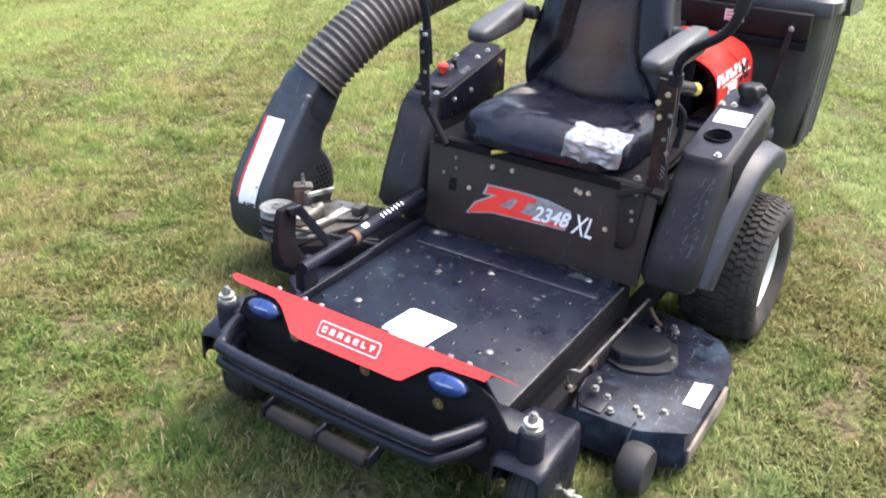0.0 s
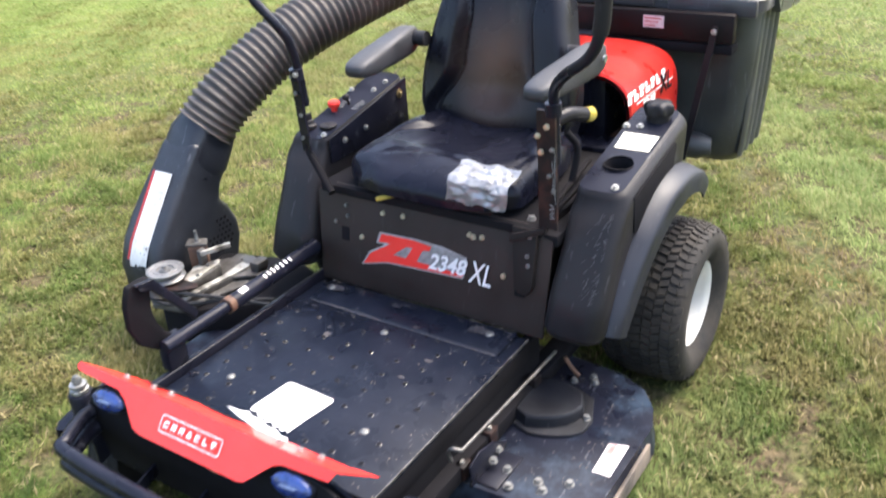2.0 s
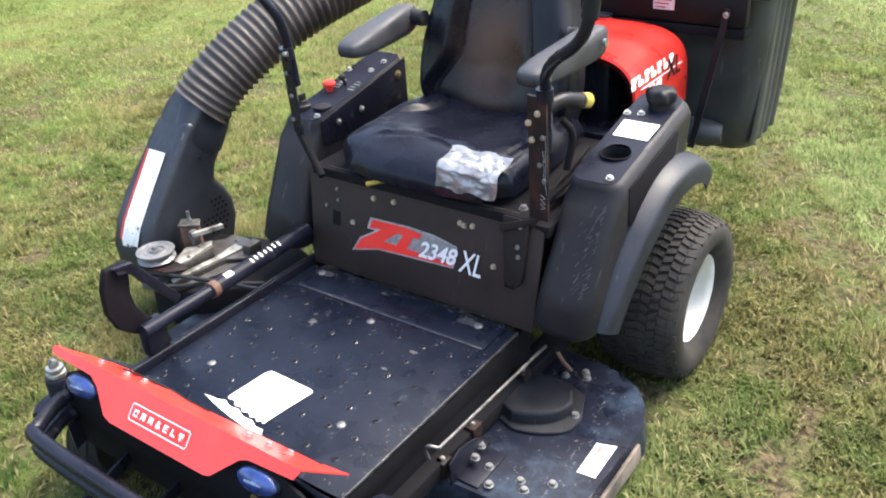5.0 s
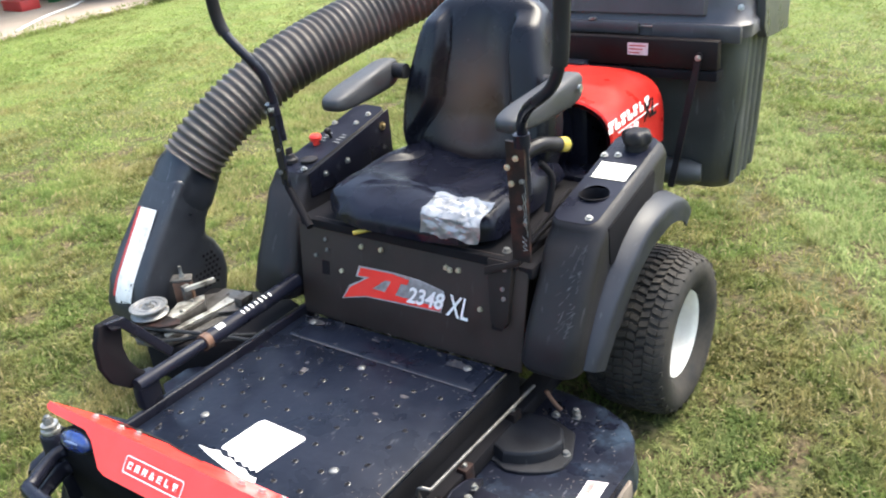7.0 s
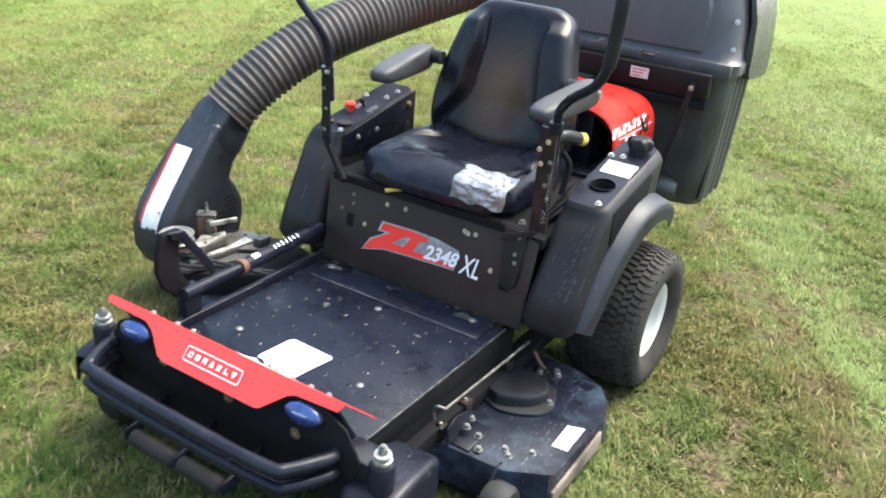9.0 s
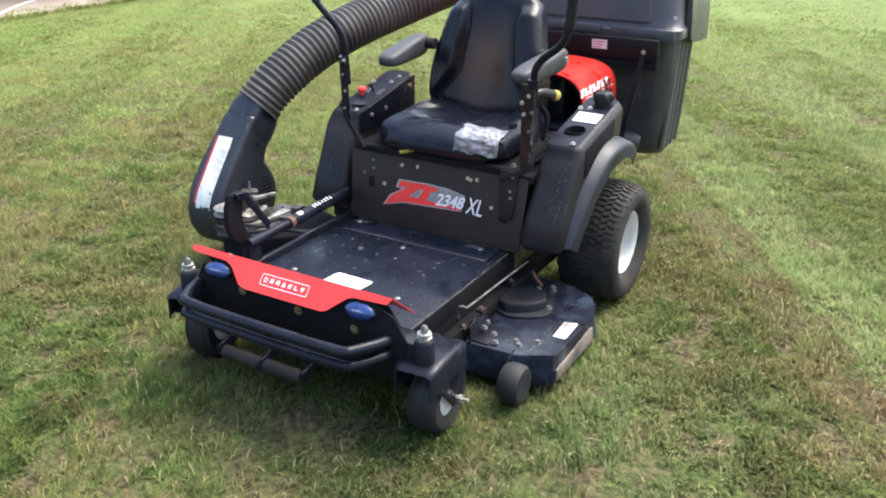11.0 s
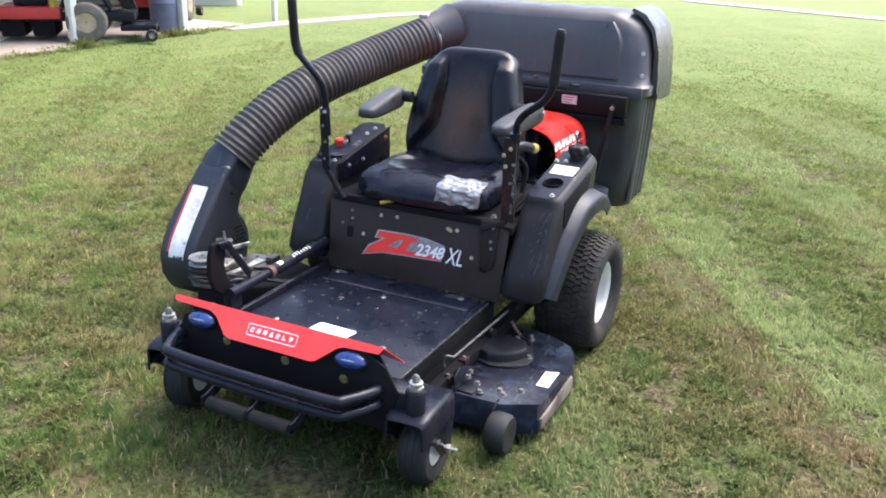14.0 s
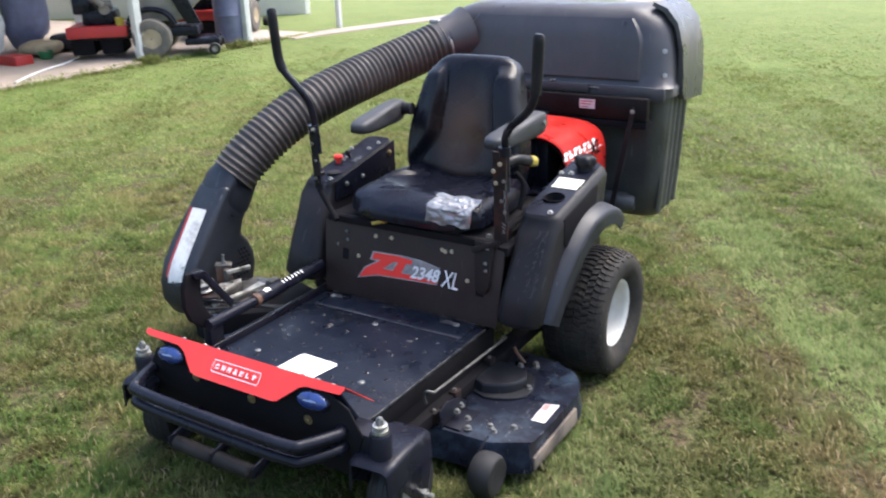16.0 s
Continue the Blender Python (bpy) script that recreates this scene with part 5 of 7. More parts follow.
# rear wheels
def tread_blocks(r0, half):
    """Wavy rows of short lugs, joined side to side, with shoulder lugs."""
    b = bmesh.new()
    rows_n = 58
    rt = random.Random(8)
    edges = (-1.0, -0.80, -0.58, -0.36, -0.13, 0.13, 0.36, 0.58, 0.80, 1.0)
    pitch = 2 * math.pi / rows_n
    for k in range(rows_n):
        for lane in range(9):
            w0, w1 = edges[lane] + 0.012, edges[lane + 1] - 0.012
            if lane in (0, 8) and k % 2:
                w0, w1 = (w0 + 0.06, w1) if lane == 0 else (w0, w1 - 0.06)
            a = pitch * (k + (0.5 if lane in (2, 6) else 0.0)) + rt.uniform(-0.004, 0.004)
            da = pitch * 0.36
            skew = 0.13 * pitch * (1 if lane % 2 else -1)
            vs = []
            for h in (0, 1):
                for w, s in ((w0, -1), (w1, 1)):
                    for e in (-1, 1):
                        aa = a + e * da * (0.80 if h else 1) + skew * s
                        rr = r0 - 0.022 * abs(w) ** 4 - (0 if h else 0.006)
                        vs.append(b.verts.new((w * half, rr * math.cos(aa), rr * math.sin(aa))))
            for q in ((4, 5, 7, 6), (0, 4, 6, 2), (1, 3, 7, 5), (0, 1, 5, 4), (2, 6, 7, 3)):
                b.faces.new([vs[i] for i in q])
    return b


for sx in (-1, 1):
    R, HW = 0.2305, 0.112
    c = (sx * 0.519, 1.208, 0.226)
    prof = [(-0.076, 0.116), (-0.098, 0.132), (-0.114, 0.160), (-0.116, 0.190), (-0.104, 0.213), (-0.07, 0.221), (0, 0.224), (0.07, 0.221), (0.104, 0.213), (0.116, 0.190), (0.114, 0.160), (0.098, 0.132), (0.076, 0.116)]
    wheel = part("rear_wheel", spun(prof, n=56), M_TYRE, mower, "turf tyre on a white steel rim, brown with dirt", 50)
    wheel.matrix_basis = Matrix.Translation(c) @ pose(0, 0, 0, 7, 0, 0)
    tr = part("tread", tread_blocks(R, HW), M_TYRE, wheel, "", 30)
    rim = spun([(-0.084, 0.122), (-0.078, 0.114), (-0.064, 0.109), (0.050, 0.107), (0.064, 0.110), (0.077, 0.115), (0.084, 0.1225), (0.088, 0.1215), (0.083, 0.111), (0.072, 0.105), (0.045, 0.102), (0.020, 0.097), (0.004, 0.088), (-0.004, 0.074), (0.000, 0.045), (0.008, 0.035), (0.008, 0.004)], n=48)
    if sx < 0:
        rim = moved(rim, Matrix.Rotation(math.pi, 4, "Z"))
    part("rim", rim, M_RIM, wheel, "dirty white steel rim", 40)
    for k in range(4):
        a = 2 * math.pi * k / 4 + 0.6
        same_part("lug_nut", BOLT_BIG, facing((sx * -0.001, 0.055 * math.cos(a), 0.055 * math.sin(a)), (sx, 0, 0)), wheel)
    part("axle_hub", rod((sx * 0.30, 1.208, 0.226), (sx * 0.45, 1.208, 0.226), 0.06, 18), M_BLACK, mower)

# cutting deck
DO = [(0.648, 0.430), (0.545, 0.372), (0.0, 0.345), (-0.545, 0.372), (-0.648, 0.430), (-0.650, 0.76), (-0.625, 0.83), (-0.58, 0.888), (-0.50, 0.925), (-0.30, 0.945), (0.30, 0.945), (0.50, 0.925), (0.58, 0.888), (0.625, 0.83), (0.650, 0.76)]
rows = []
for z, s in ((0.045, 0.012), (0.130, 0.0), (0.139, -0.005), (0.141, -0.012)):
    rows.append([(x + math.copysign(s, x) * (1 if abs(x) > 0.1 else 0), y + (s if y > 0.6 else -s), z) for x, y in DO])
deck = part("cutting_deck", rings(rows, True, True), M_DECK, mower, "dusty black steel mowing deck", 40)
M_LIP = mat("mud-caked scraped deck edge", (0.045, 0.038, 0.034), 0.7, dust=0.9, dust_color=(0.20, 0.16, 0.125), dust_scale=9, dust_lo=0.38, dust_hi=0.62, bump=0.3, bump_scale=60)
lip = bmesh.new()
rings([[(x * 1.014, y + (0.010 if y > 0.6 else -0.004), z) for x, y in DO] for z in (0.040, 0.060)] + [[(x * 0.99, y, 0.064) for x, y in DO]], True, False, lip)
part("deck_lip", lip, M_LIP, deck, "bare scuffed lower lip")
part("side_skirt", prism([(0.435, 0.044), (0.745, 0.044), (0.735, 0.100), (0.438, 0.086)], "x", 0.6545, 0.6640, 0.002), M_LIP, deck, "mud-caked side skirt")
# belt cover: low wedge dome with a brim
M_COVER = mat("dusty black cover plastic", (0.012, 0.0122, 0.015), 0.5, spec=0.24, dust=0.42, dust_color=(0.046, 0.047, 0.048), dust_scale=9, scuff=0.2)
BRIM = [(0.305, 0.625), (0.345, 0.604), (0.412, 0.580), (0.447, 0.588), (0.480, 0.603), (0.512, 0.625), (0.528, 0.648), (0.530, 0.695), (0.498, 0.775), (0.440, 0.800), (0.375, 0.800), (0.320, 0.770)]
DOME = [(0.318, 0.636), (0.345, 0.618), (0.398, 0.596), (0.432, 0.606), (0.462, 0.624), (0.484, 0.645), (0.498, 0.668), (0.505, 0.700), (0.482, 0.745), (0.430, 0.765), (0.380, 0.765), (0.340, 0.745)]
def loop(pts, z, s=1.0):
    return [(0.425 + (x - 0.425) * s, 0.680 + (y - 0.680) * s, z) for x, y in pts]
belt = rings([loop(BRIM, 0.142), loop(BRIM, 0.148, 1.0), loop(BRIM, 0.150, 0.985), loop(DOME, 0.153, 1.01), loop(DOME, 0.174, 0.99), loop(DOME, 0.181, 0.965), loop(DOME, 0.184, 0.92), loop(DOME, 0.186, 0.5)], True, True)
part("belt_cover", belt, M_COVER, deck, "black plastic belt cover", 34)
same_part("cover_bolt", BOLT_BIG, pose(0.514, 0.694, 0.150), deck)
for x, y, z in ((0.467, 0.847, 0.141), (0.455, 0.865, 0.141), (0.416, 0.829, 0.141), (0.434, 0.445, 0.147), (0.462, 0.399, 0.147), (0.511, 0.449, 0.141), (0.532, 0.429, 0.141), (0.575, 0.477, 0.141), (0.392, 0.476, 0.165), (0.402, 0.438, 0.165)):
    same_part("deck_bolt", BOLT_BIG, pose(x, y, z, 0, 0, 20), deck)
part("deck_bracket", prism([(0.36, 0.141), (0.36, 0.20), (0.40, 0.215), (0.46, 0.20), (0.52, 0.16), (0.52, 0.141)], "x", 0.385, 0.391, 0.002), M_BLACK, deck)
part("deck_bracket_foot", box(0.385, 0.445, 0.38, 0.50, 0.141, 0.147, 0.002), M_BLACK, deck)
b = bmesh.new()
b.faces.new([b.verts.new(p) for p in ((0.601, 0.537, 0.1435), (0.644, 0.541, 0.1435), (0.641, 0.657, 0.1435), (0.596, 0.643, 0.1435))])
M_PRINT = mat("faded red print", (0.48, 0.26, 0.24), 0.5, vary=0.3, scale=80)
ds = part("deck_sticker", b, M_CREAMGREY, deck, "faded pinkish white warning sticker with red print")
b = bmesh.new()
for k in range(9):
    y = 0.546 + 0.0115 * k
    w = 0.030 if k % 3 else 0.036
    b.faces.new([b.verts.new((xx, yy, 0.1440)) for xx, yy in ((0.603, y), (0.603 + w, y + 0.002), (0.603 + w, y + 0.0055), (0.603, y + 0.0035))])
part("sticker_print", b, M_PRINT, ds)
part("sticker_heading", sheet([(0.6005, 0.603, 0.1440), (0.618, 0.605, 0.1440), (0.616, 0.647, 0.1440), (0.5985, 0.641, 0.1440)]), M_PRINT, ds, "red heading block")
# anti-scalp wheel on its arm
gw = spun([(-0.030, 0.020), (-0.036, 0.040), (-0.034, 0.055), (-0.022, 0.063), (0.0, 0.065), (0.022, 0.063), (0.034, 0.055), (0.036, 0.040), (0.030, 0.020), (0.032, 0.004)], (0.572, 0.315, 0.078), n=30, cap=True)
gwo = part("gauge_wheel", gw, M_TYRE_BLACK, deck, "smooth black anti-scalp wheel")
arm = prism([(0.30, 0.062), (0.33, 0.062), (0.385, 0.120), (0.400, 0.143), (0.375, 0.143), (0.345, 0.125)], "x", 0.528, 0.536, 0.002)
part("gauge_arm", arm, M_BLACK, gwo)
# lift linkage
part("lift_rod", tube([(0.412, 0.300, 0.304), (0.411, 0.50, 0.296), (0.409, 0.74, 0.286)], 0.0040, 10), M_STEEL, deck, "worn dark steel lift rod")
lk = tube(smooth_line([(0.384, 0.300, 0.262), (0.383, 0.292, 0.292), (0.396, 0.289, 0.310), (0.412, 0.300, 0.304)], 4), 0.0042, 8)
part("rod_clip", lk, M_STEEL, deck)
part("lift_chain", tube(smooth_line([(0.385, 0.84, 0.20), (0.40, 0.845, 0.17), (0.42, 0.85, 0.146)], 4), 0.006, 8), M_RUST, deck)

# lift shaft beside the right rail, upright bracket
part("lift_shaft", rod((-0.345, 0.178, 0.398), (-0.352, 0.40, 0.395), 0.0165, 16), M_TOPPAN, mower)
part("shaft_sleeve", rod((-0.352, 0.405, 0.396), (-0.372, 0.76, 0.392), 0.0215, 16), M_TOPPAN, mower)
part("shaft_collar", rod((-0.3515, 0.388, 0.396), (-0.3525, 0.408, 0.396), 0.022, 16), M_RUST, mower, "rusty collar")


def sleeve_patch(y0, y1, a0, a1):
    """A strip wrapped over the sleeve, angles up from its outer side."""
    rows = []
    for i in range(5):
        a = radians(a0 + (a1 - a0) * i / 4)
        rows.append([(-0.352 - 0.0563 * (y - 0.405) + 0.0222 * math.cos(a), y, 0.396 - 0.0113 * (y - 0.405) + 0.0222 * math.sin(a)) for y in (y0, y1)])
    return rings(rows, False, False)


for k in range(7):
    y = 0.528 + k * 0.0175
    part("scale_mark", sleeve_patch(y, y + 0.0055, 44 + 5 * (k % 2), 80 + 5 * (k % 3)), M_WHITE, mower)
part("shaft_tag", sleeve_patch(0.436, 0.462, 48, 92), M_WHITE, mower)
bk = prism([(0.140, 0.575), (0.122, 0.530), (0.118, 0.470), (0.135, 0.420), (0.175, 0.385), (0.215, 0.375), (0.232, 0.398), (0.210, 0.420), (0.192, 0.455), (0.186, 0.495), (0.194, 0.540), (0.200, 0.575)], "x", -0.388, -0.366, 0.005)
part("lift_bracket", bk, M_DARK, mower, "black bent upright bracket")
part("bracket_arm", prism([(0.150, 0.580), (0.200, 0.574), (0.305, 0.430), (0.290, 0.412), (0.188, 0.548), (0.160, 0.556)], "x", -0.364, -0.352, 0.003), M_BLACK, mower)
part("bracket_foot", box(-0.384, -0.350, 0.185, 0.245, 0.316, 0.405, 0.006), M_BLACK, mower)

# blower drive on the right side of the deck
M_GREYCAST = mat("oily grey casting", (0.10, 0.093, 0.084), 0.5, metal=0.3, dust=0.8, dust_color=(0.030, 0.025, 0.020), dust_scale=22, dust_lo=0.40, dust_hi=0.62)
M_PLATE = mat("scuffed bare drive plate", (0.40, 0.385, 0.34), 0.42, metal=0.4, vary=0.3, scale=30, dust=0.9, dust_color=(0.075, 0.060, 0.046), dust_scale=22, dust_lo=0.46, dust_hi=0.64)
drv = part("drive_plate", prism([(-0.69, 0.49), (-0.60, 0.72), (-0.605, 0.79), (-0.76, 0.825), (-0.85, 0.73), (-0.835, 0.56), (-0.79, 0.47)], "z", 0.222, 0.238, 0.003), M_GREYCAST, mower, "blower drive plate")
part("deck_cowl", prism([(-0.80, 0.50), (-0.70, 0.50), (-0.50, 0.66), (-0.44, 0.86), (-0.62, 0.92), (-0.88, 0.84)], "z", 0.10, 0.220, 0.02), M_DARK, drv)
# rear tray with an upturned end
part("tray", prism([(-0.690, 0.665), (-0.600, 0.728), (-0.612, 0.782), (-0.700, 0.815), (-0.764, 0.808), (-0.760, 0.730)], "z", 0.246, 0.254, 0.002), M_GREYCAST, drv, "dark oily steel tray")
part("tray_end", box(-0.640, -0.606, 0.735, 0.785, 0.254, 0.285, 0.004), M_GREYCAST, drv)
# box section with a bare top plate
part("box_section", prism([(-0.712, 0.548), (-0.708, 0.60), (-0.716, 0.688), (-0.742, 0.706), (-0.776, 0.635), (-0.742, 0.572)], "z", 0.238, 0.280, 0.003), M_GREYCAST, drv)
part("top_plate", prism([(-0.716, 0.545), (-0.712, 0.60), (-0.722, 0.691), (-0.742, 0.709), (-0.778, 0.635), (-0.745, 0.570)], "z", 0.2805, 0.2855, 0.0015), M_PLATE, drv, "scuffed bare metal plate")
part("edge_strip", prism([(-0.684, 0.504), (-0.679, 0.57), (-0.669, 0.649), (-0.656, 0.754), (-0.698, 0.760), (-0.688, 0.662), (-0.700, 0.588), (-0.700, 0.510)], "z", 0.255, 0.262, 0.0015), M_PLATE, drv, "scuffed bare metal strip")
part("strip_web", prism([(-0.682, 0.51), (-0.676, 0.57), (-0.667, 0.649), (-0.656, 0.75), (-0.660, 0.75), (-0.671, 0.649), (-0.680, 0.57), (-0.687, 0.51)], "z", 0.235, 0.2545, 0.001), M_GREYCAST, drv)
part("idler_pulley", spun([(-0.014, 0.010), (-0.014, 0.055), (-0.011, 0.0565), (-0.003, 0.046), (0.003, 0.046), (0.011, 0.0565), (0.014, 0.0555), (0.014, 0.047), (0.0115, 0.045), (0.0115, 0.036), (0.0135, 0.034), (0.0135, 0.027), (0.009, 0.025), (0.009, 0.018), (0.016, 0.016), (0.016, 0.004)], (-0.782, 0.536, 0.311), "z", 36, cap=True), M_PULLEY, drv, "worn steel idler pulley")
same_part("pulley_bolt", BOLT_BIG, pose(-0.782, 0.536, 0.327), drv)
part("pulley_post", rod((-0.782, 0.536, 0.24), (-0.782, 0.536, 0.30), 0.012, 14), M_GREYCAST, drv)
part("lower_pulley", spun([(-0.012, 0.052), (-0.004, 0.044), (0.004, 0.044), (0.012, 0.052), (0.013, 0.01)], (-0.765, 0.515, 0.256), "z", 32, cap=True), M_GREYCAST, drv)
part("pulley_arm", prism([(-0.835, 0.515), (-0.800, 0.480), (-0.70, 0.50), (-0.66, 0.545), (-0.68, 0.56), (-0.79, 0.56)], "z", 0.284, 0.290, 0.002), M_RUSTBLACK, drv)
part("drive_belt", tube(smooth_line([(-0.826, 0.500, 0.278), (-0.77, 0.488, 0.280), (-0.66, 0.520, 0.278), (-0.555, 0.555, 0.275), (-0.42, 0.60, 0.265)], 5), 0.006, 8), M_TYRE_BLACK, drv)
part("drive_belt", tube(smooth_line([(-0.80, 0.470, 0.256), (-0.72, 0.470, 0.256), (-0.65, 0.505, 0.258), (-0.575, 0.560, 0.260), (-0.45, 0.64, 0.255)], 5), 0.006, 8), M_TYRE_BLACK, drv)
# rusty tension bracket with a stud and a flat lever
tb_ = part("tension_bracket", prism([(-0.815, 0.655), (-0.768, 0.690), (-0.795, 0.718), (-0.842, 0.690)], "z", 0.238, 0.332, 0.004), M_RUST, drv, "rusty steel bracket")
part("bracket_cap", prism([(-0.820, 0.652), (-0.764, 0.692), (-0.795, 0.722), (-0.848, 0.690)], "z", 0.333, 0.341, 0.002), M_GREYCAST, tb_)
part("tension_stud", rod((-0.806, 0.690, 0.341), (-0.806, 0.690, 0.378), 0.0055, 10), M_DULL, drv)
same_part("stud_nut", BOLT_BIG, pose(-0.806, 0.690, 0.341), drv)
part("tension_lever", prism([(-0.762, 0.655), (-0.752, 0.650), (-0.715, 0.742), (-0.727, 0.746)], "z", 0.318, 0.332, 0.001), M_PLATE, drv)
part("lever_tab", box(-0.772, -0.756, 0.652, 0.676, 0.285, 0.334, 0.002), M_GREYCAST, drv)
for p in ((-0.72, 0.60, 0.2855), (-0.74, 0.66, 0.2855), (-0.66, 0.76, 0.254), (-0.72, 0.78, 0.254)):
    same_part("drive_bolt", BOLT_SMALL, pose(*p), drv)

# blower housing: flat volute with its outlet rising to the hose
OUT = [(0.806, 0.624), (0.770, 0.578), (0.715, 0.505), (0.645, 0.420), (0.588, 0.345), (0.558, 0.27), (0.562, 0.195), (0.605, 0.120), (0.685, 0.080), (0.775, 0.085), (0.850, 0.120), (0.905, 0.180), (0.928, 0.250), (0.925, 0.310), (0.900, 0.365), (0.868, 0.402), (0.885, 0.450), (0.925, 0.503), (0.941, 0.524)]
vol = bmesh.new()
prism(OUT, "x", -1.045, -0.865, 0.034, vol, 4)
for v in vol.verts:
    f = min(1, max(0, (v.co.z - 0.44) / 0.16))
    v.co.x = -0.955 + (v.co.x + 0.955) * (1 - 0.10 * f) + 0.022 * f
blower = part("blower_housing", vol, M_BLOWER, mower, "black plastic blower housing with a worn white sticker", 40)
loft = []
for off, ax_, al, pw in ((-0.115, 0.0720, 0.0760, 0.44), (-0.085, 0.0815, 0.0862, 0.45), (-0.030, 0.0835, 0.0874, 0.48), (0.006, 0.0865, 0.0890, 0.62), (0.026, 0.0905, 0.0910, 0.85), (0.038, 0.0930, 0.0930, 1.0), (0.046, 0.0905, 0.0905, 1.0)):
    row = []
    for k in range(36):
        a = 2 * math.pi * k / 36
        u = al * math.copysign(abs(math.cos(a)) ** pw, math.cos(a))
        w = ax_ * math.copysign(abs(math.sin(a)) ** pw, math.sin(a))
        row.append((-0.932 + 0.012 * max(0, off) / 0.046 + w, 0.8955 + 0.812 * u + 0.584 * off, 0.602 - 0.584 * u + 0.812 * off))
    loft.append(row)
part("blower_collar", rings(loft, True, True), M_BLOWER, blower, "", 50)
b = bmesh.new()
sline = [Vector((0, y, z)) for y, z in ((0.734, 0.531), (0.700, 0.486), (0.6455, 0.416), (0.590, 0.343), (0.5655, 0.295), (0.562, 0.275))]
rows = []
for i, q in enumerate(sline):
    d = (sline[min(i + 1, 5)] - sline[max(i - 1, 0)]).normalized()
    nrm = Vector((0, d.z, -d.y)) * 0.004
    rows.append([(x, q.y + nrm.y, q.z + nrm.z) for x in (-0.985, -0.945, -0.908)])
rings(rows, False, False, b)
part("blower_sticker", b, M_WORNWHITE, blower, "long white sticker, torn at its lower end")
rp = random.Random(5)
for k in range(26):
    f = rp.random() ** 1.5
    q = sline[5].lerp(sline[3], f)
    cx, r = rp.uniform(-0.978, -0.914), rp.uniform(0.003, 0.009) * (1.1 - 0.6 * f)
    d = (sline[3] - sline[5]).normalized()
    nrm = Vector((0, -d.z, d.y)) * 0.0062
    pts = []
    for i in range(9):
        a, rr = 2 * math.pi * i / 9, r * rp.uniform(0.5, 1.2)
        p = q + d * rr * 1.4 * math.sin(a) + nrm
        pts.append((cx + rr * math.cos(a), p.y, p.z))
    part("torn_hole", sheet(pts), M_BLOWER, blower)
b = bmesh.new()
rows = [[(x, p[0][1], p[0][2]) for x in (-0.997, -0.986)] for p in rows]
rings(rows[:5], False, False, b)
part("sticker_edge", b, M_RED_DULL, blower, "faded red sticker edge")
# perforated side screen
hm = bmesh.new()
spun([(0, 0.0055), (0.0012, 0.0055)], axis="x", n=8, bm=hm, cap=True)
bmesh.ops.recalc_face_normals(hm, faces=hm.faces)
hole_me = bpy.data.meshes.new("vent_hole")
hm.to_mesh(hole_me)
hm.free()
hole_me.materials.append(M_DARK)
for j in range(9):
    for i in range(9):
        y, z = 0.785 + i * 0.0175 + (0.00875 if j % 2 else 0), 0.215 + j * 0.0175
        if math.hypot(y - 0.832, z - 0.288) < 0.066 and y < 0.887:
            same_part("vent_hole", hole_me, pose(-0.8648, y, z), blower)

# ribbed hose from the blower up to the bagger lid
HP = [(-0.922, 0.905, 0.626), (-0.880, 0.985, 0.711), (-0.822, 1.12, 0.807), (-0.765, 1.26, 0.874), (-0.715, 1.41, 0.920), (-0.660, 1.56, 0.960), (-0.590, 1.69, 1.001), (-0.490, 1.85, 1.057)]
dense = smooth_line(HP, 60)
acc = [0.0]
for i in range(1, len(dense)):
    acc.append(acc[-1] + (dense[i] - dense[i - 1]).length)
ribs = 46
pts, rad = [], []
for k in range(ribs * 6 + 1):
    s = acc[-1] * k / (ribs * 6)
    i = min(len(acc) - 2, max(0, int(np.searchsorted(acc, s)) - 1))
    f = (s - acc[i]) / max(1e-9, acc[i + 1] - acc[i])
    pts.append(dense[i].lerp(dense[i + 1], f))
    rad.append(0.0885 + (0.0085, 0.0085, 0.003, -0.001, 0.0, 0.004)[k % 6])
part("ribbed_hose", tube(pts, 0.08, 36, radii=rad), M_HOSE, mower, "large black corrugated hose, dusty", 70)
part("hose_clamp", tube([pts[-4], pts[-1]], 0.0945, 32), M_ZINC, mower)

# engine under a red arched cover
ENG = []
for k in range(25):
    a = math.pi * k / 24
    ENG.append((0.335 * math.copysign(abs(math.cos(a)) ** 0.42, math.cos(a)), 0.58 + 0.224 * abs(math.sin(a)) ** 0.42))
rows = []
for y, s, dz in ((1.365, 0.985, -0.004), (1.370, 1.0, 0.0), (1.50, 1.0, 0.0), (1.68, 1.0, -0.002), (1.75, 0.985, -0.012), (1.765, 0.965, -0.024)):
    rows.append([(x * s, y, z + dz) for x, z in ENG])
b = rings(rows, False, False)
bmesh.ops.solidify(b, geom=b.faces[:], thickness=0.006)
hood = part("engine_cover", b, M_RED, mower, "red arched engine cover with white lettering blocks", 40)
lin = rings([[(x * 0.955, y, 0.58 + (z - 0.58) * 0.95 - 0.004) for x, z in ENG] for y in (1.367, 1.55, 1.74)], False, False)
part("hood_lining", lin, M_DARK, hood, "black inside of the cover")
eng = part("engine", box(-0.24, 0.24, 1.40, 1.70, 0.42, 0.78, 0.02), M_BLACK, mower)
part("fan_screen", spun([(0, 0.004), (0, 0.12), (0.012, 0.13), (0.02, 0.13)], (0, 1.392, 0.66), "y", 30, cap=True), M_BLACK, eng)
part("muffler", rod((0.27, 1.40, 0.55), (0.27, 1.66, 0.55), 0.05, 18), M_RUST, eng)
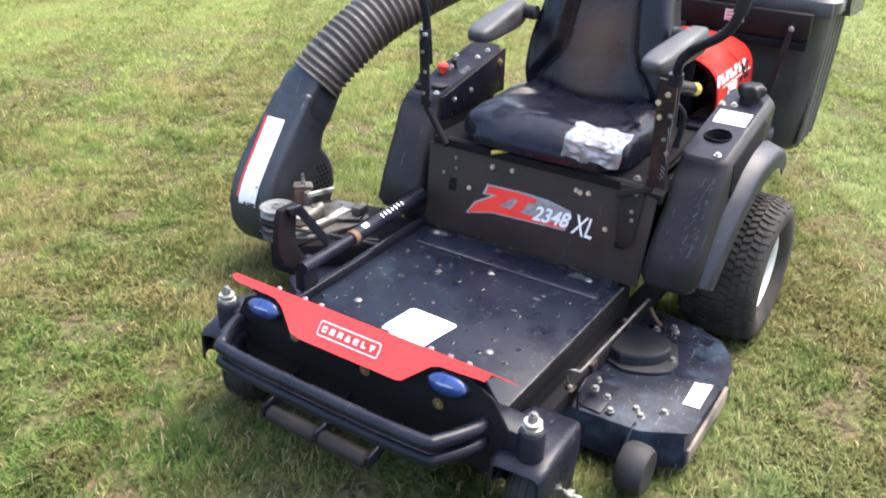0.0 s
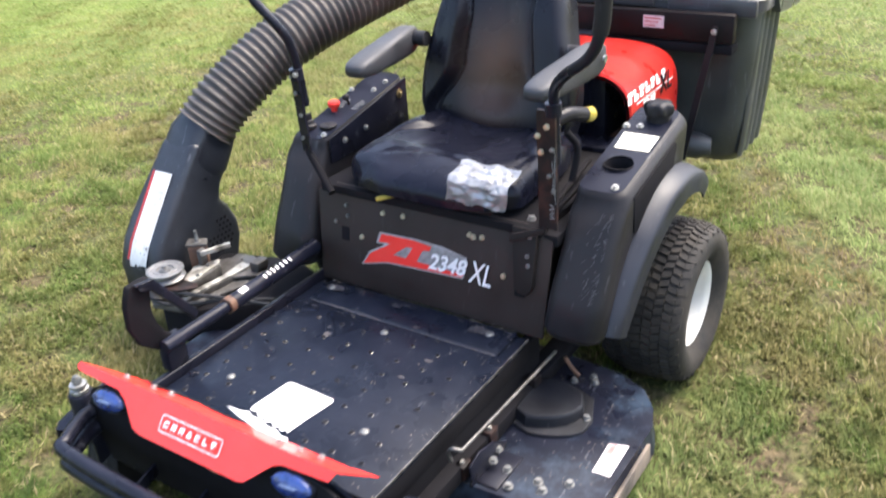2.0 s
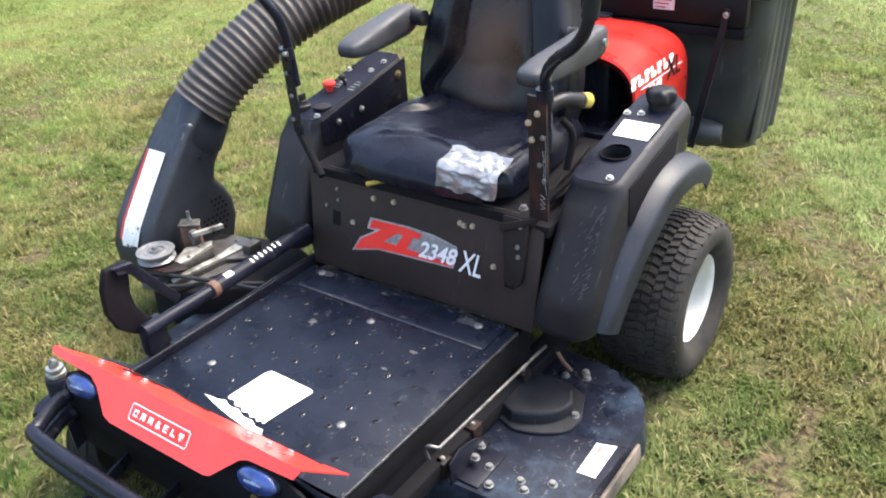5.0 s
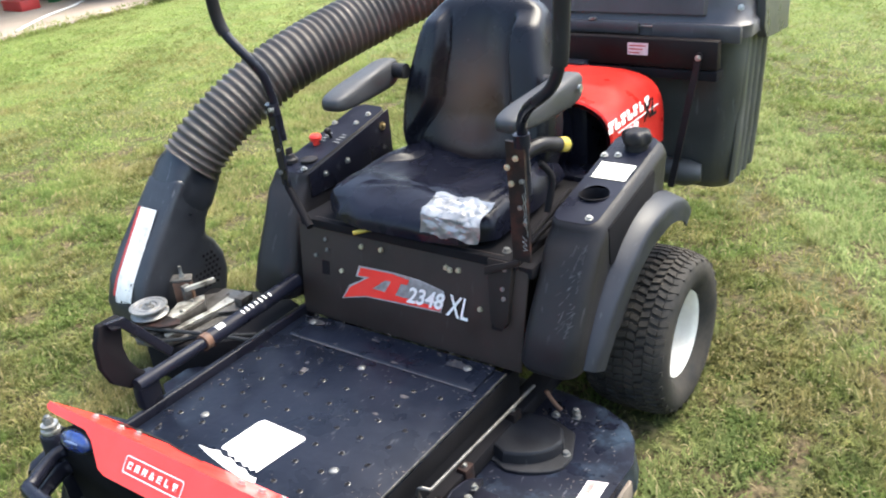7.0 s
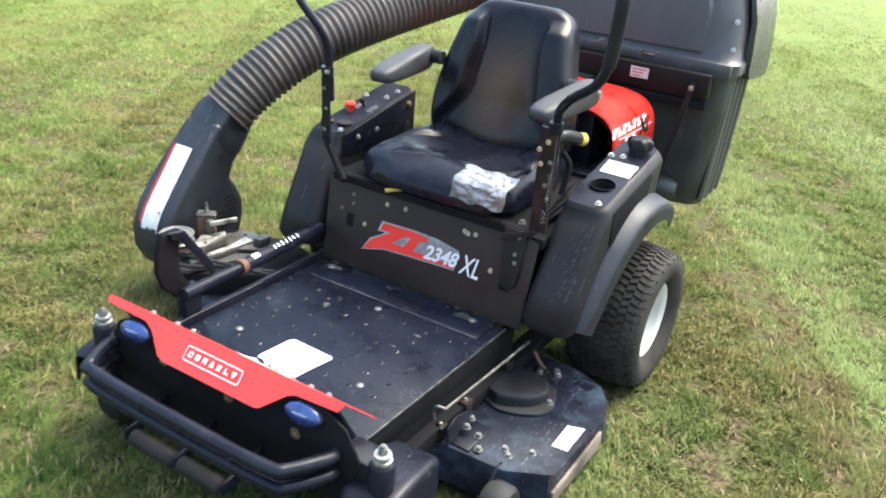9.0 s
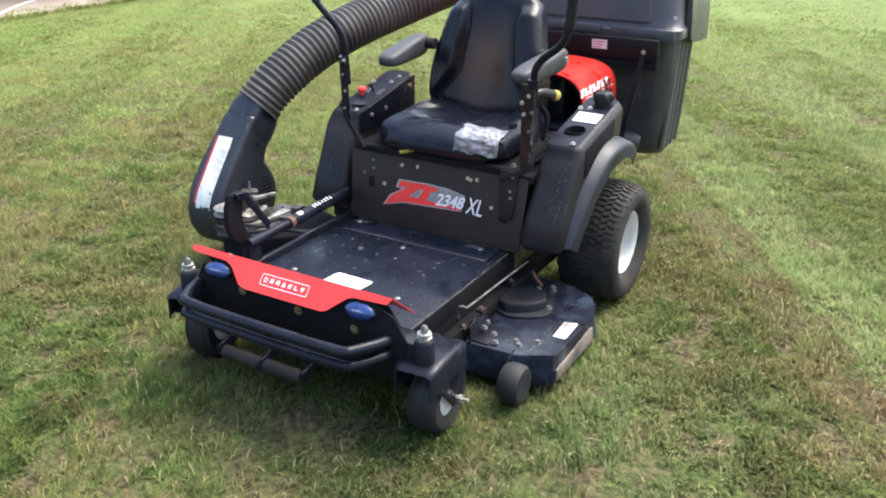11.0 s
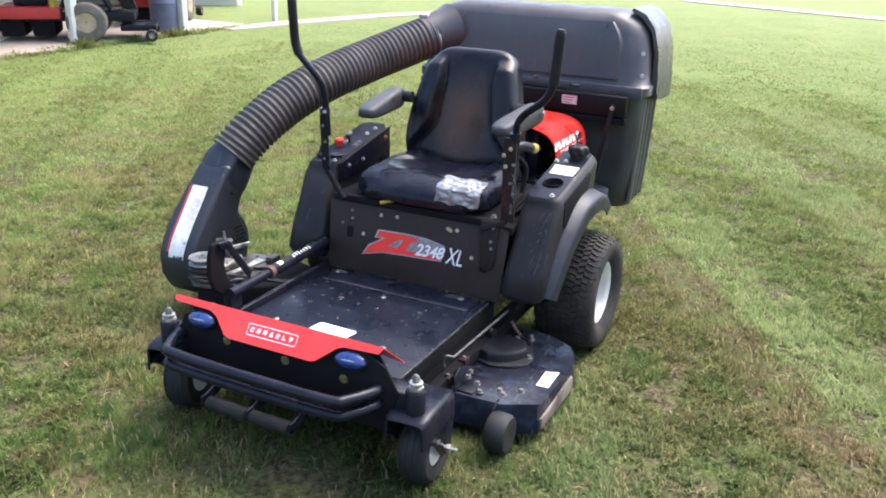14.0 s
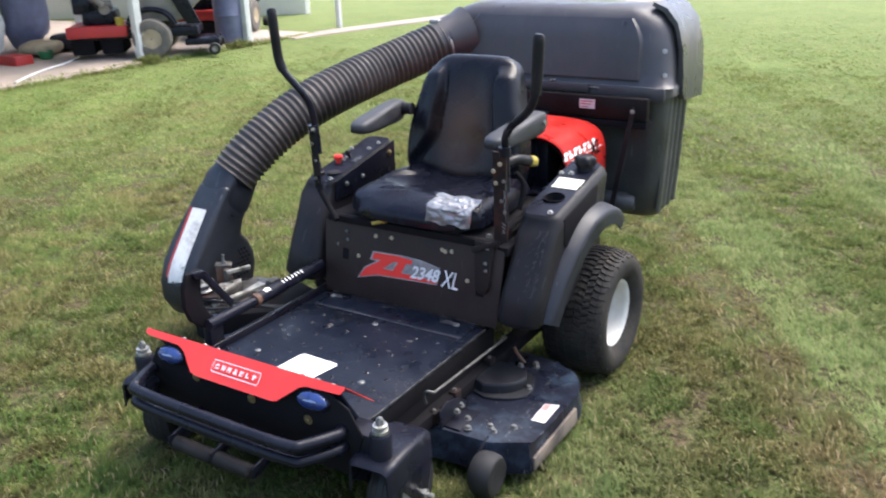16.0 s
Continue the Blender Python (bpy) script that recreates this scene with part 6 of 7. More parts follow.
part("engine_guard", box(-0.34, 0.34, 1.30, 1.40, 0.56, 0.60, 0.004), M_BLACK, mower)
part("rear_frame", box(-0.30, 0.30, 1.25, 1.80, 0.24, 0.40, 0.01), M_BLACK, mower)
part("fan_housing", tube([(-0.0, 1.38, 0.70), (0.0, 1.42, 0.70)], 0.20, 28), M_BLACK, eng)


def on_hood(u, y, off=0.002):
    """A place on the arch: u runs from its crown (0) down the left side (1)."""
    a = math.pi / 2 * (1 - u)
    x, z = 0.335 * math.cos(a) ** 0.42, 0.58 + 0.224 * math.sin(a) ** 0.42
    n = Vector(((x / 0.335) ** 3.76 / 0.335, 0, ((z - 0.58) / 0.224) ** 3.76 / 0.224)).normalized()
    return Vector((x, y, z)) + n * off


def hood_patch(u0, u1, y0, y1, skew=0.0, off=0.0016):
    b = bmesh.new()
    rows = []
    for i in range(5):
        u = u0 + (u1 - u0) * i / 4
        rows.append([on_hood(u, yy + skew * (u - u0), off) for yy in (y0, y1)])
    rings(rows, False, False, b)
    return b


b = bmesh.new()
for k, w in enumerate((0.034, 0.033, 0.033, 0.033, 0.030, 0.028, 0.030)):
    y = 1.352 + k * 0.0425
    joined(b, hood_patch(0.695, 0.745, y + 0.008, y + 0.008 + w * (0.45 if k % 2 else 1.0), -0.12, 0.0032))
    joined(b, hood_patch(0.755, 0.805, y, y + w * (1.0 if k % 2 else 0.75), -0.12, 0.0032))
part("logo_block", b, M_WHITE, hood, "white slanted lettering blocks")
part("logo_line", hood_patch(0.835, 0.845, 1.40, 1.69, 0, 0.0034), M_WHITE, hood)


def hood_text(text, size, u, y, material, name, shear, label):
    """Letters lying on the arch: they read towards the rear, their feet down the slope."""
    p, up = on_hood(u, y, 0.0042), (on_hood(u - 0.07, y) - on_hood(u, y)).normalized()
    along = Vector((0, 1, 0))
    out = along.cross(up)
    mat4 = Matrix((along, up, out)).transposed().to_4x4()
    return lettering(text, size, material, Matrix.Translation(p) @ mat4, hood, name, shear, label, bold=0.0008)


hood_text("2348", 0.046, 0.930, 1.44, M_WHITE, "model_number", 0.25, "small white model number")
hood_text("XL", 0.078, 0.900, 1.575, M_DARK, "model_letters", 0.25, "black model letters")

# rear bagger: frame, two bins, one moulded lid
M_BAR = mat("rust-tinged black bar paint", (0.0125, 0.0092, 0.0088), 0.55, spec=0.14, dust=0.5, dust_color=(0.045, 0.020, 0.016), dust_scale=7, dust_lo=0.48, dust_hi=0.7)
frame_bar = part("bagger_frame", box(-0.52, 0.475, 1.80, 1.835, 0.785, 0.875, 0.006), M_BAR, mower, "rust-tinged bagger frame bar")
part("frame_step", box(-0.52, 0.475, 1.80, 1.86, 0.752, 0.782, 0.004), M_DARK, frame_bar)
part("frame_post", box(-0.06, 0.06, 1.74, 1.79, 0.30, 0.80, 0.005), M_BLACK, frame_bar)
arm_bm = rings([[(x - w, y - 0.004, z), (x + w, y - 0.004, z), (x + w, y + 0.004, z), (x - w, y + 0.004, z)] for x, y, z, w in ((0.421, 1.790, 0.842, 0.006), (0.420, 1.790, 0.834, 0.010), (0.413, 1.788, 0.78, 0.0105), (0.378, 1.770, 0.56, 0.0105), (0.355, 1.758, 0.41, 0.0105))], True, True)
part("frame_arm", arm_bm, M_PLASTIC, frame_bar, "flat black brace, dusty")
same_part("frame_bolt", BOLT, facing((0.420, 1.7855, 0.826), (0, -1, 0)), frame_bar)
b = bmesh.new()
b.faces.new([b.verts.new(p) for p in ((0.188, 1.7975, 0.860), (0.256, 1.7975, 0.860), (0.256, 1.7975, 0.822), (0.188, 1.7975, 0.822))])
lb = part("frame_label", b, M_CREAMGREY, frame_bar, "small white label with red print")
b = bmesh.new()
for k in range(3):
    z = 0.853 - 0.011 * k
    b.faces.new([b.verts.new((x, 1.7968, zz)) for x, zz in ((0.194, z), (0.248 - 0.01 * k, z), (0.248 - 0.01 * k, z - 0.004), (0.194, z - 0.004))])
part("label_print", b, M_RED_DULL, lb)


def bin_rows(x0, x1):
    rows = []
    for z, ins, back_in in ((0.325, 0.10, 0.06), (0.335, 0.075, 0.045), (0.375, 0.045, 0.03), (0.50, 0.030, 0.02), (0.70, 0.012, 0.01), (0.86, 0.0, 0.0), (0.875, -0.004, 0.0)):
        pts = round_rect(x0 + ins * 0.6, x1 - ins * 0.6, 1.90 + ins, 2.27 - back_in, 0.07, 5)
        # shallow upright flutes along the sides
        rows.append([(x - 0.010 * (1 if (x > x1 - ins * 0.6 - 0.001 and int(k * 1.0) % 2 == 0) else 0), y, z) for k, (x, y) in enumerate(pts)])
    return rows


for x0, x1 in ((0.02, 0.512), (-0.512, -0.02)):
    bn = part("bagger_bin", rings(bin_rows(x0, x1), True, True), M_BIN, mower, "black moulded grass bin", 45)
    if x0 > 0:
        for y in (1.99, 2.055, 2.12, 2.185):
            rows = []
            for z, xx in ((0.36, x1 - 0.032), (0.50, x1 - 0.020), (0.70, x1 - 0.009), (0.86, x1 - 0.002)):
                rows.append([(xx - 0.004, y - 0.026, z), (xx + 0.003, y - 0.016, z), (xx + 0.006, y, z), (xx + 0.003, y + 0.016, z), (xx - 0.004, y + 0.026, z)])
            part("bin_flute", rings(rows, True, True), M_BIN, bn)
        part("bin_foot", tube([(0.20, 1.91, 0.405), (0.36, 1.905, 0.405), (0.40, 1.915, 0.405)], 0.045, 16, radii=[0.045, 0.045, 0.03]), M_BIN, bn)


def lid_ring(z, x0, x1, y0, y1, r):
    return [(x, y, z) for x, y in round_rect(x0, x1, y0, y1, r, 6)]


LZ = [(0.868, -0.575, 0.540, 1.868, 2.27, 0.06), (0.905, -0.575, 0.540, 1.868, 2.27, 0.06), (0.918, -0.560, 0.527, 1.882, 2.265, 0.07), (0.96, -0.556, 0.523, 1.890, 2.26, 0.09), (1.04, -0.552, 0.516, 1.900, 2.25, 0.10),
      (1.12, -0.540, 0.500, 1.914, 2.24, 0.11), (1.165, -0.520, 0.475, 1.930, 2.22, 0.11), (1.195, -0.485, 0.440, 1.955, 2.20, 0.11), (1.212, -0.435, 0.390, 1.985, 2.17, 0.09), (1.217, -0.35, 0.31, 2.03, 2.13, 0.05)]
lid = part("bagger_lid", rings([lid_ring(*q) for q in LZ], True, True), M_LID, mower, "black moulded bagger lid with raised front panel", 45)
# rear skirt of the lid that hangs lower at the sides
sk = bmesh.new()
rows = []
for y, z in ((1.99, 0.880), (2.02, 0.842), (2.08, 0.834), (2.16, 0.828), (2.265, 0.822)):
    hi = 1.205 - 0.0 * y
    rows.append([(x - 0.012, y, zz) for x, zz in ((0.540, z), (0.566, z), (0.566, 0.93), (0.557, 1.05), (0.530, 1.15), (0.485, 1.205), (0.430, 1.228), (0.420, 1.215), (0.47, 1.19), (0.52, 1.13), (0.54, 1.04))])
rings(rows, True, True, sk)
part("lid_side_band", sk, M_BAND, lid, "", 40)
for x0, x1, z0 in ((-0.53, 0.20, 0.872), (0.245, 0.525, 0.856)):
    part("lid_lip", box(x0, x1, 1.850, 1.870, z0, 0.912, 0.008), M_LID, lid)
part("lid_latch", box(0.20, 0.245, 1.862, 1.872, 0.895, 0.900, 0.001), M_ZINC, lid, "bright latch strip")
part("lid_latch", box(0.03, 0.05, 1.845, 1.870, 0.914, 0.920, 0.001), M_ZINC, lid)
b = bmesh.new()
rows = []
for i in range(9):
    z = 0.935 + 0.235 * i / 8
    yb = 1.886 + (z - 0.935) * 0.14 + max(0, z - 1.12) * 0.35
    hw = 0.34 - (0.05 * ((z - 1.06) / 0.11) ** 2 if z > 1.06 else 0)
    rows.append([(-0.06 - hw - 0.012, yb + 0.004, z), (-0.06 - hw, yb - 0.012, z), (-0.06, yb - 0.014, z), (0.06 + hw, yb - 0.012, z), (0.06 + hw + 0.012, yb + 0.004, z)])
rings(rows, False, False, b)
bmesh.ops.solidify(b, geom=b.faces[:], thickness=0.004)
part("lid_front_panel", b, M_LID, lid, "", 30)
coup = tube([(-0.515, 1.815, 1.045), (-0.485, 1.86, 1.064), (-0.455, 1.90, 1.078), (-0.43, 1.94, 1.09)], 0.09, 32, radii=[0.094, 0.096, 0.10, 0.115])
part("lid_inlet", coup, M_LID, lid, "grey black hose inlet collar")
part("inlet_clamp", box(-0.535, -0.490, 1.80, 1.84, 1.135, 1.155, 0.004), M_ZINC, lid)
for x, z in ((-0.335, 1.125), (0.50, 1.05), (0.505, 0.955)):
    same_part("lid_bolt", BOLT, facing((x, 1.905 + (0.02 if z > 1.1 else 0), z), (0.2 if x > 0 else 0, -1, 0.2)), lid)


# dry clippings and grit lying on the step and the deck
M_GRIT = mat("dry clippings and grit", (0.15, 0.125, 0.10), 0.8, vary=0.5, scale=60)


def litter(count, seed):
    r = random.Random(seed)
    verts, faces = [], []
    for _ in range(count):
        u = r.random()
        if u < 0.30:      # along the rear of the step
            x, y, z = r.uniform(-0.32, 0.32), 0.742 - abs(r.gauss(0, 0.03)), 0.3125
            if y < 0.70:
                y, z = 0.622 - abs(r.gauss(0, 0.02)), 0.3028
        elif u < 0.50:    # along the sides of the step
            x, y, z = (0.330 - abs(r.gauss(0, 0.03))) * r.choice((-1, 1)), r.uniform(0.10, 0.61), 0.3028
        elif u < 0.62:
            x, y, z = r.uniform(-0.32, 0.32), r.uniform(0.10, 0.61), 0.3028
        else:             # on the deck beside the step
            x, y, z = r.uniform(0.36, 0.62), r.uniform(0.40, 0.86), 0.1425
            if 0.31 < x < 0.535 and 0.56 < y < 0.805 or x > 0.59 and 0.52 < y < 0.67:
                continue
        a, ln, w = r.uniform(0, math.pi), r.uniform(0.002, 0.008), r.uniform(0.0008, 0.0022)
        c, s = math.cos(a), math.sin(a)
        k = len(verts)
        for p, q, h in ((-1, -1, 0), (1, -1, 0), (1, 1, 0), (-1, 1, 0), (0, 0, 1)):
            verts.append((x + p * ln / 2 * c - q * w / 2 * s, y + p * ln / 2 * s + q * w / 2 * c, z + h * r.uniform(0.0006, 0.0016)))
        faces += [(k, k + 1, k + 4), (k + 1, k + 2, k + 4), (k + 2, k + 3, k + 4), (k + 3, k, k + 4)]
    me = bpy.data.meshes.new("dry_clippings")
    me.from_pydata(verts, [], faces)
    me.materials.append(M_GRIT)
    return new("dry_clippings", me)


tagged(litter(380, 17), "dry grass clippings and grit on the black deck", "clippings", kind="stuff")

# ---- carport edge beyond the lawn ----
slab = box(-15.0, -7.45, -2.0, 9.0, -0.12, 0.035, 0.012)
tagged(finish("pavement", slab, M_CONCRETE), "pale dusty concrete slab along the lawn", "pavement", kind="structure")
tagged(finish("path", prism([(-7.60, 8.50), (-7.20, 8.40), (-6.95, 9.6), (-6.35, 11.7), (-5.2, 13.9), (-3.0, 16.0), (-3.2, 16.35), (-5.6, 14.2), (-6.75, 11.9), (-7.35, 9.7)], "z", -0.05, 0.02, 0.008), M_CONCRETE), "narrow pale concrete path through the lawn", "path", kind="structure")
tagged(finish("road", prism([(-3.0, 19.0), (1.0, 17.3), (9.0, 15.2), (9.0, 15.8), (1.0, 18.0), (-3.0, 19.8)], "z", -0.05, 0.02, 0.008), M_CONCRETE), "far pale concrete track", "road", kind="structure")
# pale line across the slab, built as a thin tube
tagged(finish("cable", tube(smooth_line([(-7.55, 4.15, 0.045), (-8.0, 4.75, 0.045), (-8.35, 5.4, 0.045), (-8.85, 6.0, 0.045), (-9.3, 6.3, 0.045)], 6), 0.012, 8), M_PAINTWHITE), "thin white line along the concrete", "cable")
bw = prism([(-15.0, 9.05), (-9.58, 11.43), (-9.58, 11.58), (-15.0, 9.2)], "z", 0.0, 2.6, 0.01)
tagged(finish("wall_north", bw, M_WALLWHITE), "white clad shed wall", "wall", kind="structure")
tagged(finish("wall_west", box(-15.15, -15.0, -2.0, 8.0, 0.0, 2.6, 0.01), M_WALLWHITE), "white clad shed wall", "wall", kind="structure")
for x, y, w in ((-7.66, 5.98, 0.10), (-7.50, 7.74, 0.10), (-7.45, 9.76, 0.075)):
    p = box(x - w / 2, x + w / 2, y - w / 2, y + w / 2, 0.0, 2.4, 0.006)
    tagged(finish("carport_post", p, M_PAINTWHITE), "white painted square timber post at the slab edge", "post", group="carport posts")
tagged(finish("ceiling", box(-15.0, -7.35, -2.0, 8.2, 2.4, 2.5, 0.01), M_WALLWHITE), "white carport roof over the slab", "roof", kind="structure")
drum = spun([(0.035, 0.01), (0.036, 0.185), (0.06, 0.195), (0.40, 0.195), (0.42, 0.202), (0.44, 0.195), (0.80, 0.195), (0.82, 0.202), (0.84, 0.195), (1.16, 0.195), (1.19, 0.185), (1.20, 0.02)], (-7.72, 7.62, 0), "z", 32, cap=True)
tagged(finish("drum", drum, M_BLUEGREY), "blue-grey plastic drum on the slab", "drum")


def parked_machine(m, label, grey):
    """A small ride-on machine seen from afar: red frame, engine, hopper, wheels."""
    e = tagged(new("ride_on_machine"), label, "mower")
    e.matrix_basis = m
    part("red_frame", box(-0.36, 0.44, -0.06, 0.68, 0.28, 0.42, 0.02), M_RED_DULL, e, "red painted frame")
    part("chassis", box(-0.34, 0.34, 0.0, 1.55, 0.24, 0.36, 0.02), M_BLACK, e)
    part("engine", box(-0.24, 0.26, 0.12, 0.52, 0.42, 0.60, 0.04), M_BLACK, e)
    part("cylinder_head", box(-0.02, 0.24, 0.02, 0.24, 0.56, 0.76, 0.03), M_BLACK, e)
    part("blower_shroud", spun([(0, 0.02), (0, 0.13), (0.05, 0.15), (0.10, 0.14), (0.12, 0.03)], (-0.10, 0.30, 0.60), "z", 18, cap=True), M_ALU, e, "dull metal engine shroud")
    part("muffler", rod((0.06, 0.42, 0.62), (0.30, 0.42, 0.62), 0.07, 14), M_GREYMACH, e)
    part("air_filter", rod((0.12, 0.16, 0.76), (0.12, 0.16, 0.98), 0.10, 16), M_DARK, e)
    part("exhaust", tube(smooth_line([(0.20, 0.30, 0.70), (0.33, 0.34, 0.74), (0.36, 0.44, 0.66)], 4), 0.04, 12), M_GREYMACH, e)
    part("fuel_cap", rod((0.38, 0.60, 0.42), (0.38, 0.60, 0.52), 0.05, 14), M_YELLOW, e, "yellow cap")
    for y in (0.10, 0.46):
        part("belly_box", box(-0.28, 0.34, y - 0.14, y + 0.14, 0.06, 0.27, 0.03), M_DARK, e)
    hop = prism([(0.80, 0.44), (1.36, 0.44), (1.62, 0.70), (1.50, 1.25), (0.78, 1.25), (0.72, 0.80)], "x", -0.34, 0.36, 0.03)
    part("hopper", hop, grey, e, "dusty grey steel hopper")
    part("side_chute", prism([(1.42, 0.40), (1.60, 0.40), (1.30, 1.10), (1.10, 1.06)], "x", 0.36, 0.42, 0.01), M_BLACK, e)
    part("mudguard", tube(smooth_line([(0.40, 0.70, 0.42), (0.40, 0.78, 0.54), (0.40, 0.98, 0.60), (0.40, 1.18, 0.54), (0.40, 1.28, 0.40)], 5), 0.035, 8), M_BLACK, e)
    part("tail_step", box(-0.30, 0.34, 1.36, 1.80, 0.12, 0.20, 0.015), M_BLACK, e)
    for sx in (-1, 1):
        for y, r, w, mt in ((0.98, 0.245, 0.10, M_TYRE_GREY), (1.74, 0.075, 0.045, M_TYRE_BLACK)):
            x = sx * 0.44
            t = spun([(-w, r * 0.52), (-w * 1.08, r * 0.75), (-w * 0.95, r * 0.93), (-w * 0.6, r), (w * 0.6, r), (w * 0.95, r * 0.93), (w * 1.08, r * 0.75), (w, r * 0.52)], (x, y, r), n=32)
            wt = part("wheel", t, mt, e)
            face = [(-w, r * 0.5), (-w * 0.7, r * 0.42), (w * 0.7, r * 0.42), (w, r * 0.5), (w * 0.96, r * 0.35), (w * 0.8, r * 0.12), (w * 0.8, 0.01)]
            part("rim", spun([(sx * a, c) for a, c in face], (x, y, r), n=24), M_TAN if r > 0.2 else M_GREYMACH, wt, "tan rim" if r > 0.2 else "")
    return e


parked_machine(pose(-8.61, 5.81, 0.035, 0, 0, -48), "dusty red and grey ride-on machine parked on the slab", M_GREYMACH)
parked_machine(pose(-8.40, 7.70, 0.035, 0, 0, 25), "red and white ride-on mower parked behind a drum", M_WALLWHITE)


def sack(name, c, r, material, label, cat, seed):
    def lump(p):
        return p * (1 + 0.22 * noise.noise(p * 5 + Vector((seed, 0, 0))))
    b = ball((0, 0, 0), r, 28, 16, power=0.8, fn=lump)
    o = finish(name, b, material, None, "", 60)
    o.location = c
    low = min((v.co.z for v in o.data.vertices))
    o.location.z = 0.035 - low
    return tagged(o, label, cat)


sack("sack", (-9.35, 5.72, 0), (0.30, 0.24, 0.10), M_TAN, "tan canvas heap on the slab", "sack", 1)
sack("bag", (-10.05, 5.45, 0), (0.20, 0.2, 0.36), M_PAINTWHITE, "white plastic bag standing on the slab", "bag", 2)
sack("bin_liner", (-10.0, 6.0, 0), (0.26, 0.3, 0.46), M_BLUEGREY, "dark purple-grey sack standing on the slab", "sack", 3)
sack("tarpaulin", (-9.45, 6.25, 0), (0.24, 0.3, 0.12), M_BLACK, "black folded tarpaulin on the slab", "tarpaulin", 5)
tagged(finish("crate", box(-9.15, -8.75, 4.95, 5.2, 0.035, 0.15, 0.01), M_RED_DULL), "red plastic crate on the slab", "crate")
tagged(finish("tub", spun([(0.036, 0.02), (0.037, 0.08), (0.13, 0.10), (0.135, 0.09), (0.06, 0.07)], (-9.0, 5.55, 0), "z", 20, cap=True), M_GREENP), "small green plastic tub", "tub")
tagged(finish("board", prism([(-0.16, 0.0), (0.16, 0.0), (0.16, 1.8), (-0.16, 1.8)], "y", 0, 0.03, 0.004), M_PAINTWHITE), "white board standing upright on the slab", "board").matrix_basis = pose(-10.1, 7.05, 0.036, 0, 0, 50)

# ---- grass blades, denser round the mower ----
def value_noise(x, y, cell, seed):
    rs = np.random.RandomState(seed)
    tab = rs.rand(256, 256)
    u, v = x / cell, y / cell
    i, j = np.floor(u).astype(int), np.floor(v).astype(int)
    f, g = u - i, v - j
    f, g = f * f * (3 - 2 * f), g * g * (3 - 2 * g)
    i0, i1, j0, j1 = i % 256, (i + 1) % 256, j % 256, (j + 1) % 256
    return (tab[i0, j0] * (1 - f) + tab[i1, j0] * f) * (1 - g) + (tab[i0, j1] * (1 - f) + tab[i1, j1] * f) * g


def bare(x, y):
    """Thin cover: bare soil before the bumper, the worn wheel strip, small scattered spots."""
    spot = np.exp(-(((x - 0.12) / 0.24) ** 2 + ((y + 0.12) / 0.17) ** 2)) + 0.7 * np.exp(-(((x - 0.22) / 0.20) ** 2 + ((y + 0.36) / 0.08) ** 2))
    d = (x - 0.346) * 0.843 + (y - 2.528) * 0.538
    strip = np.exp(-((d - 0.09) / 0.10) ** 2) * (y < 3.1) * 0.70
    scatter = np.clip((value_noise(x, y, 0.45, 5) - 0.72) * 4, 0, 1) * 0.8
    return np.clip(spot + strip + scatter, 0, 0.93)


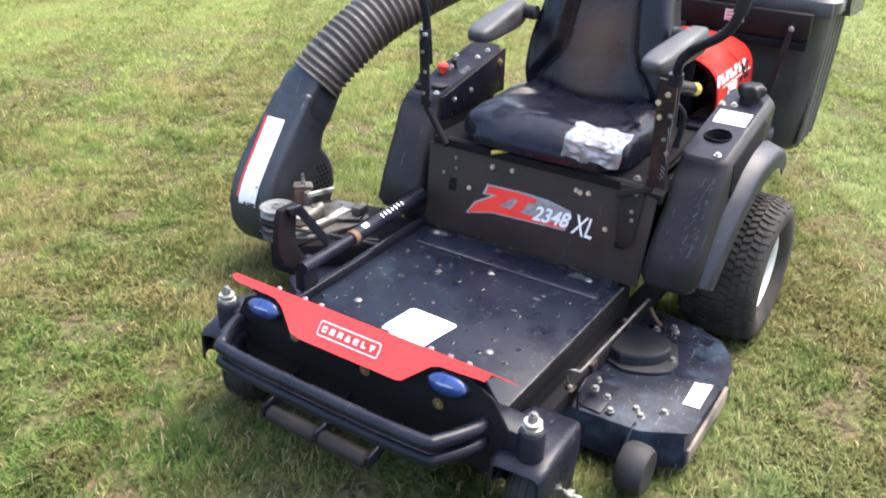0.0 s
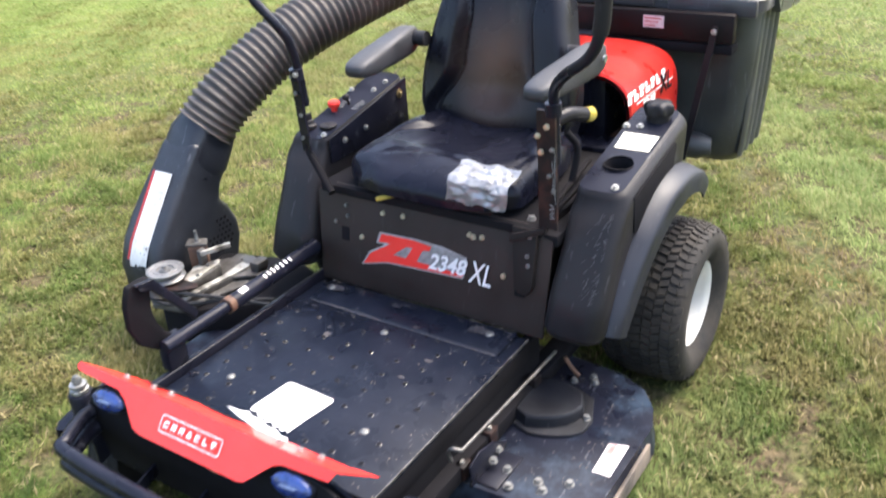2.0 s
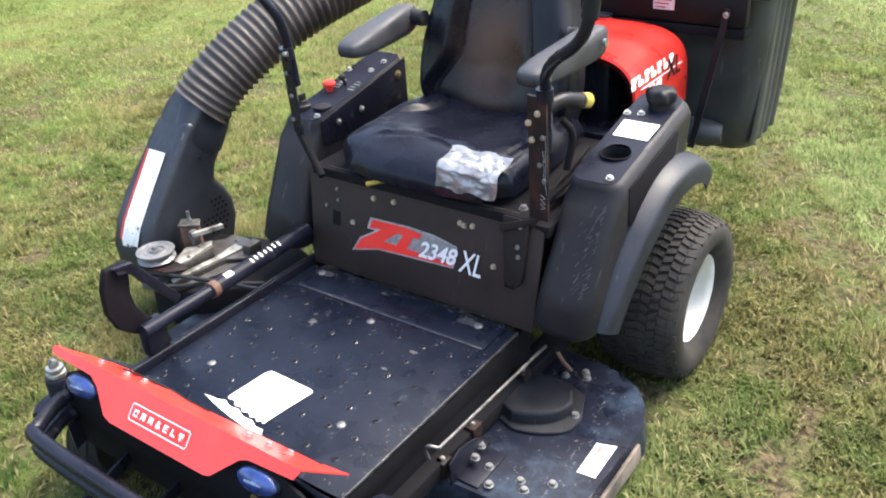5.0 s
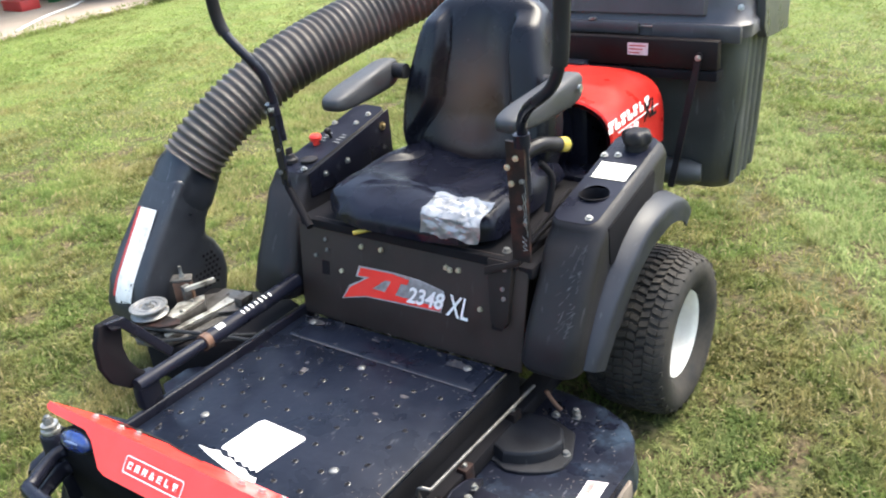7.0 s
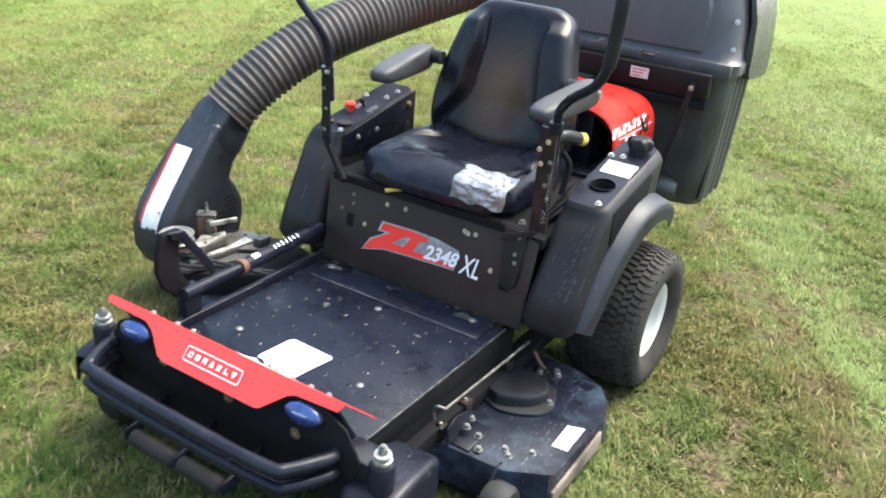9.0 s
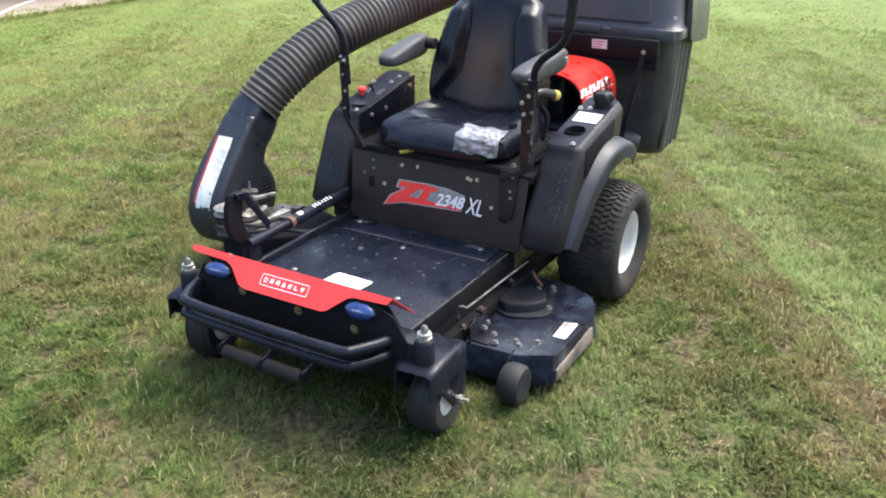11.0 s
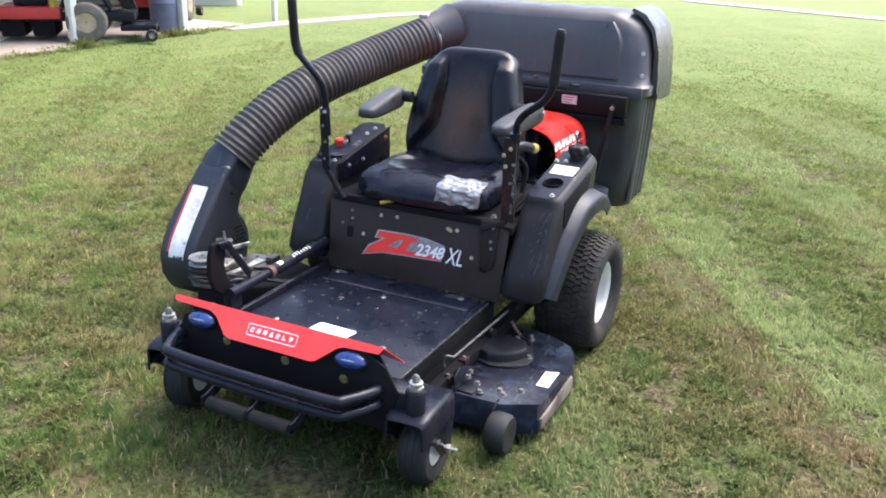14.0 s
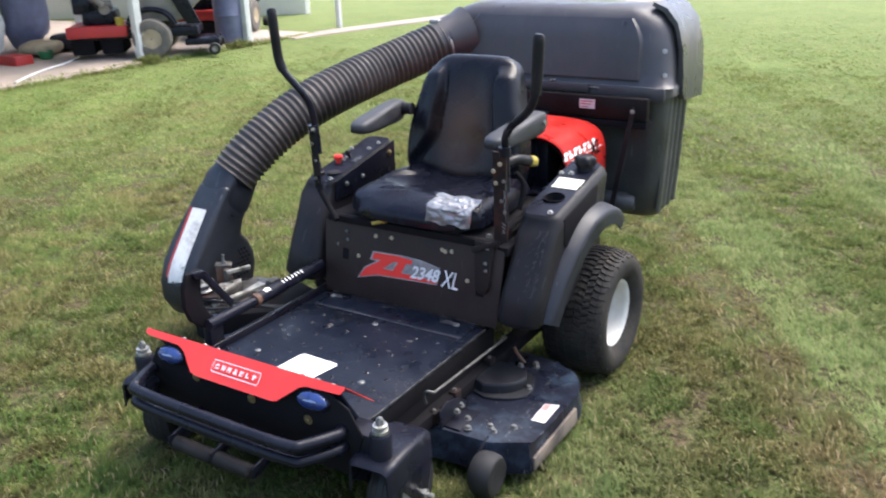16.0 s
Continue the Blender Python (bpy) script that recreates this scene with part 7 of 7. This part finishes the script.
def blades(name, count, area, size, width, seed, segments):
    rs = np.random.RandomState(seed)
    x0, x1, y0, y1 = area
    x, y = rs.uniform(x0, x1, count), rs.uniform(y0, y1, count)
    keep = rs.rand(count) > bare(x, y)
    tuft = 0.30 * value_noise(x, y, 0.19, 17) + 0.38 * value_noise(x, y, 0.085, 9) + 0.32 * value_noise(x, y, 0.035, 13)
    keep &= rs.rand(count) < np.clip((tuft - 0.30) * 3.8, 0.10 if segments == 2 else 0.22, 1)
    if segments == 1:
        keep &= rs.rand(count) > (np.hypot(x - 1.3, y + 1.3) - 8.0) / 7.0
        keep &= ~((x > -3.0) & (x < 3.4) & (y > -1.6) & (y < 4.2))
    if y0 < 0:
        keep &= rs.rand(count) < np.minimum(y - y0, x1 - x) / 0.7 + 0.15
    x, y = x[keep], y[keep]
    n = len(x)
    clump = 0.35 * value_noise(x, y, 0.19, 17) + 0.40 * value_noise(x, y, 0.085, 9) + 0.25 * value_noise(x, y, 0.035, 13)
    ln = size * rs.uniform(0.55, 1.2, n) * ((0.20 + 1.55 * clump) if segments == 2 else (0.30 + 1.35 * clump))
    if segments == 1:
        ln *= np.clip(1.25 - (np.hypot(x - 1.3, y + 1.3) - 4.0) / 9.0, 0.45, 1.0)
    # mowing lay: blades lean along the stripes, by turns
    d = x * 0.843 + y * 0.538
    lay = np.where(np.sin(d * 2 * np.pi / 1.15 + 0.6) > 0, 1.0, -1.0)
    az = np.where(rs.rand(n) < 0.45, np.arctan2(-0.843 * lay, 0.538 * lay) + rs.normal(0, 0.6, n), rs.uniform(0, 2 * np.pi, n))
    tilt = np.radians(np.clip(rs.normal(60, 22, n), 5, 88))
    dx, dy = np.cos(az), np.sin(az)
    sx, sy = -dy, dx
    w = width * rs.uniform(0.6, 1.3, n) * np.where(rs.rand(n) < 0.15, 1.7, 1.0)
    if segments == 2:
        v = np.empty((n, 5, 3))
        t1 = tilt * 0.7
        mx, mz = ln * 0.55 * np.sin(t1), ln * 0.55 * np.cos(t1)
        t2 = np.minimum(tilt * 1.45, 1.75)
        tx, tz = mx + ln * 0.5 * np.sin(t2), mz + ln * 0.5 * np.cos(t2)
        for k, (s, along, z, ww) in enumerate(((-1, 0, 0, 1), (1, 0, 0, 1), (1, mx, mz, 0.85), (-1, mx, mz, 0.85), (0, tx, tz, 0))):
            v[:, k, 0] = x + dx * along + sx * w * 0.5 * s * ww
            v[:, k, 1] = y + dy * along + sy * w * 0.5 * s * ww
            v[:, k, 2] = z if k < 2 else np.maximum(z, 0.003)
        base = np.arange(n)[:, None] * 5
        loops = np.concatenate([base + np.array([0, 1, 2, 3]), base + np.array([3, 2, 4])], 1).ravel()
        sizes = np.tile([4, 3], n)
    else:
        v = np.empty((n, 3, 3))
        tx, tz = ln * np.sin(tilt), ln * np.cos(tilt)
        for k, (s, along, z, ww) in enumerate(((-1, 0, 0, 1), (1, 0, 0, 1), (0, tx, tz, 0))):
            v[:, k, 0] = x + dx * along + sx * w * 0.5 * s * ww
            v[:, k, 1] = y + dy * along + sy * w * 0.5 * s * ww
            v[:, k, 2] = z
        loops = (np.arange(n)[:, None] * 3 + np.array([0, 1, 2])).ravel()
        sizes = np.full(n, 3)
    me = bpy.data.meshes.new(name)
    me.vertices.add(v.shape[0] * v.shape[1])
    me.vertices.foreach_set("co", v.astype(np.float32).ravel())
    me.loops.add(len(loops))
    me.loops.foreach_set("vertex_index", loops.astype(np.int32))
    starts = np.concatenate([[0], np.cumsum(sizes)[:-1]])
    me.polygons.add(len(sizes))
    me.polygons.foreach_set("loop_start", starts.astype(np.int32))
    me.update(calc_edges=True)
    me.materials.append(M_GRASS)
    return new(name, me)


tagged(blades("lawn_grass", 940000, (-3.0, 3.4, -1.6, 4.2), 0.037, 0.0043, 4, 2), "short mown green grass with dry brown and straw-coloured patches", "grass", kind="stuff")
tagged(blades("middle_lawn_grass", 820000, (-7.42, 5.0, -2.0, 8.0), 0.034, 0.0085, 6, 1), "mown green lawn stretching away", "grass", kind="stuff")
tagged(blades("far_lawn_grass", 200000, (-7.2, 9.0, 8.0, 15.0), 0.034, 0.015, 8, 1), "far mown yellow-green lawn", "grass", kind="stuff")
tagged(blades("slab_edge_grass", 7000, (-7.60, -7.30, 2.0, 9.0), 0.075, 0.010, 31, 2), "uneven grass growing over the slab edge", "grass", kind="stuff")
tagged(blades("slab_weeds", 900, (-7.62, -7.36, 5.86, 6.12), 0.13, 0.014, 12, 2), "tall green weeds round a post", "weeds", kind="stuff")
tagged(blades("drum_weeds", 700, (-7.52, -7.34, 7.30, 7.72), 0.13, 0.014, 14, 2), "tall green weeds by the slab edge", "weeds", kind="stuff")
